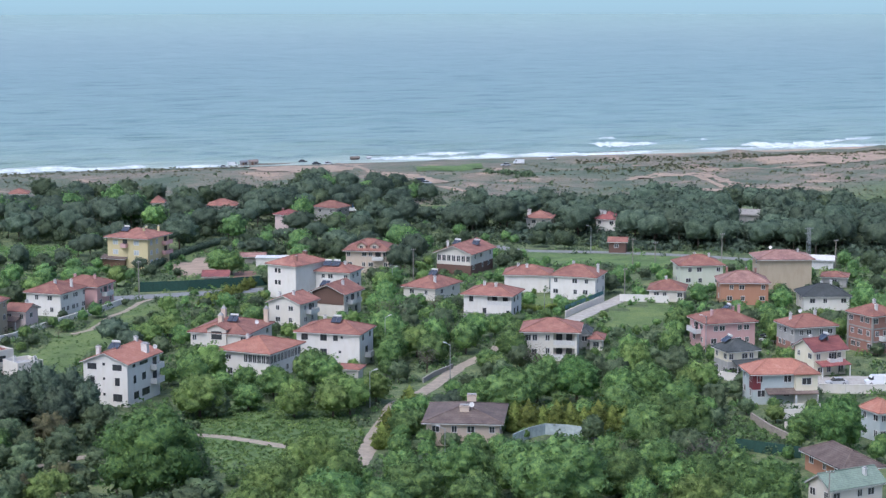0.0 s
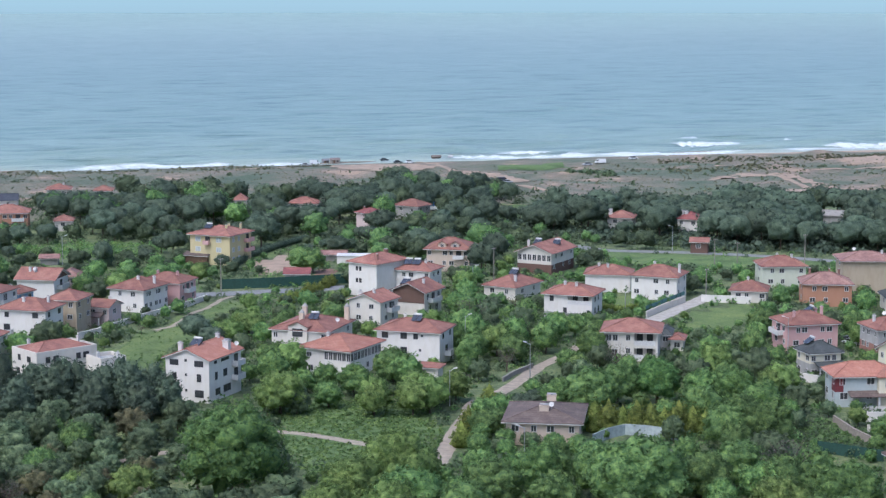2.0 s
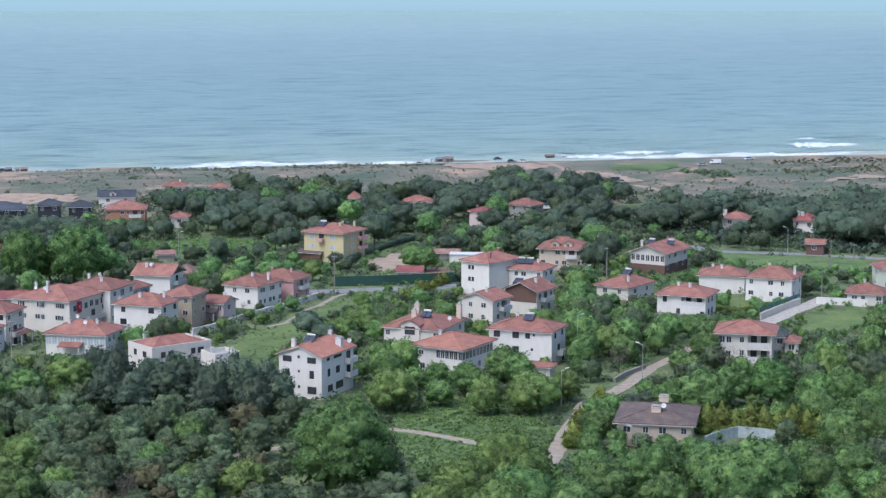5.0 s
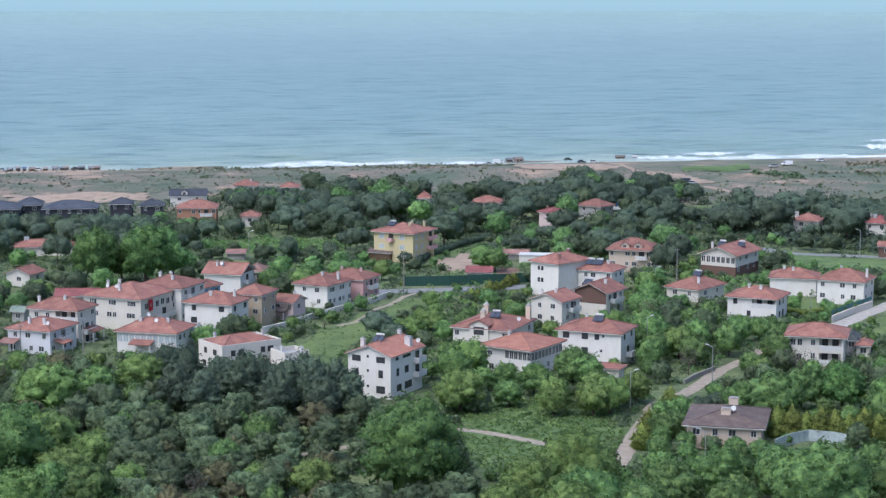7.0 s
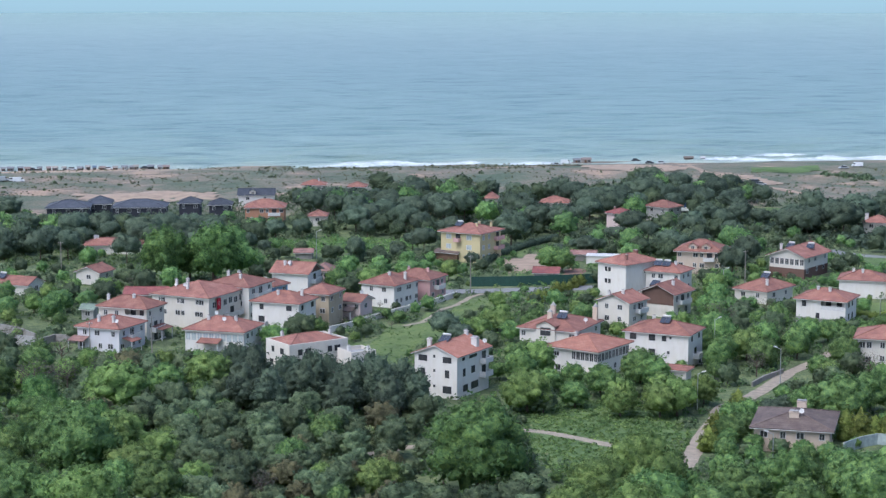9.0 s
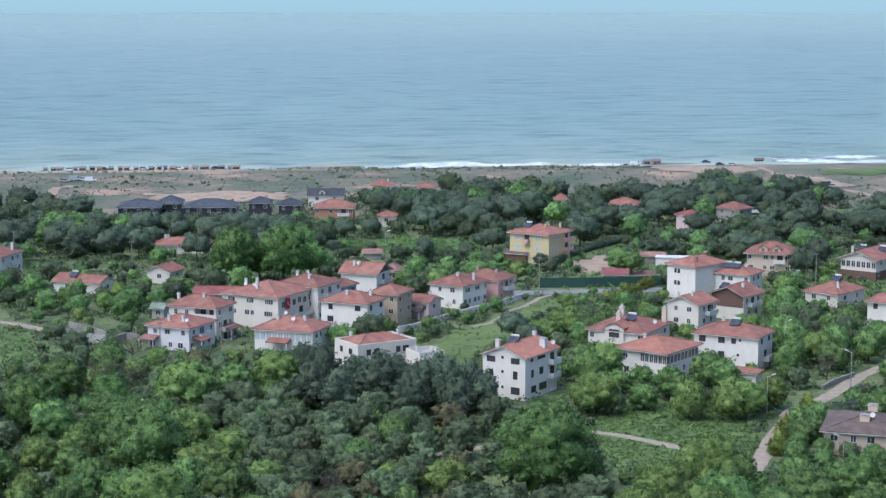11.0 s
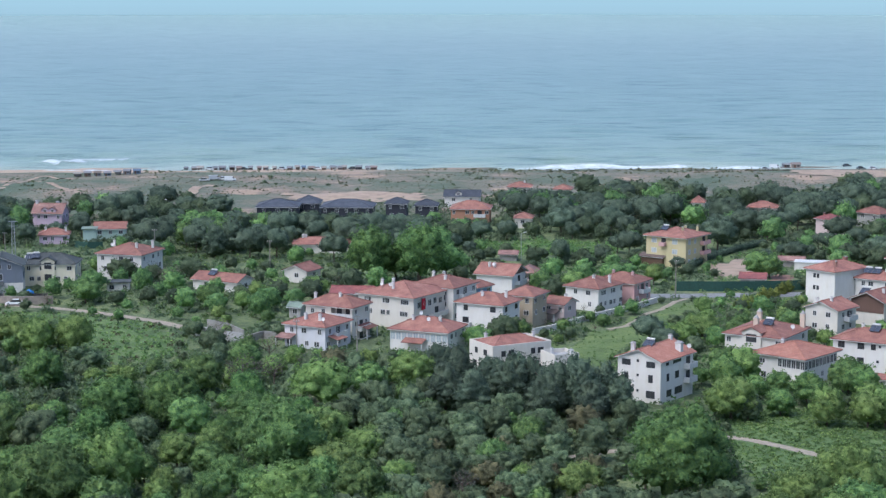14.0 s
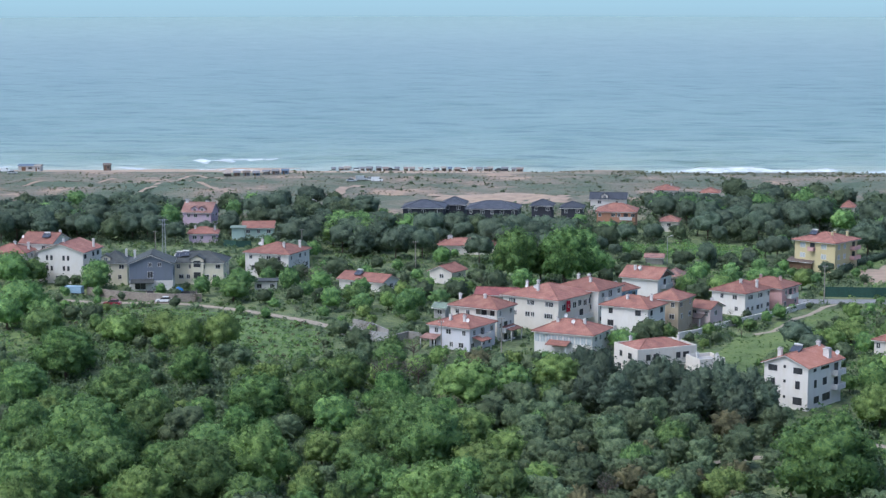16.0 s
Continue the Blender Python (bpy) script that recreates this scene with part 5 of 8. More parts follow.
wall_run("garden_wall", [(54, 375), (58, 371), (61, 367)], 1.6, 0.25, WHITE, "white terrace wall below a cream cottage", "wall")
wall_run("garden_wall", [(57, 385), (60, 382), (63, 378)], 1.4, 0.25, WARM, "cream terrace wall below a cottage", "wall")
wall_run("garden_wall", [(62, 339), (66, 339), (70, 338)], 1.7, 0.25, WHITE, "white terrace wall in front of a pale blue house", "wall")
wall_run("garden_wall", [(61, 331), (65, 331), (69, 332)], 1.2, 0.25, WARM, "low pale terrace wall in a garden", "wall")


# ---- foliage ----
def sphere(n=8, m=6):
    v = [(0, 0, 1)]
    for j in range(1, m):
        for i in range(n):
            a, b = 2 * math.pi * i / n, math.pi * j / m
            v.append((math.sin(b) * math.cos(a), math.sin(b) * math.sin(a), math.cos(b)))
    v.append((0, 0, -1))
    f = [(0, 1 + i, 1 + (i + 1) % n) for i in range(n)]
    for j in range(m - 2):
        for i in range(n):
            o = 1 + j * n
            f.append((o + i, o + n + i, o + n + (i + 1) % n, o + (i + 1) % n))
    o = 1 + (m - 2) * n
    f += [(o + (i + 1) % n, o + i, len(v) - 1) for i in range(n)]
    return np.array(v), f


BALL = sphere(6, 4)


def foliage(rng, lobes, per_area, leaf, core=0.8, up=0.0):
    """Leaf clumps over the outer skin of overlapping lobes, with a rough dense core. lobes: (centre, radius, flatness)."""
    V, F, N = [], [], []
    n = 0
    C = np.array([c for c, r, k in lobes])
    R = np.array([r for c, r, k in lobes])
    K = np.array([k for c, r, k in lobes])
    for i in range(len(lobes)):
        count = int(per_area * (1.75 if leaf < 0.4 else 1.2) * 12.6 * R[i] ** 2 * 0.75)
        d = rng.normal(size=(count, 3))
        d /= np.linalg.norm(d, axis=1)[:, None]
        rad = R[i] * rng.uniform(0.84, 1.22, size=(count, 1))
        p = C[i] + d * rad * (1, 1, K[i])
        keep = np.ones(count, bool)
        for j in range(len(lobes)):
            if j != i:
                keep &= (((p - C[j]) / (1, 1, K[j])) ** 2).sum(1) > (0.8 * R[j]) ** 2
        p, d = p[keep], d[keep]
        nrm = d + rng.normal(size=d.shape) * 0.65 + (0, 0, up)
        nrm /= np.linalg.norm(nrm, axis=1)[:, None]
        a = np.cross(nrm, rng.normal(size=d.shape))
        a /= np.linalg.norm(a, axis=1)[:, None] + 1e-9
        b = np.cross(nrm, a)
        s = leaf * 0.78 * rng.uniform(0.6, 1.4, size=(len(p), 1))
        t = s * rng.uniform(0.55, 0.95, size=(len(p), 1))
        bend = nrm * s * 0.25
        tri = np.stack([p + a * s + bend, p - a * s * 0.6 + b * t, p - a * s * 0.6 - b * t], 1).reshape(-1, 3)
        V.append(tri)
        soft = d * 0.85 + nrm * 0.75 + (0, 0, 0.15)
        N.append(np.repeat(soft, 3, axis=0))
        F += [(n + 3 * q, n + 3 * q + 1, n + 3 * q + 2) for q in range(len(p))]
        n += len(tri)
        if core:
            v, f = BALL
            w = v * R[i] * core * 1.04 * (1, 1, K[i]) * rng.uniform(0.84, 1.0, size=(len(v), 1)) + C[i]
            V.append(w)
            N.append(v)
            F += [tuple(k + n for k in q) for q in f]
            n += len(w)
    N = np.concatenate(N)
    return np.concatenate(V), F, N / np.linalg.norm(N, axis=1)[:, None]


def globe(level):
    bm = bmesh.new()
    bmesh.ops.create_icosphere(bm, subdivisions=level, radius=1.0)
    v = np.array([tuple(q.co) for q in bm.verts])
    f = [tuple(q.index for q in p.verts) for p in bm.faces]
    bm.free()
    return v, f


GLOBES = {k: globe(k) for k in (2, 3, 4)}


def unit(v):
    return v / (np.linalg.norm(v, axis=1)[:, None] + 1e-9)


def billows(rng, lobes, density, leaf, level=4, per=4, up=0.0, rough=0.3):
    """A crown: one dense skin that billows over all the lobes, set with sprays of leaf clumps that turn with it. density: sprays for each square metre."""
    C = np.array([c for c, r, k in lobes], float)
    R = np.array([r for c, r, k in lobes])
    K = np.array([k for c, r, k in lobes])
    mid = C[0]

    def reach(D):
        far, nrm = np.full(len(D), 0.3), D.copy()
        for c, r, k in zip(C, R, K):
            s = np.array((1, 1, 1 / k))
            o, v = (mid - c) * s, D * s
            qa, qb, qc = (v * v).sum(1), v @ o, o @ o - r * r
            disc = qb * qb - qa * qc
            t = np.where(disc > 0, (-qb + np.sqrt(np.maximum(disc, 0))) / qa, 0)
            win = t > far
            far = np.where(win, t, far)
            nrm[win] = ((mid + D * t[:, None] - c) * s * s)[win]
        p = mid + D * far[:, None]
        lump = np.array([noise.noise(tuple(q * 1.1)) + 0.5 * noise.noise(tuple(q * 2.3)) for q in p])
        return p + D * (rough * lump)[:, None], unit(nrm)
    v, f = GLOBES[level]
    skin, sn = reach(v)
    skin = mid + (skin - mid) * 0.95
    V, F, N = [skin], list(f), [unit(sn + v * 0.3)]
    area = 12.6 * np.mean(np.linalg.norm(skin - mid, axis=1)) ** 2
    D = unit(rng.normal(size=(int(area * density), 3)))
    D = D[D[:, 2] > -0.7]
    p, q = reach(D)
    turn = unit(q * 0.7 + D * 0.3 + (0, 0, 0.3 + up) + rng.normal(size=D.shape) * 0.26)
    p = p + turn * leaf * rng.uniform(-0.9, 1.9, (len(p), 1))
    p, turn = np.repeat(p, per, 0), np.repeat(turn, per, 0)
    p = p + rng.normal(size=p.shape) * leaf * 0.8
    flat = unit(turn + rng.normal(size=p.shape) * 0.5)
    a = unit(np.cross(flat, rng.normal(size=p.shape)))
    b = np.cross(flat, a)
    s = leaf * rng.uniform(0.65, 1.35, (len(p), 1))
    V.append(np.stack([p + a * s, p - a * s * 0.6 + b * s * 0.75, p - a * s * 0.6 - b * s * 0.75], 1).reshape(-1, 3))
    N.append(np.repeat(unit(turn + rng.normal(size=p.shape) * 0.14), 3, 0))
    n = len(skin)
    F += [(n + 3 * i, n + 3 * i + 1, n + 3 * i + 2) for i in range(len(p))]
    return np.concatenate(V), F, np.concatenate(N)


SOFT = {}


def cloud_mesh(name, V, F, material, N):
    """Leaf clumps shaded by the form of the crown they sit on."""
    me = bpy.data.meshes.new(name)
    me.from_pydata([tuple(p) for p in V], [], F)
    me.polygons.foreach_set("use_smooth", [True] * len(me.polygons))
    me.normals_split_custom_set_from_vertices(N)
    SOFT[me.name] = N
    me.materials.append(material)
    return me


def broad_lobes(rng, rx, rz, base, n, small=0.2, large=0.42, low=-0.7):
    """Billows all over a round crown of half-width rx and half-height rz: a few broad ones, many lesser ones."""
    out = [((0, 0, base + rz), rx * 0.66, rz / rx)]
    for k in range(n):
        a = 2.4 * k + rng.uniform(-0.5, 0.5)
        h = low + (1 - low) * (k + rng.uniform(0, 1)) / n
        q = math.sqrt(max(0.03, 1 - h * h))
        r = small + (large - small) * rng.uniform(0, 1) ** 2
        e = (1.0 - r) * rng.uniform(0.9, 1.1)
        out.append(((math.cos(a) * q * rx * e, math.sin(a) * q * rx * e, base + rz + h * rz * e), rx * r, rng.uniform(0.7, 0.95)))
    return out


def trunk_build(rng, top, r, limbs, reach):
    b = Build()
    p = Vector((0, 0, -0.4))
    for k in range(3):
        q = Vector((rng.uniform(-0.15, 0.15), rng.uniform(-0.15, 0.15), top * (k + 1) / 3))
        b.tube(p, q, r * (1 - 0.2 * k), r * (0.8 - 0.2 * k))
        p = q
    for k in range(limbs):
        a = 2.4 * k + rng.uniform(-0.3, 0.3)
        s = Vector((0, 0, top * rng.uniform(0.55, 0.95)))
        m = s + Vector((math.cos(a) * reach * 0.5, math.sin(a) * reach * 0.5, reach * 0.35))
        e = m + Vector((math.cos(a) * reach * 0.4, math.sin(a) * reach * 0.4, reach * 0.45))
        b.tube(s, m, r * 0.42, r * 0.28, 5).tube(m, e, r * 0.28, r * 0.1, 5)
    return b


HIGH = {}


def plant(kind, seed, name, label, category, group, height, lobes, density, leaf, material, trunk, level=4, per=4, up=0.0, rough=0.3):
    rng = np.random.RandomState(seed)
    ob = thing(name, 0, 0, -200, 0, label, category, group)
    part("trunk", trunk_build(rng, *trunk), BARK, ob)
    V, F, N = billows(rng, lobes(rng), density, leaf, level, per, up, rough) if level else foliage(rng, lobes(rng), density, leaf, 0)
    part("crown", cloud_mesh("crown", V, F, material, N), None, ob)
    HIGH.setdefault(kind, []).append((ob, height))


def broad_kind(kind, far, seeds, name, label, category, group, height, rx, rz, base, n, leaf, material, trunk, up=0.0, rough=0.35, grow=0.0):
    """A kind of tree in three degrees of detail, with fewer and broader leaf clumps for trees farther off."""
    for s in seeds:
        plant(kind, s, name, label, category, group, height, lambda r: broad_lobes(r, rx, rz, base, n, 0.2 + grow, 0.42 + grow), 1.7, leaf * 1.08, material, trunk, 3, 5, up, rough)
        plant("near_" + kind, s + 100, name, label, category, group, height, lambda r: broad_lobes(r, rx, rz, base, n + 10, 0.17 + grow, 0.4 + grow), 2.5, leaf * 0.85, material, trunk, 4, 7, up, rough)
        plant(far, s + 200, name, label, category, group, height, lambda r: broad_lobes(r, rx, rz, base, n - 4, 0.24 + grow, 0.44 + grow), 0.85, leaf * 1.45, material, trunk, 3, 4, up, rough)


broad_kind("oak", "far_oak", (10, 11, 12), "broadleaf_tree", "rounded broad-leaved tree in full mid-green leaf", "tree", "broad-leaved trees", 10.5, 4.7, 5.0, 0.3, 20, 0.28, OAK, (4.0, 0.32, 5, 3.0))
broad_kind("bright", "far_bright", (20, 21), "spring_tree", "broad-leaved tree in fresh light-green spring leaf", "tree", "light green trees", 9.5, 4.3, 4.5, 0.3, 18, 0.27, BRIGHT, (3.6, 0.28, 5, 2.8), 0.0, 0.5)
broad_kind("dull", "far_dull", (30, 31), "scrub_tree", "low scrubby olive-green evergreen tree", "tree", "scrub trees", 7.0, 3.3, 3.4, 0.1, 16, 0.25, DULL, (2.6, 0.2, 4, 1.8), 0.0, 0.45)
broad_kind("rust", "far_rust", (35,), "brown_scrub_tree", "low scrubby tree with brownish foliage", "tree", "scrub trees", 6.0, 2.9, 2.7, 0.4, 15, 0.24, RUST, (2.4, 0.18, 4, 1.6), 0.0, 0.45)
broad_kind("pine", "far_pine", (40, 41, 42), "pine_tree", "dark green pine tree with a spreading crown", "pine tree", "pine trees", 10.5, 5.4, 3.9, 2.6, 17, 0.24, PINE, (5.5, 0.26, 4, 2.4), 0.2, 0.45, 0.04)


def cone_lobes(rng, height, radius, n, base=0.5):
    out = [((0, 0, height * 0.42), radius * 0.6, height / radius * 0.5)]
    for k in range(n):
        u = (k + 0.5) / n
        a = 2.4 * k
        rr = radius * (1 - u) ** 0.8
        out.append(((math.cos(a) * rr * 0.5, math.sin(a) * rr * 0.5, base + u * (height - base)), max(0.25, rr * 0.75), 1.15))
    return out


def whorls(rng, height, radius, n):
    """Tapering tiers of uneven limbs about a pine's stem."""
    out = [((0, 0, height * 0.5), radius * 0.55, 1.3)]
    for k in range(n):
        u = (k + 0.5) / n
        a = 2.4 * k + rng.uniform(-0.5, 0.5)
        rr = radius * (0.35 + 0.65 * min(1, u * 4)) * (1 - u) ** 0.42
        q = rr * rng.uniform(0.45, 0.95)
        out.append(((math.cos(a) * q, math.sin(a) * q, height * (0.1 + 0.86 * u)), max(0.5, radius * rng.uniform(0.2, 0.34) * (1.15 - 0.6 * u)), rng.uniform(0.55, 0.8)))
    return out


for s in (70, 71, 72):
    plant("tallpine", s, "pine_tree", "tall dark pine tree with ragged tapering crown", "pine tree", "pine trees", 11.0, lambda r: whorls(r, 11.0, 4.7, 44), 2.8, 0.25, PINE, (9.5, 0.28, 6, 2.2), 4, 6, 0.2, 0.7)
plant("thuja", 50, "conifer", "golden-green conical garden conifer", "conifer", "garden conifers", 6.0, lambda r: cone_lobes(r, 5.6, 1.5, 14), 8, 0.2, THUJA, (1.5, 0.14, 0, 1), 3)
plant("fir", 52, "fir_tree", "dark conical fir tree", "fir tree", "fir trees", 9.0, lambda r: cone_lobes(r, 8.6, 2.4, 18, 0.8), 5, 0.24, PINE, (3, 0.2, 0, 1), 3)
plant("grey", 54, "bare_tree", "half-bare greyish tree just coming into leaf", "tree", "half-bare trees", 7.5, lambda r: broad_lobes(r, 3.0, 2.8, 1.8, 14), 1.7, 0.2, BLOSSOM, (4.2, 0.2, 9, 3.0), 0)
for s in (60, 62, 64):
    plant("big", s, "large_tree", "large spreading oak with lumpy dark green crown", "tree", "large trees", 14.0, lambda r: broad_lobes(r, 7.0, 6.8, 0.3, 46, 0.12, 0.36, -0.75), 2.8, 0.3, OAK, (6, 0.6, 8, 5), 4, 5, 0.0, 0.4)
    plant("bigbright", s + 1, "large_tree", "large tree with lumpy bright green crown", "tree", "large trees", 13.0, lambda r: broad_lobes(r, 6.8, 6.4, 0.3, 46, 0.12, 0.36, -0.75), 2.8, 0.3, BRIGHT, (5, 0.5, 8, 5), 4, 5, 0.0, 0.45)
    plant("deep", s + 20, "large_tree", "large dense round tree with deep green crown", "tree", "large trees", 14.5, lambda r: broad_lobes(r, 6.8, 7.1, 0.2, 50, 0.12, 0.34, -0.75), 2.8, 0.3, DEEP, (6, 0.6, 8, 5), 4, 5, 0.0, 0.4)

USED = set()
COUNT = {}


def grow(kind, x, y, height, turn=None, squash=1.0, rng=random):
    protos = HIGH[kind]
    ob, h = protos[rng.randrange(len(protos))]
    s = height / h
    m = pose(x, y, lie(x, y) - 0.1, 0, 0, rng.uniform(0, 360) if turn is None else turn) @ Matrix.Diagonal((s * squash, s * squash, s, 1))
    COUNT[kind] = COUNT.get(kind, 0) + 1
    if ob.name not in USED:
        USED.add(ob.name)
        ob.matrix_basis = m
        return ob
    c = copy_thing(ob, m)
    c.matrix_basis = m
    return c


PLACED, PENDING = [], []


def view_height(x, y, height, width, free=False):
    """The greatest height that keeps houses, lanes and fields open to the camera; 0 where nothing can grow."""
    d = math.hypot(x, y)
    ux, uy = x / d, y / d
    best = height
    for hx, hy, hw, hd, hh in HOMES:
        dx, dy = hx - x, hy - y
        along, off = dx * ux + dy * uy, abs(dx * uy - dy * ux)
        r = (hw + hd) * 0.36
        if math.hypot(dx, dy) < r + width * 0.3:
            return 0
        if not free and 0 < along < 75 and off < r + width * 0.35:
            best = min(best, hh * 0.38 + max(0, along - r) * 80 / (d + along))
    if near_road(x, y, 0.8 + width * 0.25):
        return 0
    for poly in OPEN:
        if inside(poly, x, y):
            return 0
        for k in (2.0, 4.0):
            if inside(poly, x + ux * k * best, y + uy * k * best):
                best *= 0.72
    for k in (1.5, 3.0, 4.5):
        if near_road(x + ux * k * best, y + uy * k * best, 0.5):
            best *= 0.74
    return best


def wood(poly, spacing, kinds, low, high, seed, least=0.3, wide=0.85, free=False):
    """Scatters trees of several kinds over a stretch of land."""
    rng = random.Random(seed)
    xs, ys = [p[0] for p in poly], [p[1] for p in poly]
    area = (max(xs) - min(xs)) * (max(ys) - min(ys))
    names, weights = zip(*kinds)
    for _ in range(int(area / spacing ** 2 * 5)):
        x, y = rng.uniform(min(xs), max(xs)), rng.uniform(min(ys), max(ys))
        if not inside(poly, x, y) or any((x - a) ** 2 + (y - b) ** 2 < (spacing * 0.5 + r * 0.5) ** 2 for a, b, r in PLACED):
            continue
        kind = rng.choices(names, weights)[0]
        h = rng.uniform(low, high)
        g = view_height(x, y, h, h * wide, free)
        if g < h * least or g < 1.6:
            continue
        PENDING.append((math.hypot(x, y), kind, x, y, g, rng.uniform(0, 360), rng.uniform(0.85, 1.2)))
        PLACED.append((x, y, spacing))


def hero(kind, x, y, height, squash=1.0):
    grow(kind, x, y, height, None, squash)
    PLACED.append((x, y, height * squash * 0.85))


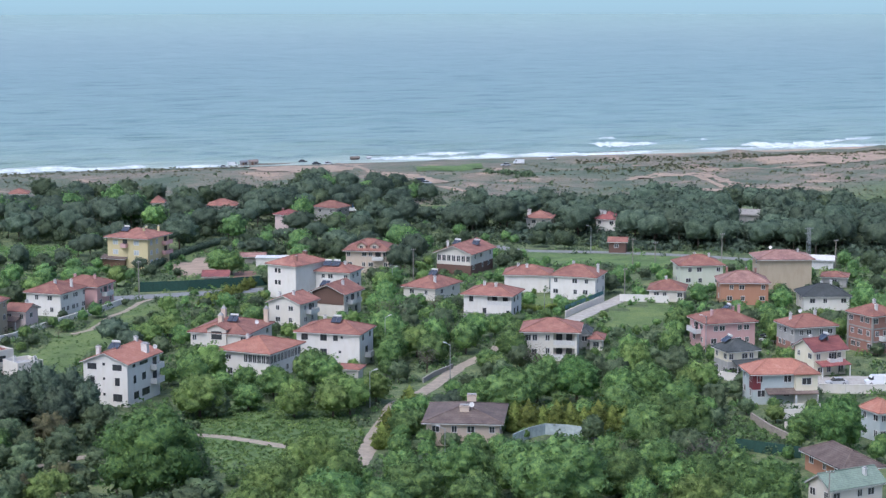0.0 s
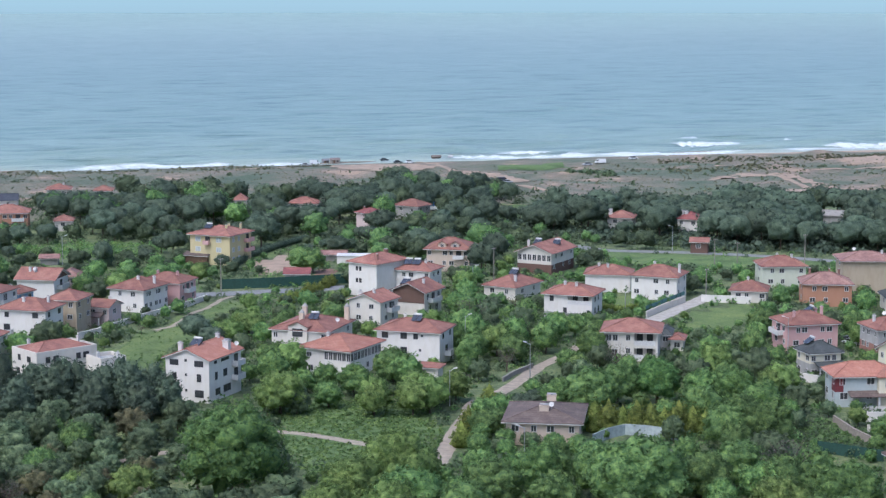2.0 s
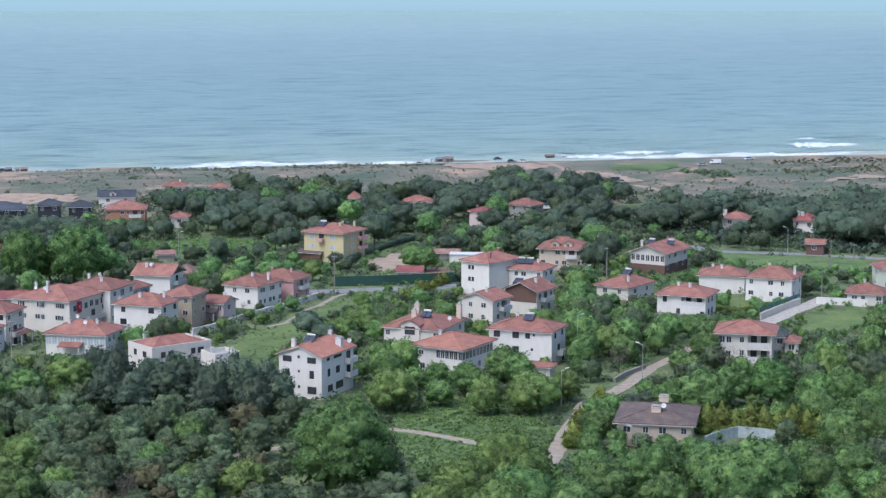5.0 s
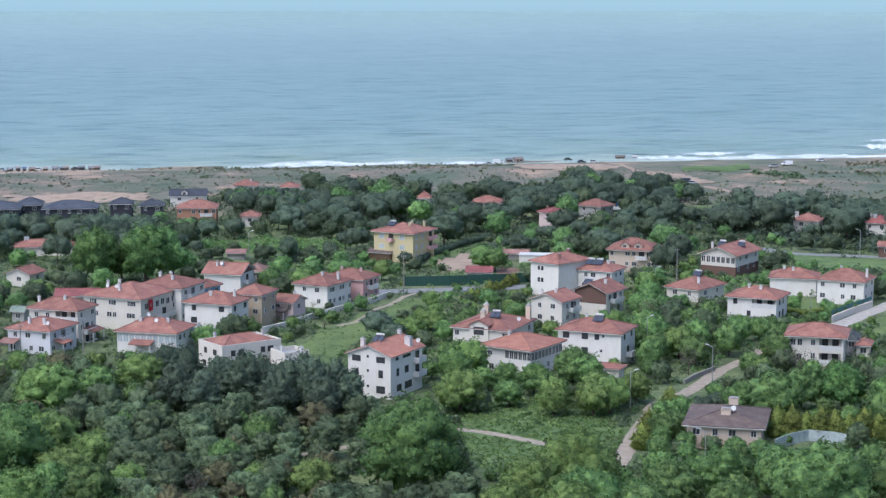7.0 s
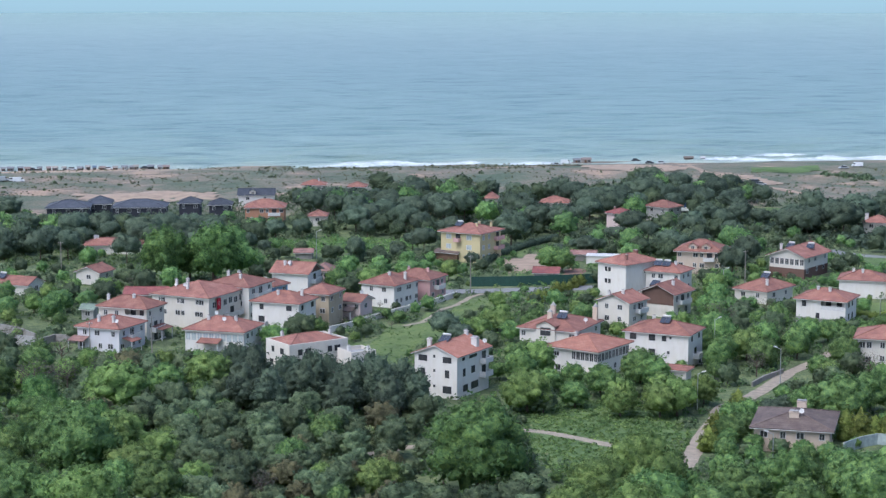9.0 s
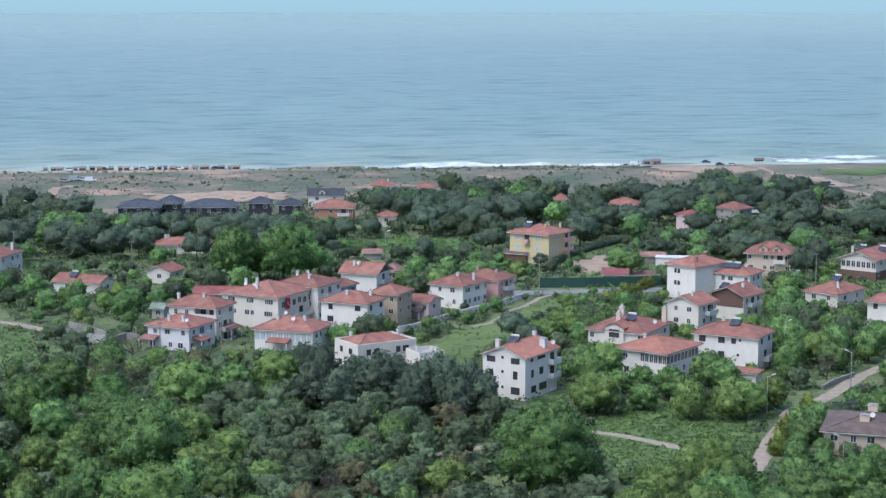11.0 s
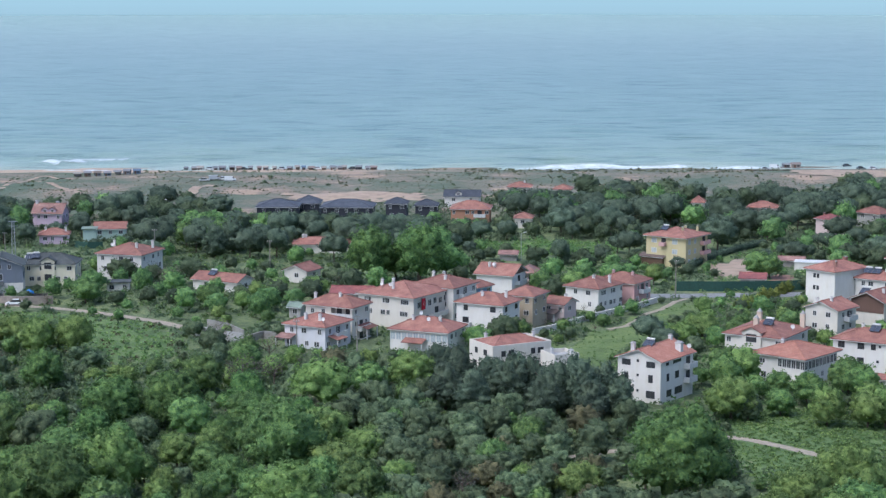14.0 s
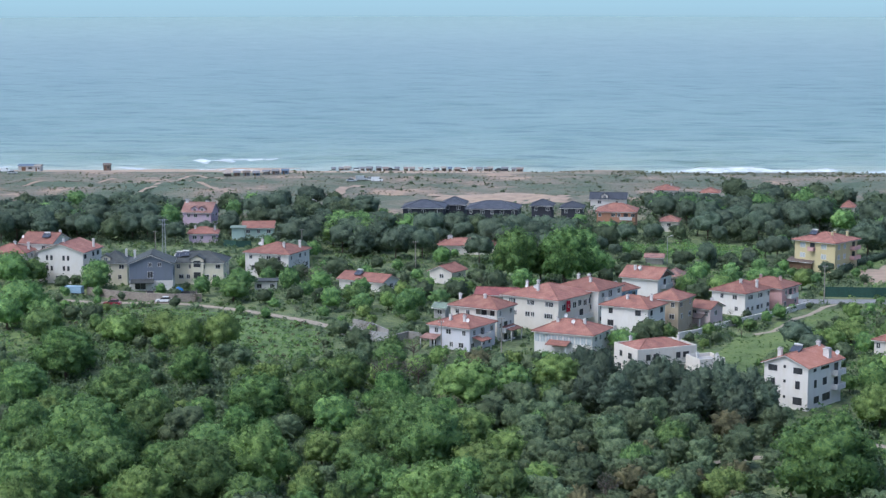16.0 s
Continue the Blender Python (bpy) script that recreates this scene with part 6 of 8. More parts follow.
# single trees that stand out: kind, place, height and width of crown
WIDTH = {"big": 14.2, "bigbright": 13.8, "deep": 13.8, "oak": 9.6, "bright": 8.8, "dull": 6.8, "pine": 10.2, "grey": 6.0}
FULL = {"big": 14.0, "bigbright": 13.0, "deep": 14.5, "oak": 10.5, "bright": 9.5, "dull": 7.0, "pine": 10.5, "grey": 7.5}
for kk, xx, yy, hh, ww in (
    ("deep", -44.6, 280.4, 16.1, 16.9), ("deep", -159.1, 475.2, 15.5, 13.5), ("deep", -146.4, 478.2, 16.0, 15.0),
    ("bigbright", -136.2, 236.6, 10.0, 10.6),
    ("big", -133.5, 247.2, 12.4, 13.8),
    ("bigbright", -129.6, 259.4, 11.2, 11.2),
    ("big", -108.5, 279.1, 12.7, 13.4),
    ("bigbright", -95.0, 246.6, 11.7, 13.0),
    ("deep", -149.1, 299.8, 10.3, 11.5),
    ("deep", -140.0, 305.4, 10.9, 11.5),
    ("deep", -204.1, 324.4, 11.0, 13.7),
    ("big", -176.4, 299.2, 10.3, 12.9),
    ("deep", -176.8, 326.6, 8.7, 8.3),
    ("big", -200.0, 302.6, 8.2, 10.3),
    ("bright", -184.7, 286.4, 6.4, 7.1),
    ("big", -159.6, 258.9, 13.9, 15.4),
    ("big", -180.2, 273.3, 8.8, 8.8),
    ("big", -152.4, 234.3, 11.9, 12.5),
    ("big", -151.8, 252.5, 9.5, 10.5),
    ("oak", -145.1, 330.1, 9.1, 9.1),
    ("bright", -118.3, 324.6, 10.9, 12.9),
    ("bright", -106.9, 344.2, 9.2, 10.2),
    ("bright", -127.1, 279.1, 6.6, 6.5),
    ("bright", -122.5, 282.9, 7.1, 6.5),
    ("bright", -98.1, 275.8, 8.0, 10.0),
    ("bright", -111.0, 303.2, 6.9, 8.2),
    ("grey", -136.6, 332.0, 9.1, 10.2),
    ("bright", -59.3, 278.5, 6.9, 7.6),
    ("bright", -69.4, 281.9, 4.8, 4.3),
    ("bright", -101.7, 302.8, 4.3, 4.8),
    ("oak", -113.5, 338.4, 7.6, 8.0),
    ("bright", -212.8, 361.0, 7.5, 10.9),
    ("bright", -205.2, 365.8, 7.9, 10.9),
    ("bright", -194.2, 356.5, 9.2, 9.0),
    ("bright", -187.8, 360.9, 9.8, 9.0),
    ("bigbright", -151.9, 235.0, 9.2, 9.2),
    ("big", -123.0, 244.1, 8.1, 9.0),
    ("bigbright", -151.7, 225.8, 8.9, 8.9),
    ("oak", -112.9, 260.5, 6.1, 6.8),
    ("bright", -170.1, 334.8, 3.7, 4.5),
    ("bright", -166.9, 338.2, 3.9, 4.5),
    ("bright", -163.7, 336.8, 4.2, 4.5),
    ("bigbright", -19.0, 280.8, 11.9, 12.6),
    ("bigbright", -25.0, 272.6, 9.5, 10.6),
    ("bigbright", -27.7, 259.0, 9.1, 10.1),
    ("bigbright", -18.0, 256.7, 10.3, 11.5),
    ("big", 17.2, 275.8, 12.8, 16.0),
    ("big", 27.5, 283.1, 8.4, 9.3),
    ("deep", 25.3, 351.4, 9.4, 9.4),
    ("oak", 12.3, 341.0, 9.5, 11.2),
    ("deep", 38.9, 342.8, 9.3, 9.3),
    ("oak", 33.5, 348.4, 8.0, 7.3),
    ("oak", 17.9, 350.9, 8.4, 8.4),
    ("bright", 47.1, 356.9, 6.4, 6.4),
    ("bright", 35.1, 322.9, 6.4, 5.8),
    ("bright", 43.2, 324.7, 5.9, 5.4),
    ("oak", 33.9, 291.4, 8.7, 9.6),
    ("big", 37.2, 279.0, 8.3, 9.2),
    ("big", 44.3, 279.3, 8.3, 9.3),
    ("oak", -4.5, 276.4, 8.9, 9.9),
    ("bright", -44.7, 340.3, 8.7, 10.2),
    ("oak", 6.2, 344.0, 6.5, 7.2),
    ("deep", 47.5, 270.0, 10.3, 11.4),
    ("deep", 67.1, 313.7, 10.0, 9.1),
    ("big", 39.7, 278.9, 9.1, 10.1),
    ("bigbright", 37.3, 267.7, 8.7, 9.7),
    ("bright", -27.5, 340.4, 7.8, 7.1),
    ("bright", -20.3, 351.8, 6.6, 7.3),
    ("oak", -42.5, 357.0, 5.5, 5.8),
    ("oak", -38.5, 360.6, 5.9, 5.8),
    ("oak", -25.5, 364.7, 8.4, 7.6),
    ("oak", -36.3, 345.4, 5.6, 6.2),
    ("dull", -41.6, 340.4, 5.5, 6.1),
    ("oak", -32.5, 355.9, 6.7, 7.5),
    ("bright", -17.1, 347.9, 6.1, 6.3),
    ("bright", -12.7, 351.7, 6.5, 6.3),
    ("oak", 8.4, 326.2, 5.2, 5.8),
    ("pine", -0.3, 342.1, 4.0, 4.1),
    ("pine", 2.5, 345.5, 4.2, 4.1),
    ("oak", -7.7, 333.7, 5.2, 4.0),
    ("oak", -7.1, 319.8, 4.0, 4.0),
    ("big", -110.6, 281.3, 12.2, 13.5),
    ("bright", -105.7, 291.0, 9.6, 10.1),
    ("bright", -98.0, 288.0, 7.3, 8.2),
("oak", -3.0, 317.3, 3.6, 4.0),
    ("dull", 1.3, 317.4, 3.0, 3.8),
    ("oak", 5.4, 315.6, 3.3, 4.1),
    ("oak", 9.5, 310.8, 4.2, 4.6),
    ("dull", 12.4, 311.5, 3.3, 3.7),
    ("oak", -7.7, 311.2, 2.8, 3.2),
    ("oak", -5.8, 299.9, 3.6, 4.5),
    ("oak", -0.8, 295.0, 4.9, 6.2),
    ("oak", 4.6, 293.5, 6.3, 7.0),
    ("pine", -105.0, 357.7, 7.3, 6.7),
    ("pine", -71.4, 405.0, 6.9, 8.6),
    ("pine", -67.2, 400.1, 5.3, 6.6),
    ("bright", -64.6, 407.3, 5.9, 7.4),
    ("bright", -61.6, 416.8, 6.2, 8.8),
    ("oak", -52.1, 383.7, 5.5, 6.9),
    ("pine", -91.9, 347.3, 7.7, 6.4),
    ("dull", -102.9, 401.6, 6.9, 8.6),
    ("dull", -150.1, 389.7, 5.6, 6.2),
    ("oak", -106.6, 391.3, 5.8, 7.2),
    ("oak", -61.0, 512.1, 8.0, 8.4),
    ("oak", -110.2, 465.5, 7.1, 7.8),
    ("pine", -87.5, 561.9, 8.1, 10.2),
    ("pine", -79.4, 565.0, 10.2, 12.7),
    ("pine", -46.2, 594.7, 8.8, 9.8),
    ("pine", -117.9, 522.1, 7.8, 5.6),
    ("oak", -238.1, 472.5, 4.8, 5.4),
    ("dull", -223.6, 457.9, 7.3, 9.1),
    ("oak", -215.5, 420.7, 7.0, 8.7),
    ("oak", -183.2, 422.8, 6.4, 7.5),
    ("grey", -206.6, 451.2, 6.2, 8.9),
    ("dull", -215.2, 459.4, 5.4, 6.0),
    ("pine", -240.2, 511.4, 11.4, 15.1),
    ("oak", -234.7, 534.2, 11.1, 13.9),
    ("pine", -312.9, 533.1, 10.3, 12.9),
    ("oak", -280.6, 421.1, 10.2, 11.3),
    ("oak", -258.9, 427.3, 8.6, 8.6),
    ("oak", -230.2, 356.8, 8.5, 9.5),
    ("oak", -247.3, 368.2, 8.3, 9.2)):
    near = "near_" if "near_" + kk in HIGH and math.hypot(xx, yy) < 380 else ""
    hero(near + kk, xx, yy, hh, ww / WIDTH[kk] * FULL[kk] / hh)
hero("oak", -154.2, 481.5, 10.5, 1.1)
hero("oak", -142.5, 489.5, 10.5, 1.1)
hero("oak", -57.5, 511.4, 7.5, 1.1)
hero("fir", -117.9, 524.4, 8.5, 1.0)
for kk, xx, yy, hh in (("pine", -182.1, 510.7, 8.5), ("oak", -190.5, 502.3, 6.0), ("oak", -171.9, 509.4, 6.5), ("oak", -188.3, 438.7, 5.5), ("bright", -176.8, 438.1, 5.5), ("dull", -225.5, 463.6, 6.0), ("dull", -230.8, 463.9, 5.5), ("grey", -218.3, 465.1, 5.5),
                       ("oak", -210.2, 459.1, 5.0), ("pine", -230.2, 528.0, 10.0), ("oak", -222.0, 524.0, 11.0), ("oak", -236.2, 528.7, 9.0), ("dull", -118.8, 428.6, 5.0), ("dull", -104.3, 399.2, 6.0), ("oak", -100.2, 403.3, 5.5), ("oak", -286.9, 430.0, 9.0), ("oak", -278.3, 427.7, 8.0),
                       ("oak", 14.3, 391.2, 7.5), ("grey", 19.1, 379.7, 6.5), ("dull", 15.8, 382.6, 6.0), ("oak", -49.2, 363.9, 8.0), ("bright", -46.5, 369.1, 9.0), ("bright", -26.8, 369.0, 7.0), ("oak", -23.1, 363.8, 7.5), ("bright", -17.1, 342.0, 8.0), ("bright", -27.4, 339.8, 7.0), ("bright", -20.1, 339.8, 7.5)):
    hero(kk, xx, yy, hh, 1.1)
hero("oak", -255.3, 420.4, 8, 1.1)
hero("oak", -249.1, 377.5, 11, 1.2)
hero("oak", -236.2, 366.9, 9, 1.2)
for xx, yy, hh in ((-103.3, 349.6, 9), (-97.7, 344.5, 10), (-91.3, 340.6, 8.5), (-85.4, 336.9, 10.5), (-81.9, 340.4, 9.5), (-76.2, 335.7, 10), (-71.5, 335.6, 10.5), (-67.9, 339.1, 9.5), (-64.7, 336.9, 8), (-87.0, 349.9, 8), (-75.6, 346.4, 9)):
    hero("tallpine", xx, yy, hh + 0.4, 1.0)
for xx, yy, hh in ((-97.0, 333.4, 9.5), (-90.6, 329.9, 9), (-77.1, 329.1, 9.5), (-68.0, 328.1, 9), (-219.1, 510.7, 10), (-217.8, 520.9, 11)):
    hero("tallpine", xx, yy, hh, 1.1)
for xx, yy, hh in ((-6.4, 336.0, 5.0), (-7.4, 309.0, 5.0), (-4.1, 338.8, 5.0)):
    hero("oak", xx, yy, hh, 1.0)
hero("pine", -11.3, 507.7, 9.5, 0.9)
hero("pine", -82.3, 590.1, 9.0, 1.1)
hero("thuja", -6.2, 342.0, 6.5, 1.3)
hero("thuja", -9.6, 326.7, 6.0, 1.2)
hero("thuja", -10.5, 316.6, 5.5, 1.2)
hero("oak", -6.8, 322.6, 6.0, 1.1)
hero("oak", -4.9, 326.7, 5.5, 1.1)
hero("bright", 49.7, 358.5, 7.5, 1.2)
for k in range(9):
    px, py = Vector((12.8, 330.1)).lerp(Vector((32.3, 327.6)), k / 8)
    hero("thuja", px, py, 6.2 + 0.8 * math.sin(k * 2.3), 1.3)

# woods, gardens and scrub
PINES = [("pine", 9), ("dull", 1)]
MIXED = [("oak", 6), ("bright", 1.2), ("dull", 3)]
wood([(-198, 291), (-147, 215), (-78, 238), (-93, 302), (-110, 309), (-131, 318), (-133, 304), (-151, 298), (-170, 303)], 8.2, [("deep", 1.5), ("big", 1.2), ("oak", 5), ("bright", 0.6), ("dull", 1), ("grey", 0.4)], 5.5, 9.5, 2)
wood([(-133, 354), (-100, 235), (-27, 248), (-43, 305), (-61, 331), (-76, 339), (-89, 340), (-110, 365)], 4.3, [("dull", 8), ("rust", 1.2), ("oak", 1.0), ("grey", 0.4)], 4.2, 7.0, 3)
wood([(-163, 376), (-145, 370), (-123, 368), (-112, 373), (-116, 347), (-132, 329), (-146, 337)], 5.5, [("dull", 4), ("bright", 1.5), ("oak", 2), ("grey", 1)], 4.5, 8, 4)
wood([(-51, 364), (-52, 383), (-44, 376), (-30, 374), (-15, 369), (-9, 361), (-13, 325), (-23, 329), (-31, 338), (-45, 340)], 6.0, [("bright", 3), ("oak", 3), ("grey", 1.5)], 3.5, 6.5, 5)
wood([(-23, 519), (-13, 497), (6, 437), (20, 430), (33, 391), (46, 385), (55, 356), (46, 329), (19, 353), (10, 359), (2, 385), (-3, 377), (-9, 364), (-15, 369), (-17, 391), (-12, 417), (-19, 445)], 6.0, [("oak", 6), ("bright", 1.5), ("dull", 3), ("grey", 0.7)], 5, 9, 6)
wood([(-14, 309), (-6, 329), (9, 319), (22, 340), (40, 333), (42, 309), (47, 300), (58, 286), (50, 249), (-19, 249), (-17, 290)], 6.4, [("oak", 7), ("bright", 1.3), ("dull", 1.5), ("grey", 0.6)], 6, 11, 7)
wood([(56, 467), (74, 473), (87, 451), (105, 444), (93, 391), (89, 408), (81, 437), (70, 385), (53, 364), (47, 391)], 6.2, MIXED, 4.5, 8, 8)
wood([(-10, 635), (3, 651), (41, 633), (63, 642), (82, 655), (120, 650), (147, 625), (129, 546), (105, 547), (86, 554), (69, 561), (54, 570), (28, 590), (17, 605), (10, 588), (-1, 618)], 6.8, PINES, 9, 12.5, 9)
wood([(-175, 672), (-147, 699), (-115, 691), (-93, 682), (-47, 680), (-37, 647), (-43, 618), (-59, 616), (-65, 585), (-100, 621), (-112, 606), (-142, 606), (-161, 633)], 7.4, [("pine", 6), ("dull", 2.5), ("oak", 2)], 8.0, 12.0, 10)
wood([(-231, 594), (-178, 607), (-144, 605), (-111, 597), (-95, 570), (-117, 554), (-103, 556), (-111, 512), (-155, 529), (-177, 503), (-206, 527)], 7.5, [("dull", 4), ("oak", 1.2), ("pine", 5)], 6, 10.5, 11)
wood([(-379, 563), (-367, 587), (-325, 586), (-306, 601), (-286, 624), (-252, 617), (-234, 584), (-195, 599), (-180, 587), (-189, 535), (-205, 502), (-238, 519), (-217, 474), (-266, 523), (-286, 516), (-312, 537), (-363, 538)], 7.6, [("pine", 6), ("oak", 1.2), ("dull", 4)], 5.5, 10, 12)
wood([(-347, 514), (-302, 448), (-300, 461), (-254, 442), (-230, 452), (-220, 467), (-185, 453), (-165, 476), (-147, 461), (-158, 447), (-160, 415), (-171, 411), (-195, 419), (-215, 421), (-251, 422), (-281, 416)], 6.8, [("oak", 4), ("dull", 3), ("bright", 1), ("grey", 1)], 4.5, 8.5, 13)
wood([(-244, 360), (-246, 382), (-217, 395), (-177, 390), (-154, 376), (-124, 349), (-113, 313), (-132, 321), (-134, 306), (-152, 300), (-172, 305), (-199, 293)], 6.5, [("oak", 3), ("dull", 4), ("bright", 1.5), ("grey", 0.8)], 2.2, 5.0, 14)
wood([(-148, 511), (-125, 503), (-115, 516), (-106, 518), (-82, 510), (-77, 490), (-99, 486), (-96, 433), (-104, 443), (-117, 473), (-139, 479)], 7.0, [("oak", 4), ("dull", 2), ("bright", 1)], 3.5, 7, 15)
wood([(-138, 585), (-111, 584), (-88, 570), (-82, 532), (-62, 532), (-55, 531), (-57, 582), (-33, 595), (-11, 580), (-7, 530), (-29, 530), (-36, 531), (-57, 531), (-73, 499), (-94, 533), (-118, 501)], 7.4, [("oak", 1.5), ("dull", 4), ("pine", 4)], 5.5, 9.5, 16)
wood([(-73, 461), (-60, 445), (-48, 461), (-30, 445), (-19, 445), (-16, 417), (-27, 391), (-55, 392), (-54, 359), (-72, 392), (-79, 424)], 6.2, [("oak", 5), ("dull", 3), ("bright", 2)], 3.5, 7, 17)
wood([(6, 580), (37, 565), (49, 517), (45, 469), (31, 469), (21, 453), (7, 518)], 8.0, MIXED, 3.5, 6.5, 18)
wood([(52, 528), (124, 525), (109, 460), (86, 460), (67, 477), (49, 486)], 8.0, MIXED, 3.5, 6.5, 19)
wood([(52, 364), (69, 358), (81, 339), (73, 303), (62, 303), (50, 314), (47, 331)], 6.5, MIXED, 3, 5.5, 20)
wood([(-56, 764), (-18, 727), (-5, 696), (-8, 625), (-26, 595), (-42, 626), (-54, 679)], 8.0, [("oak", 1), ("dull", 2.5), ("pine", 5)], 7, 10.5, 21)

wood([(-374, 556), (-362, 572), (-318, 581), (-303, 557), (-290, 523), (-337, 499)], 6.2, [("pine", 7), ("oak", 1), ("dull", 1)], 8, 11, 36)
wood([(-243, 591), (-177, 609), (-171, 587), (-234, 570)], 4.4, [("oak", 3), ("dull", 3)], 3.8, 6, 37, free=True)
LOWKINDS = [("oak", 5), ("dull", 4), ("bright", 2), ("grey", 1.2)]
wood([(-53, 386), (-10, 380), (-3, 391), (16, 445), (69, 445), (78, 391), (63, 314), (21, 315), (-20, 293), (-44, 315)], 4.6, LOWKINDS, 2.6, 5.0, 31, 0.45)
wood([(-126, 534), (-76, 461), (-13, 530), (18, 518), (49, 517), (122, 514), (96, 403), (49, 391), (15, 416), (-21, 380), (-54, 364), (-93, 392)], 5.4, LOWKINDS, 2.4, 4.5, 32, 0.45)
wood([(-309, 457), (-224, 490), (-153, 481), (-136, 428), (-151, 391), (-175, 382), (-204, 394), (-258, 382)], 6.0, LOWKINDS, 2.2, 4.5, 33, 0.45)
wood([(-233, 597), (-113, 612), (-87, 585), (-76, 511), (-102, 486), (-193, 496)], 6.5, [("oak", 2), ("dull", 5), ("grey", 1), ("pine", 1)], 2.5, 5, 34, 0.45)
wood([(-148, 631), (-44, 660), (-4, 625), (50, 528), (47, 495), (-4, 530), (-63, 543), (-126, 534)], 6.5, [("oak", 2), ("dull", 5), ("grey", 1), ("pine", 1)], 2.5, 5, 35, 0.45)

FRONT = [(-198, 291), (-147, 215), (-78, 238), (-93, 302), (-110, 309), (-131, 318), (-133, 304), (-151, 298), (-170, 303)]
wood(FRONT, 4.4, [("oak", 4), ("dull", 3), ("bright", 0.6), ("grey", 0.5)], 3.5, 6.0, 41, free=True)
wood([(-244, 360), (-217, 385), (-177, 384), (-124, 349), (-113, 313), (-132, 321), (-172, 305), (-199, 293)], 4.6, [("oak", 3), ("dull", 3), ("bright", 0.6), ("grey", 0.5)], 2.5, 4.5, 42)
wood([(-60, 300), (-38, 300), (-20, 262), (50, 256), (50, 300), (22, 318), (-12, 300), (-28, 296)], 4.6, [("oak", 4), ("dull", 2), ("bright", 0.8)], 2.8, 5.0, 43)

# the nearest trees stand singly, those farther off are joined kind by kind
PENDING.sort()
TALLY, REST = {}, {}
for d, kind, x, y, h, turn, squash in PENDING:
    TALLY[kind] = TALLY.get(kind, 0) + 1
    if "far_" + kind in HIGH:
        detail = "near_" if d < 335 else "far_" if d > 430 else ""
    else:
        detail = ""
    if TALLY[kind] <= (285 if kind in ("oak", "dull", "pine") else 150):
        grow(detail + kind, x, y, h, turn, squash)
    else:
        REST.setdefault(kind, []).append((x, y, h, turn, squash))


def joined(name, spots, kind, label, category):
    """Far trees of one kind in one mesh."""
    V, F, N, n = [], [], [], 0
    material = None
    for i, (x, y, h, turn, squash) in enumerate(spots):
        ob, full = HIGH["far_" + kind][i % len(HIGH["far_" + kind])]
        s, a = h / full, radians(turn)
        for me in (c.data for c in ob.children):
            if me.materials[0] is BARK:
                continue
            material = me.materials[0]
            co = np.empty(len(me.vertices) * 3)
            me.vertices.foreach_get("co", co)
            co = co.reshape(-1, 3) * (s * squash, s * squash, s)
            co = np.stack([co[:, 0] * math.cos(a) - co[:, 1] * math.sin(a) + x, co[:, 0] * math.sin(a) + co[:, 1] * math.cos(a) + y, co[:, 2] + lie(x, y) - 0.1], 1)
            V.append(co)
            q = SOFT[me.name]
            N.append(np.stack([q[:, 0] * math.cos(a) - q[:, 1] * math.sin(a), q[:, 0] * math.sin(a) + q[:, 1] * math.cos(a), q[:, 2]], 1))
            F += [tuple(k + n for k in p.vertices) for p in me.polygons]
            n += len(co)
    if V:
        tagged(new(name, cloud_mesh(name, np.concatenate(V), F, material, np.concatenate(N))), label, category, "", "stuff")


for kind, spots in REST.items():
    joined("far_trees", spots, kind, {"oak": "green broad-leaved trees between far houses", "dull": "olive-green scrub between far houses", "pine": "dark pine woods before the dunes"}.get(kind, "far trees among houses"), "trees")

# undergrowth: low bushes and rank weeds wherever nothing else stands
def bushes(name, poly, count, low, high, material, label, seed, leaf=0.28, per=34, near=1.0, fields=False):
    rng = np.random.RandomState(seed)
    xs, ys = [p[0] for p in poly], [p[1] for p in poly]
    V, F, N, n, made = [], [], [], 0, 0
    for _ in range(count * 14):
        if made >= count:
            break
        x, y = rng.uniform(min(xs), max(xs)), rng.uniform(min(ys), max(ys))
        if not inside(poly, x, y) or near_road(x, y, near) or (not fields and any(inside(o, x, y) for o in OPEN)) or any(math.hypot(x - q[0], y - q[1]) < (q[2] + q[3]) * 0.33 for q in HOMES):
            continue
        made += 1
        h = rng.uniform(low, high) * (0.6 + 0.8 * (0.5 + 0.5 * noise.noise((x / 15, y / 15, seed))))
        w = h * rng.uniform(0.7, 1.2)
        d = rng.normal(size=(per, 3))
        d[:, 2] = np.abs(d[:, 2])
        d /= np.linalg.norm(d, axis=1)[:, None]
        p = d * rng.uniform(0.7, 1.1, (per, 1)) * (w, w, h) + (x, y, lie(x, y) - 0.1)
        nrm = d + rng.normal(size=d.shape) * 0.5
        a = np.cross(nrm, rng.normal(size=d.shape))
        a /= np.linalg.norm(a, axis=1)[:, None]
        b = np.cross(nrm / np.linalg.norm(nrm, axis=1)[:, None], a)
        s = leaf * (0.5 + 0.5 * w) * rng.uniform(0.6, 1.4, (per, 1))
        V.append(np.stack([p + a * s, p - a * s * 0.6 + b * s * 0.7, p - a * s * 0.6 - b * s * 0.7], 1).reshape(-1, 3))
        F += [(n + 3 * k, n + 3 * k + 1, n + 3 * k + 2) for k in range(per)]
        q = d + nrm * 0.3 + (0, 0, 0.2)
        N.append(np.repeat(q / np.linalg.norm(q, axis=1)[:, None], 3, axis=0))
        n += 3 * per
    if V:
        tagged(new(name, cloud_mesh(name, np.concatenate(V), F, material, np.concatenate(N))), label, "bushes", "", "stuff")


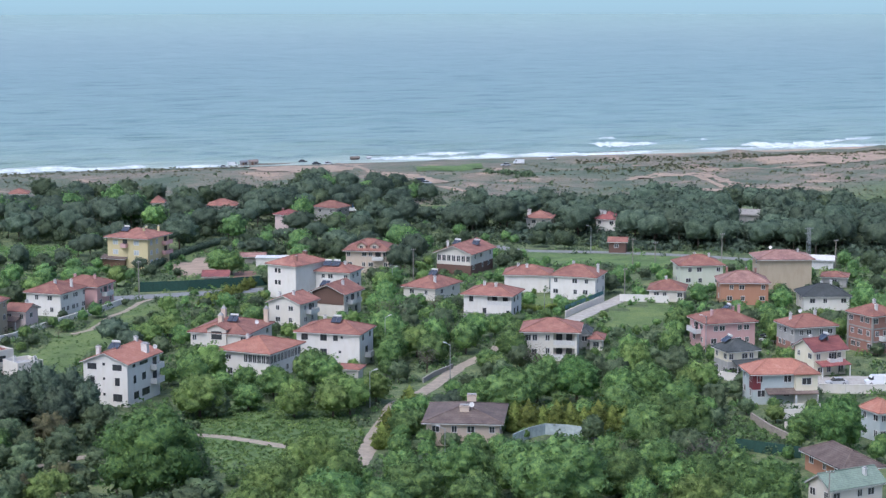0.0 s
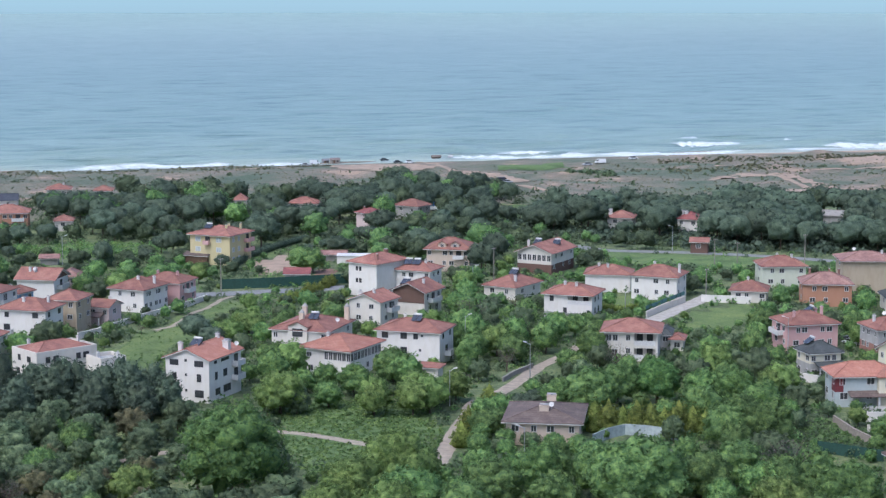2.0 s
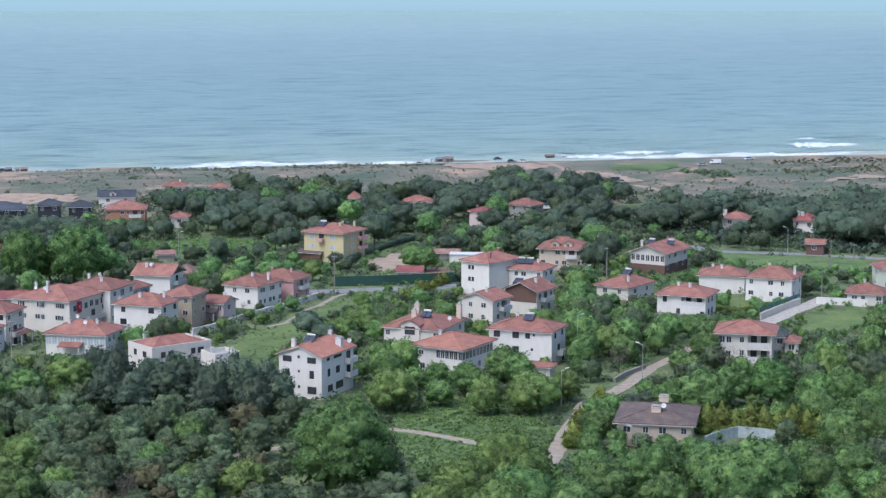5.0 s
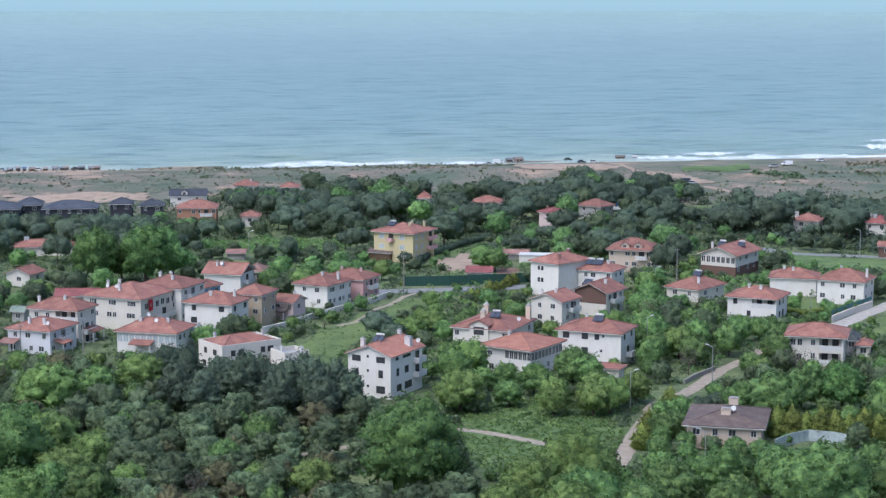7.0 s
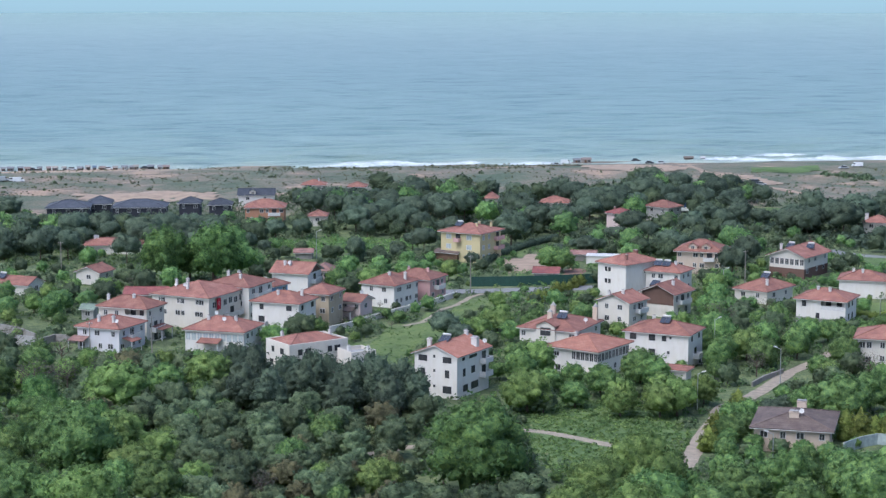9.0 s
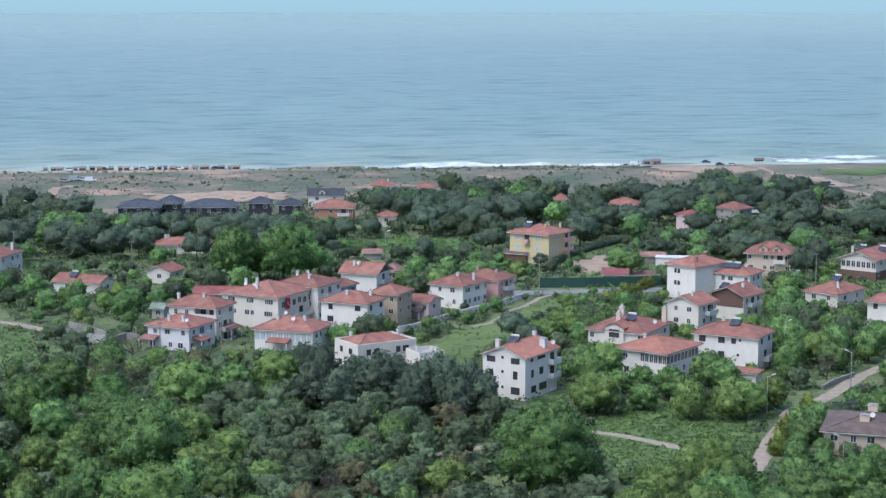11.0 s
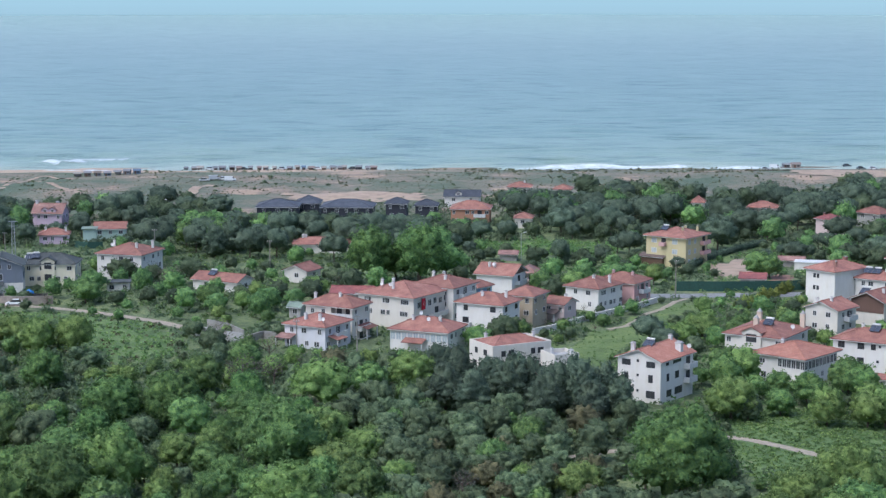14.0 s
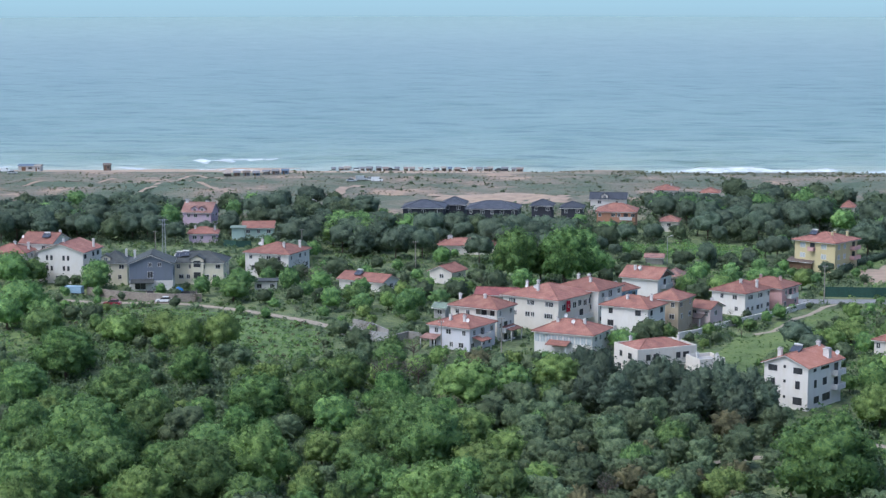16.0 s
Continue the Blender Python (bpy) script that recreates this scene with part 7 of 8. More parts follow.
VILLAGE = [(-126, 534), (-83, 349), (-35, 252), (61, 252), (127, 537), (-15, 581)]
WEST = [(-347, 514), (-147, 215), (-52, 251), (-101, 479), (-185, 545)]
bushes("undergrowth", VILLAGE, 2000, 0.7, 2.0, DULL, "dark low bushes between trees and gardens", 5)
bushes("undergrowth", VILLAGE, 2000, 0.5, 1.6, OAK, "green low bushes and rank weeds", 6)
bushes("undergrowth", VILLAGE, 600, 0.5, 1.5, BRIGHT, "light green low bushes", 7)
bushes("undergrowth", WEST, 1700, 0.6, 1.8, DULL, "olive scrub over the meadow and under trees", 8)
bushes("undergrowth", WEST, 1700, 0.5, 1.5, OAK, "green weeds and bushes over the meadow", 9)
OVERGROWN = [(-163, 559), (-136, 579), (-106, 572), (-108, 546), (-140, 538)]
bushes("meadow_weeds", OVERGROWN, 260, 0.4, 1.3, BRIGHT, "light green brambles over an old field", 63, 0.3, 20, 0.3, True)
bushes("meadow_weeds", OVERGROWN, 220, 0.4, 1.5, OAK, "rank green weeds over an old field", 64, 0.3, 20, 0.3, True)
THICKET = [(-244, 329), (-230, 353), (-218, 366), (-180, 353), (-153, 357), (-118, 347), (-95, 311), (-92, 272), (-179, 240)]
bushes("undergrowth", THICKET, 1500, 0.8, 2.2, DULL, "dark thicket between scattered trees", 61)
bushes("undergrowth", THICKET, 900, 0.7, 1.8, OAK, "green thicket between scattered trees", 62)
BACK = [(-242, 621), (-184, 706), (10, 730), (61, 668), (53, 576), (-93, 557), (-206, 529)]
bushes("undergrowth", BACK, 1700, 1.0, 2.6, DULL, "dark bushes on the edge of the pine woods", 10)
BACK_WEST = [(-365, 541), (-276, 603), (-185, 606), (-169, 551), (-240, 524), (-339, 502)]
bushes("undergrowth", BACK_WEST, 800, 0.9, 2.4, DULL, "olive bushes at the foot of far woods", 51)
PINE_EDGE = [(-8, 617), (20, 582), (53, 562), (128, 543), (133, 562), (56, 586), (21, 605), (-5, 634)]
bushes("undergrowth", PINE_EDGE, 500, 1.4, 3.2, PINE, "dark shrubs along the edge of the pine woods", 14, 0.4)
bushes("undergrowth", PINE_EDGE, 350, 1.0, 2.6, DULL, "olive shrubs along the edge of the pine woods", 15, 0.4)
DUNES = [(-188, 800), (213, 908), (157, 669), (-173, 736)]
ORCHARD = [(-48, 349), (-31, 353), (-18, 347), (-14, 331), (-14, 315), (-29, 293), (-42, 307)]
bushes("meadow_grass", ORCHARD, 1200, 0.2, 0.55, BRIGHT, "lush tall meadow grass", 21, 0.3, 16, 0.2, True)
bushes("meadow_grass", ORCHARD, 800, 0.2, 0.6, OAK, "deep green meadow grass and weeds", 22, 0.3, 16, 0.2, True)
LEA = [(-272, 403), (-253, 409), (-231, 404), (-211, 407), (-187, 400), (-171, 384), (-164, 360), (-173, 351), (-185, 353), (-220, 354), (-229, 338)]
bushes("meadow_weeds", LEA, 600, 0.25, 0.9, OAK, "rank green weeds over a rough meadow", 41, 0.3, 18, 0.3, True)
bushes("meadow_weeds", LEA, 450, 0.25, 0.9, DULL, "olive weeds and brambles over a rough meadow", 42, 0.3, 18, 0.3, True)
bushes("meadow_weeds", LEA, 900, 0.2, 0.7, BRIGHT, "light green weeds over a rough meadow", 43, 0.3, 18, 0.3, True)
bushes("meadow_weeds", LEA, 200, 0.3, 0.8, RUST, "brownish dead brambles in a rough meadow", 44, 0.3, 18, 0.3, True)
bushes("lawn_weeds", [(-92, 371), (-92, 397), (-86, 416), (-79, 444), (-73, 464), (-68, 458), (-69, 441), (-74, 408), (-76, 382), (-82, 370)], 420, 0.08, 0.4, OAK, "low weeds and tufts over a sloping lawn", 47, 0.3, 10, 0.2, True)
bushes("garden_weeds", [(46, 327), (52, 339), (58, 339), (62, 326), (59, 314), (50, 314)], 260, 0.2, 0.9, OAK, "weeds and shrubs over a sloping lawn", 45, 0.3, 18, 0.3, True)
bushes("garden_weeds", [(46, 327), (52, 339), (58, 339), (62, 326), (59, 314), (50, 314)], 120, 0.3, 1.2, DULL, "olive shrubs over a sloping lawn", 46, 0.3, 18, 0.3, True)
bushes("dune_grass", [(-189, 806), (215, 919), (157, 666), (-173, 736)], 2600, 0.1, 0.32, MARRAM, "low tufts of dune grass", 25, 0.6, 7)
bushes("dune_grass", [(-487, 724), (-175, 824), (-156, 735), (-407, 604)], 2200, 0.1, 0.32, MARRAM, "low tufts of dune grass near the beach", 26, 0.6, 7)
bushes("dune_scrub", DUNES, 90, 0.5, 1.4, DULL, "dark scattered dune scrub", 11, 0.4)
DUNES_WEST = [(-479, 712), (-195, 805), (-176, 727), (-419, 622)]
bushes("dune_scrub", DUNES_WEST, 70, 0.4, 1.2, DULL, "low dark scrub in the dunes", 12, 0.4)

SHORE_BANK = [(62, 886), (250, 946), (250, 925), (150, 893), (62, 866)]
bushes("dune_scrub", SHORE_BANK, 600, 0.25, 0.7, MARRAM, "grey-green scrub over the bank above the beach", 52, 0.7, 14)
bushes("dune_scrub", [(40, 862), (235, 925), (200, 760), (150, 690), (60, 700), (20, 780)], 260, 0.25, 0.8, MARRAM, "patches of grey-green scrub in the dunes", 53, 0.6, 14)
CLIFF = [(-243, 868), (-181, 886), (-155, 893), (-101, 911), (-87, 890), (-97, 835), (-155, 818), (-222, 791)]
bushes("cliff_scrub", CLIFF, 420, 0.25, 0.7, MARRAM, "low grey-green scrub along the cliff edge", 31, 0.6, 16)
CLIFF_WEST = [(-388, 821), (-287, 860), (-191, 886), (-186, 862), (-281, 842), (-365, 771)]
bushes("cliff_scrub", CLIFF_WEST, 240, 0.2, 0.6, MARRAM, "low dry scrub along the dune edge", 32, 0.6, 14)
bushes("dune_scrub", [(63, 837), (121, 861), (125, 842), (91, 819), (64, 819)], 120, 0.3, 0.9, MARRAM, "belt of low green scrub in the dunes", 34, 0.6, 16)
bushes("dune_scrub", [(19, 814), (38, 814), (37, 797), (19, 803)], 30, 1.2, 2.4, DULL, "clump of dark dune bushes", 35, 0.4)

# ---- hedges ----
def hedge(pts, width, height, material, label, seed):
    rng = np.random.RandomState(seed)
    ax, ay = pts[0]
    lobes = []
    for (px, py), (qx, qy) in zip(pts, pts[1:]):
        n = max(2, int(math.hypot(qx - px, qy - py) / (width * 0.55)))
        for k in range(n):
            x, y = px + (qx - px) * k / n, py + (qy - py) * k / n
            lobes.append(((x - ax, y - ay, height * 0.5 + ground_z(x, y) - ground_z(ax, ay)), width * 0.6, height / width * 0.95))
    V, F, N = foliage(rng, lobes, 3.0, 0.26, 0.85)
    ob = new("hedge", cloud_mesh("hedge", V, F, material, N))
    ob.matrix_basis = pose(ax, ay, ground_z(ax, ay) - 0.1)
    tagged(ob, label, "hedge", "hedges")


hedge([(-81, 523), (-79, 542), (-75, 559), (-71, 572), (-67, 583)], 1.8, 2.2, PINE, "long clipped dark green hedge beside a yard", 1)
hedge([(-79, 483), (-73, 485), (-69, 487)], 1.5, 1.5, BRIGHT, "light green hedge at the foot of a fence", 2)
for k in range(9):
    hx, hy = Vector((-58.8, 455.2)).lerp(Vector((-50.2, 489.3)), k / 8)
    hero("thuja", hx, hy, 3.4 + 0.7 * math.sin(k * 1.9), 1.5)
hedge([(17, 457), (23, 451), (30, 457)], 1.4, 1.6, THUJA, "clipped garden hedge beside a lane", 4)

# ---- poles and lamps ----
def pole(x, y, height, kind, turn=0):
    z = ground_z(x, y)
    if kind == "lamp":
        ob = thing("street_lamp", x, y, z, turn, "grey metal street lamp with a single arm", "street lamp", "street lamps")
        part("post", kept(("lamp", height), lambda: Build().tube((0, 0, -0.5), (0, 0, height), 0.12, 0.07, 8).mesh("post", METAL)), None, ob)
        part("arm", kept(("arm", height), lambda: Build().tube((0, 0, height - 0.15), (0.9, 0, height + 0.25), 0.05, 0.04, 6).mesh("arm", METAL)), None, ob)
        part("lamp_head", kept(("head", height), lambda: Build().prism([(0.8, -0.16, height + 0.2), (1.5, -0.16, height + 0.32), (1.5, 0.16, height + 0.32), (0.8, 0.16, height + 0.2)], (0, 0, 0.16)).mesh("lamp_head", TRIM)), None, ob)
    elif kind == "pole":
        ob = thing("utility_pole", x, y, z, turn, "weathered utility pole with crossarm and insulators", "utility pole", "utility poles")
        part("post", kept(("pole", height), lambda: Build().tube((0, 0, -0.5), (0, 0, height), 0.16, 0.1, 8).mesh("post", POLEWOOD)), None, ob)
        for k, zz in enumerate((height - 0.4,)):
            c = part("crossarm", kept(("cross", height, k), lambda: Build().box(-0.7, 0.7, -0.2, -0.11, zz, zz + 0.14).mesh("crossarm", POLEWOOD)), None, ob)
            for q in (-0.58, 0, 0.58):
                i = part("insulator", kept(("insulator", k), lambda: Build().tube((0, 0, 0), (0, 0, 0.22), 0.06, 0.04, 6).mesh("insulator", TRIM)), None, c)
                i.matrix_basis = pose(q * (1 - 0.2 * k), -0.155, zz + 0.143)
    else:
        ob = thing("lattice_pylon", x, y, z, turn, "slender grey steel lattice power pylon", "pylon", "pylons")
        w = 0.55

        def corner(s, t, u):
            r = w * (1 - 0.45 * u)
            return s * r, t * r, u * height
        for s, t in ((-1, -1), (1, -1), (1, 1), (-1, 1)):
            part("leg", Build().tube((s * w, t * w, -0.4), corner(s, t, 1), 0.08, 0.06, 5), METAL, ob)
        for k in range(8):
            u, v = k / 8, (k + 1) / 8
            for (s, t), (p, q) in (((-1, -1), (1, -1)), ((1, -1), (1, 1)), ((1, 1), (-1, 1)), ((-1, 1), (-1, -1))):
                part("brace", Build().tube(corner(s, t, u), corner(p, q, v), 0.04, 0.04, 4), METAL, ob)
        for zz in (height - 0.3, height - 1.6):
            part("crossarm", Build().box(-1.3, 1.3, -0.08, 0.08, zz, zz + 0.14), METAL, ob)
    return ob


pole(1.4, 368.9, 8, "lamp", 160)
pole(0.3, 302.7, 7, "lamp", 170)
pole(-13.7, 347.6, 7, "lamp", 20)
pole(43.6, 553.8, 8, "lamp", 200)
pole(-12.9, 475.7, 7, "lamp", 10)
pole(24.4, 450.0, 5, "lamp", 10)
pole(56.4, 400.2, 8, "lamp", 190)
pole(-12.4, 399.4, 8, "lamp", 30)
pole(-130.7, 527.3, 8, "lamp", 30)
pole(-261.7, 438.2, 6, "lamp", 170)
pole(-267.4, 584.7, 8, "lamp", 190)
pole(52.3, 517.3, 9, "pole", 20)
pole(57.6, 509.7, 9, "pole", 15)
pole(77.8, 523.8, 9.5, "pole", 10)
pole(107.3, 512.9, 9, "pole", 5)
pole(-7.9, 497.9, 9, "pole", 25)
pole(-77.3, 476.0, 9, "pole", 40)
pole(45.4, 468.0, 8, "pole", 40)
pole(-190.5, 481.8, 9.5, "pole", 15)
pole(-231.9, 496.7, 9.5, "pole", 30)
pole(-271.7, 481.6, 9, "pole", 30)
pole(-130.9, 381.4, 8, "pole", 15)
pole(-141.5, 372.7, 8, "pole", 15)
pole(57.0, 272.2, 8, "pole", 15)
pole(98.8, 507.4, 13, "pylon", 20)
pole(-270.8, 484.9, 12, "pylon", 20)


# ---- vehicles ----
def paint(name, colour):
    m = mat(name, 0.3)
    bsdf(m).inputs["Base Color"].default_value = (*colour, 1)
    bsdf(m).inputs["Coat Weight"].default_value = 0.5
    return m


CARWHITE, CARRED, CARDARK, CARBLUE, CARGREY = paint("white_car_paint", (0.7, 0.7, 0.7)), paint("dark_red_car_paint", (0.22, 0.02, 0.04)), paint("dark_car_paint", (0.04, 0.045, 0.055)), paint("blue_car_paint", (0.05, 0.12, 0.3)), paint("silver_car_paint", (0.4, 0.41, 0.42))
RUBBER = plain("tyre_rubber", (0.02, 0.02, 0.02), 0.9)


def vehicle(x, y, turn, colour, word, kind="car"):
    """Length along x. kind: car, van or camper."""
    top, length = {"car": (1.45, 4.3), "van": (2.0, 4.9), "camper": (2.7, 6.0)}[kind]
    ob = thing({"car": "car", "van": "van", "camper": "camper_van"}[kind], x, y, lie(x, y) + 0.08, turn, "parked %s %s on bare ground" % (word, {"car": "saloon car", "van": "panel van", "camper": "camper van"}[kind]), "vehicle", "parked vehicles")
    h, a = length / 2, 0.84

    def body():
        if kind == "car":
            side = [(-h, 0.32), (h, 0.32), (h, 0.7), (h * 0.55, 0.88), (-h * 0.75, 0.92), (-h, 0.85)]
        else:
            side = [(-h, 0.32), (h, 0.32), (h, 0.9), (h * 0.72, 1.15), (h * 0.5, top), (-h, top)]
        return Build().prism([(px, -a, pz) for px, pz in side], (0, 2 * a, 0)).mesh("body", colour)

    def cabin():
        side = [(-h * 0.72, 0.9), (h * 0.5, 0.87), (h * 0.2, top), (-h * 0.5, top)] if kind == "car" else [(h * 0.42, 1.18), (h * 0.73, 1.16), (h * 0.52, top - 0.12), (h * 0.42, top - 0.12)]
        w = a - 0.1 if kind == "car" else a + 0.01
        return Build().prism([(px, -w, pz) for px, pz in side], (0, 2 * w, 0)).mesh("cabin_glass", GLASS)
    part("body", kept(("body", kind, colour.name), body), None, ob)
    part("cabin_glass", kept(("cabin", kind), cabin), None, ob)
    if kind == "car":
        part("roof", kept(("carroof", colour.name), lambda: Build().prism([(-h * 0.5, -a + 0.12, top), (h * 0.2, -a + 0.12, top), (h * 0.16, -a + 0.12, top + 0.05), (-h * 0.46, -a + 0.12, top + 0.05)], (0, 2 * a - 0.24, 0)).mesh("roof", colour)), None, ob)
    for sx in (-0.62, 0.62):
        for sy in (-1, 1):
            w = part("wheel", kept("wheel", lambda: Build().tube((0, -0.11, 0), (0, 0.11, 0), 0.32, 0.32, 12).mesh("wheel", RUBBER)), None, ob)
            w.matrix_basis = pose(sx * h, sy * (a - 0.08), 0.32)
            part("hub_cap", kept("hub", lambda: Build().tube((0, -0.125, 0), (0, 0.125, 0), 0.18, 0.18, 8).mesh("hub_cap", METAL)), None, w)
    return ob


vehicle(-231.2, 413.5, 200, CARWHITE, "white")
vehicle(-241.0, 405.0, 195, CARRED, "dark red")
vehicle(71.7, 411.5, 120, CARWHITE, "white")
vehicle(73.2, 416.8, 150, CARDARK, "dark")
vehicle(85.9, 367.6, 185, CARWHITE, "white", "van")
vehicle(77.8, 367.6, 185, CARGREY, "silver")
vehicle(100.5, 466.0, 10, CARBLUE, "blue")
for k, (xx, yy, tt, col, word, kd) in enumerate((
        (-101.2, 909.7, 20, CARWHITE, "white", "van"), (-103.7, 893.7, 10, CARGREY, "silver", "car"), (-61.0, 911.7, 15, CARDARK, "dark", "car"),
        (-55.2, 910.0, 25, CARWHITE, "white", "car"), (-69.1, 932.1, 15, CARDARK, "dark", "car"), (28.6, 859.5, 200, CARGREY, "silver", "car"), (34.6, 862.2, 190, CARWHITE, "white", "van"), (-9.1, 778.7, 15, CARDARK, "dark", "van"),
        (-6.7, 773.4, 15, CARGREY, "silver", "car"), (51.1, 888.9, 30, CARWHITE, "white", "car"), (-320.9, 737.8, 20, CARGREY, "silver", "car"), (-318.0, 741.9, 30, CARGREY, "silver", "van"), (-315.7, 745.8, 15, CARWHITE, "white", "car"),
        (-311.9, 744.2, 25, CARWHITE, "white", "van"), (-483.1, 721.5, 25, CARWHITE, "white", "van"), (-475.8, 716.8, 25, CARGREY, "silver", "car"))):
    vehicle(xx, yy, tt, col, word, kd)


vehicle(-20.2, 738.2, 20, CARDARK, "dark")
vehicle(-17.6, 740.5, 15, CARGREY, "silver")
vehicle(-14.5, 738.3, 10, CARWHITE, "white")
bx, by = -31.6, 667.2
boat = thing("boat", bx, by, lie(bx, by), 10, "white and blue boat on a trailer beside a house", "boat")
part("hull", Build().prism([(-3.6, -1.2, 1.0), (2.6, -1.2, 1.0), (4.0, 0, 1.0), (2.6, 1.2, 1.0), (-3.6, 1.2, 1.0)], (0, 0, 1.1)), CARWHITE, boat)
part("cabin", Build().prism([(-2.0, -1.0, 2.103), (1.6, -1.0, 2.103), (0.6, -1.0, 3.4), (-2.0, -1.0, 3.4)], (0, 2.0, 0)), CARBLUE, boat)
tr = part("trailer", Build().box(-3.4, 3.0, -0.7, 0.7, 0.62, 0.997), METAL, boat)
for sy in (-0.85, 0.85):
    part("wheel", Build().tube((-0.6, sy - 0.1, 0.35), (-0.6, sy + 0.1, 0.35), 0.38, 0.38, 12), RUBBER, tr)


# ---- gates, a tarpaulin and a trailer by the blue house ----
def yard_gate(x, y, turn, width):
    ob = thing("metal_gate", x, y, ground_z(x, y), turn, "dark metal yard gate in a rubble stone wall", "gate", "yard gates")
    for k in (-1, 1):
        part("gate_post", Build().box(k * width / 2 - 0.12, k * width / 2 + 0.12, -0.12, 0.12, -0.3, 2.3), stone, ob)
        leaf = part("gate_leaf", Build().box(min(0.02 * k, k * (width / 2 - 0.14)), max(0.02 * k, k * (width / 2 - 0.14)), -0.03, 0.03, 0.1, 2.0), DARKMETAL, ob)
        for q in range(5):
            part("bar", Build().box(k * (0.15 + q * (width / 2 - 0.4) / 4) - 0.02, k * (0.15 + q * (width / 2 - 0.4) / 4) + 0.02, -0.06, -0.033, 0.1, 2.2), DARKMETAL, leaf)


yard_gate(-237.6, 417.8, 12, 2.0)
yard_gate(-228.9, 421.1, 12, 5.0)
tarp = thing("tarpaulin", -233.0, 424.2, 10.0, 15, "bright blue tarpaulin over a heap beside a gate", "tarpaulin")
heap = Build()
for j in range(5):
    for i in range(8):
        a, r = i * math.pi / 4, (1.5, 1.35, 1.0, 0.55, 0.1)[j]
        heap.v.append((r * math.cos(a) * (1 + 0.15 * math.sin(3 * i + j)), r * math.sin(a), (0.0, 0.9, 1.6, 2.0, 2.15)[j] + 0.12 * math.sin(2.3 * i + j)))
heap.f = [(8 * j + i, 8 * j + (i + 1) % 8, 8 * j + 8 + (i + 1) % 8, 8 * j + 8 + i) for j in range(4) for i in range(8)] + [tuple(range(32, 40))]
part("sheet", heap, plain("blue_tarpaulin", (0.03, 0.16, 0.42), 0.5), tarp)
trailer = thing("trailer", -258.4, 415.6, 10.0, 8, "pale blue box trailer parked beside a house", "trailer")
part("box", Build().box(-2.2, 2.2, -1.0, 1.0, 0.6, 2.3), plain("pale_blue_sheet", (0.28, 0.4, 0.5), 0.5), trailer)
part("chassis", Build().box(-2.3, 3.0, -0.5, 0.5, 0.42, 0.597), DARKMETAL, trailer)
for sy in (-0.9, 0.9):
    part("wheel", Build().tube((0, sy - 0.1, 0.34), (0, sy + 0.1, 0.34), 0.34, 0.34, 12), RUBBER, trailer)


# ---- huts, tents and stalls along the beach ----
CANVAS = {w: plain(w + "_canvas", c, 0.85) for w, c in (("white", (0.42, 0.42, 0.41)), ("grey", (0.19, 0.19, 0.2)), ("blue", (0.11, 0.15, 0.21)), ("red-brown", (0.23, 0.18, 0.16)), ("brown", (0.15, 0.12, 0.1)), ("sand", (0.29, 0.26, 0.23)))}


def beach_hut(x, y, turn, w, d, h, wall, roof, kind="hut"):
    ob = thing("beach_hut" if kind == "hut" else "beach_shelter", x, y, lie(x, y), turn, "%s with a %s roof on the beach edge" % ({"hut": wall + " plank beach hut", "shelter": "open " + wall + " beach shelter"}[kind], roof), "hut", "beach huts")
    if kind == "hut":
        part("wall", Build().box(-w / 2, w / 2, -d / 2, d / 2, -0.5, h), CANVAS[wall], ob)
        part("door", Build().box(-w * 0.3, -w * 0.05, -d / 2 - 0.05, -d / 2 - 0.004, 0.0, h * 0.8), WOOD, ob)
        part("window", Build().box(w * 0.1, w * 0.35, -d / 2 - 0.05, -d / 2 - 0.004, h * 0.4, h * 0.75), GLASS, ob)
    else:
        for sx in (-1, 1):
            for sy in (-1, 1):
                part("post", Build().box(sx * (w / 2 - 0.1) - 0.05, sx * (w / 2 - 0.1) + 0.05, sy * (d / 2 - 0.1) - 0.05, sy * (d / 2 - 0.1) + 0.05, -0.5, h), WOOD, ob)
        part("back_sheet", Build().box(-w / 2, w / 2, d / 2, d / 2 + 0.04, 0, h), CANVAS[wall], ob)
    part("roof", Build().prism([(-w / 2 - 0.3, -d / 2 - 0.4, h + 0.003), (-w / 2 - 0.3, d / 2 + 0.3, h + 0.003), (-w / 2 - 0.3, 0, h + 0.8)], (w + 0.6, 0, 0)), CANVAS[roof], ob)


rng = random.Random(4)
for k in range(27):
    xx, yy = Vector((-367.0, 823.5)).lerp(Vector((-282.9, 851.9)), (k + rng.uniform(-0.25, 0.25)) / 26)
    a, c = rng.choice(["white", "grey", "brown", "grey", "sand"]), rng.choice(["grey", "red-brown", "sand", "grey", "blue"])
    if k % 5 == 3:
        vehicle(xx, yy, 15 + rng.uniform(-20, 20), (CARWHITE, CARGREY, CARDARK)[k % 3], ("white", "silver", "dark")[k % 3])
    else:
        beach_hut(xx, yy, 17 + rng.uniform(-10, 10), rng.uniform(1.5, 3.0), 2.2, rng.uniform(1.0, 1.5), a, c, "hut" if k % 3 else "shelter")
beach_hut(-501.8, 769.2, 17, 8, 5, 2.4, "white", "blue")
beach_hut(-494.4, 766.6, 17, 3, 4, 2.6, "white", "sand")
beach_hut(-467.3, 783.7, 20, 3.2, 3, 2.8, "brown", "brown")
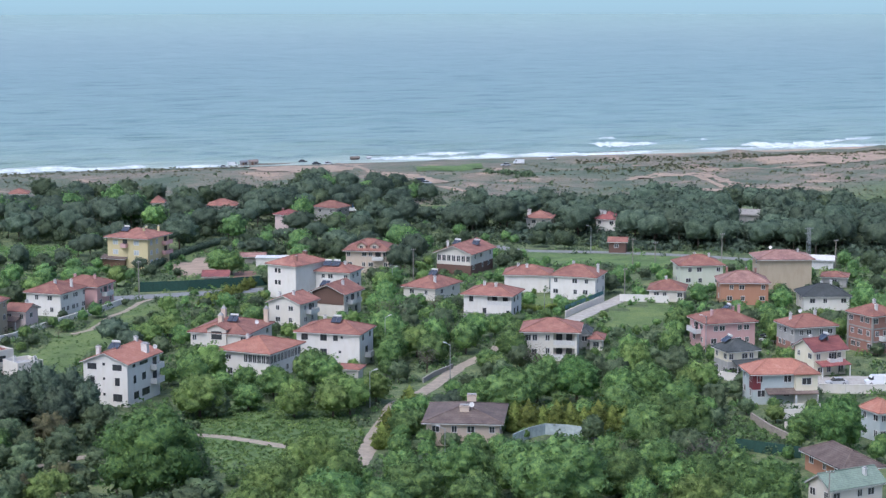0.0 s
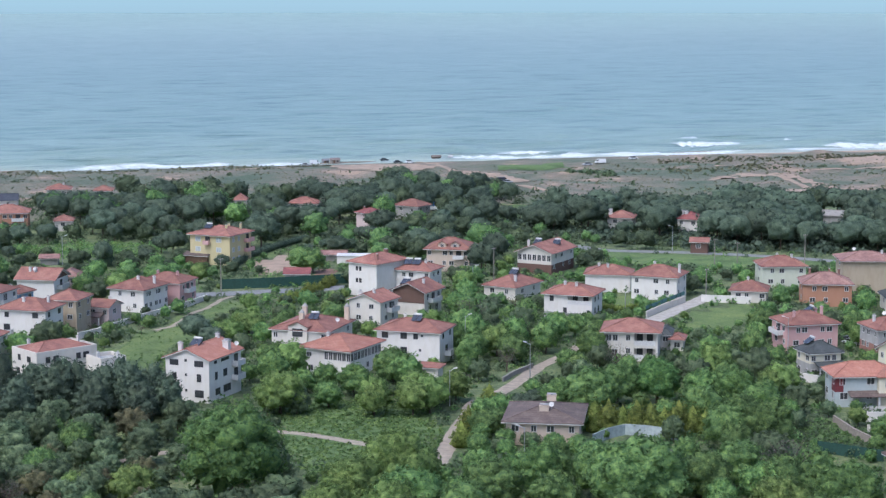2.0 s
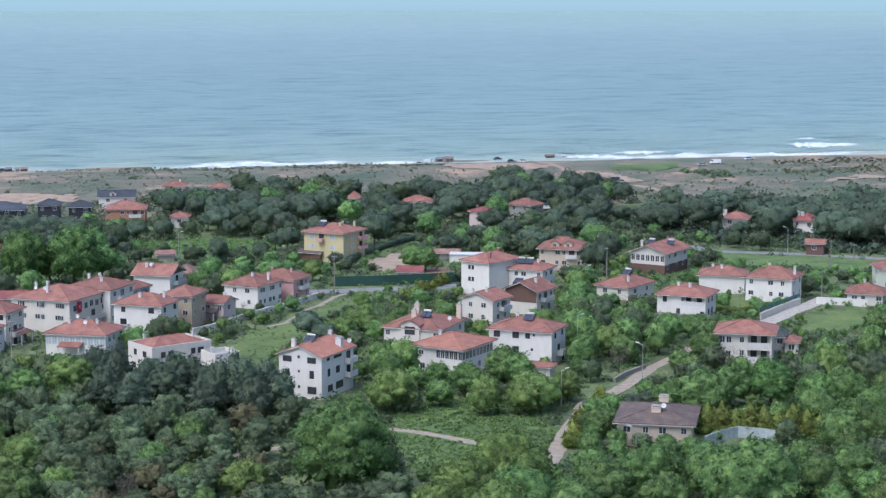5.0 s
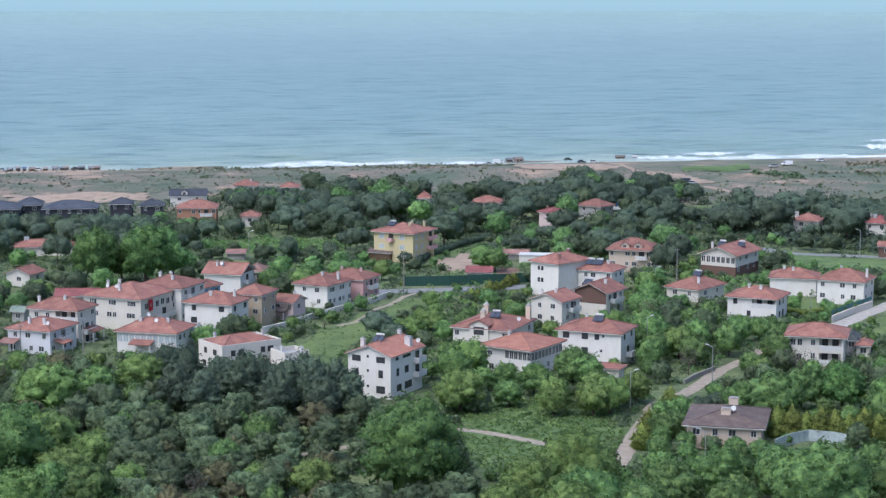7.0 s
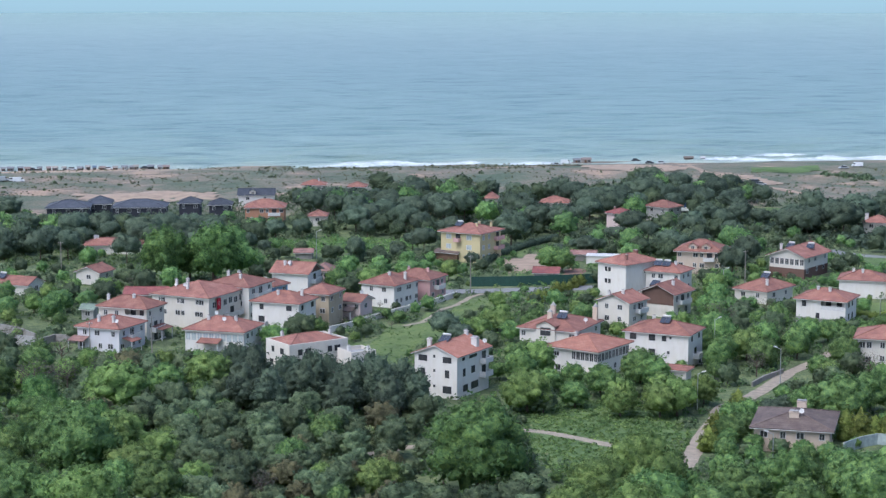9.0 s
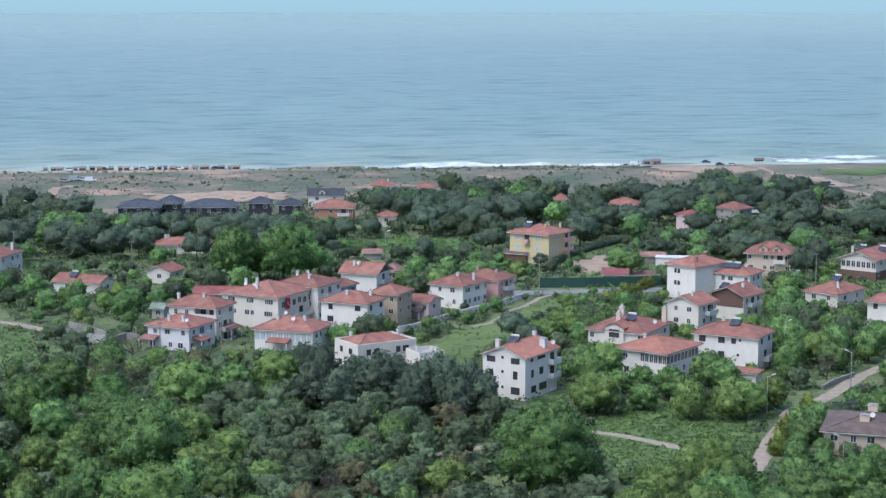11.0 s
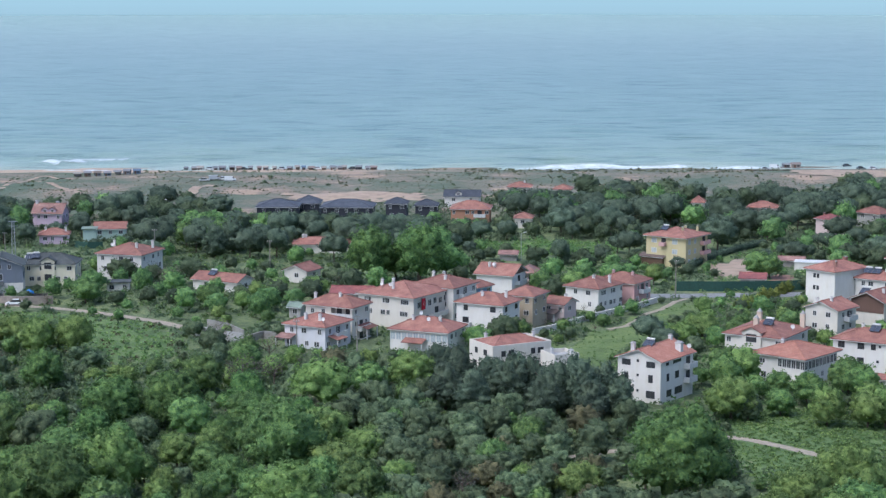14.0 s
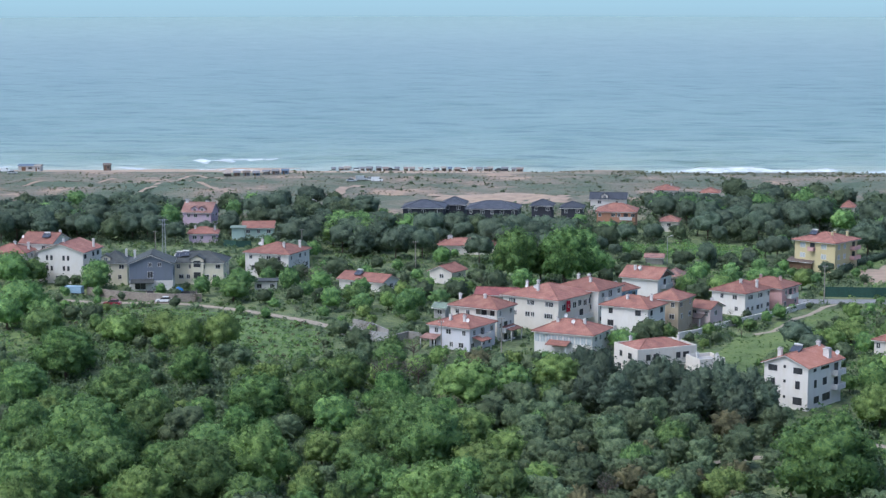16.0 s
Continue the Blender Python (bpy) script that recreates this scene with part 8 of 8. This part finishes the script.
for k in range(7):
    xx, yy = Vector((-382.5, 742.5)).lerp(Vector((-363.2, 761.2)), k / 6)
    beach_hut(xx, yy, 20 + 9 * math.sin(k), 2.9, 2.4, 1.5, ["grey", "brown", "grey", "blue", "white", "grey", "blue"][k], ["sand", "grey", "brown", "grey", "grey", "grey", "blue"][k], "shelter" if k in (0, 4) else "hut")
beach_hut(-92.2, 918.0, 20, 4.2, 3.5, 1.9, "sand", "red-brown")
beach_hut(-97.0, 920.0, 20, 3.0, 3, 1.4, "grey", "grey")
beach_hut(-43.7, 937.7, 15, 4.2, 3.0, 1.7, "brown", "brown")
beach_hut(-36.7, 937.6, 15, 2.0, 2, 1.8, "grey", "white")


# ---- surf ----
foamy = plain("sea_foam", (0.56, 0.6, 0.61), 0.9, 0, 0.35)


def surf(name, a, b, width, height, seed, label):
    """A breaking wave: a ragged ribbon of foam with a raised lip, tapering at both ends."""
    a, b = Vector(a), Vector(b)
    n = max(8, int((b - a).length / 0.9))
    side = Vector((-(b - a).y, (b - a).x)).normalized()
    m = Build()
    for i in range(n + 1):
        u = i / n
        p = a.lerp(b, u) + side * (3.0 * noise.noise((u * (b - a).length / 40, seed, 0)))
        fade = 0.75 * min(1, 6 * u, 6 * (1 - u)) * max(0.0, 0.68 + 0.9 * noise.noise((u * (b - a).length / 13, seed, 4)) + 0.7 * noise.noise((u * (b - a).length / 4, seed, 8)) + 0.5 * noise.noise((u * (b - a).length / 1.7, seed, 3)))
        for k, (s, z) in enumerate(((-0.65, 0.03), (-0.1, 0.45), (0.2, 1.0), (0.5, 0.25))):
            q = p + side * s * width * fade + side * 0.5 * noise.noise((i * 0.7, k, seed))
            m.v.append((q.x, q.y, 0.1 + height * z * fade + swell(q.x, q.y - COAST * q.x)))
        if i:
            o = 4 * i
            for k in range(3):
                m.f.append((o - 4 + k, o - 3 + k, o + k + 1, o + k))
    tagged(part(name, m, foamy), label, "surf", "", "structure")


surf("surf", (-211.3, 878.6), (-153.5, 901.9), 8, 0.6, 1, "white line of surf along the shore")
surf("surf", (-135.5, 899.1), (-101.5, 912.5), 13, 0.8, 2, "white line of surf below the low cliff")
surf("surf", (-41.6, 934.7), (65.5, 970.1), 15, 0.9, 3, "long white breaker along the shore")
surf("surf", (-41.0, 952.5), (13.3, 964.3), 14, 0.8, 4, "white breaker behind the first one")
surf("surf", (41.8, 957.9), (116.6, 985.6), 20, 0.8, 5, "white wash at the water's edge")
surf("surf", (78.2, 1022.9), (116.8, 1026.0), 16, 1.0, 6, "white breaker farther out")
surf("surf", (131.7, 1047.3), (149.3, 1050.8), 16, 1.2, 7, "white breaker farther out")
surf("surf", (160.0, 1018.7), (241.0, 1061.1), 20, 1.2, 8, "long white breaker farther out")
surf("surf", (122.5, 985.5), (243.6, 1024.9), 11, 0.5, 9, "white wash on the beach")
surf("surf", (87.6, 1062.5), (97.4, 1066.2), 10, 0.8, 10, "small white crest on the sea")
surf("surf", (-184.8, 880.1), (-140.3, 908.9), 6, 0.6, 11, "white surf behind the dune edge")
surf("surf", (-204.7, 859.4), (-178.9, 891.6), 6, 0.6, 12, "white surf behind the dune edge")
surf("surf", (-442.6, 854.9), (-410.0, 863.1), 14, 0.9, 13, "white breaker before the sandy beach")
surf("surf", (-449.4, 834.9), (-431.0, 848.1), 22, 1.2, 14, "foaming breaker before the sandy beach")
surf("surf", (-427.1, 852.8), (-412.0, 855.2), 16, 1.0, 15, "foaming breaker before the sandy beach")
surf("surf", (-531.8, 785.8), (-509.8, 794.0), 10, 0.8, 16, "white surf on the sandy beach")
surf("surf", (-471.6, 796.2), (-395.3, 813.0), 8, 0.4, 17, "thin white wash on the beach")
surf("surf", (-219.2, 869.9), (-187.4, 884.6), 6, 0.6, 18, "white surf behind the dune edge")


# ---- a flag on a balcony ----
cloth = mat("red_cloth", 0.9)
bsdf(cloth).inputs["Base Color"].default_value = (0.38, 0.012, 0.03, 1)
flag = thing("flag", 0, 0, 0, 0, "red flag with a white crescent hung from a balcony", "flag")
flag.matrix_basis = flat_block.matrix_basis @ pose(FLATS[2] / 2 + 0.45, -0.27 * FLATS[3], 4.3, 0, 0, 90)
b = Build()
for k in range(9):
    for zz in (0, 2.6):
        b.v += [(-0.85 + 1.7 * k / 8, 0.09 * math.sin(k * 1.7), zz), (-0.85 + 1.7 * k / 8, 0.09 * math.sin(k * 1.7) + 0.02, zz)]
for k in range(8):
    o = 4 * k
    b.f += [(o, o + 4, o + 6, o + 2), (o + 1, o + 3, o + 7, o + 5), (o, o + 1, o + 5, o + 4), (o + 2, o + 6, o + 7, o + 3)]
part("cloth", b, cloth, flag)
moon = Build()
outer = [(0.42 * math.cos(a), 0.42 * math.sin(a)) for a in np.linspace(0.7, 5.58, 16)]
inner = [(0.1 + 0.34 * math.cos(a), 0.34 * math.sin(a)) for a in np.linspace(5.4, 0.88, 16)]
moon.prism([(x, -0.14, 1.4 + z) for x, z in outer + inner], (0, 0.02, 0))
part("emblem", moon, TRIM, flag)

for protos in HIGH.values():
    for ob, h in protos:
        if ob.name not in USED:
            for o in (*ob.children_recursive, ob):
                bpy.data.objects.remove(o)
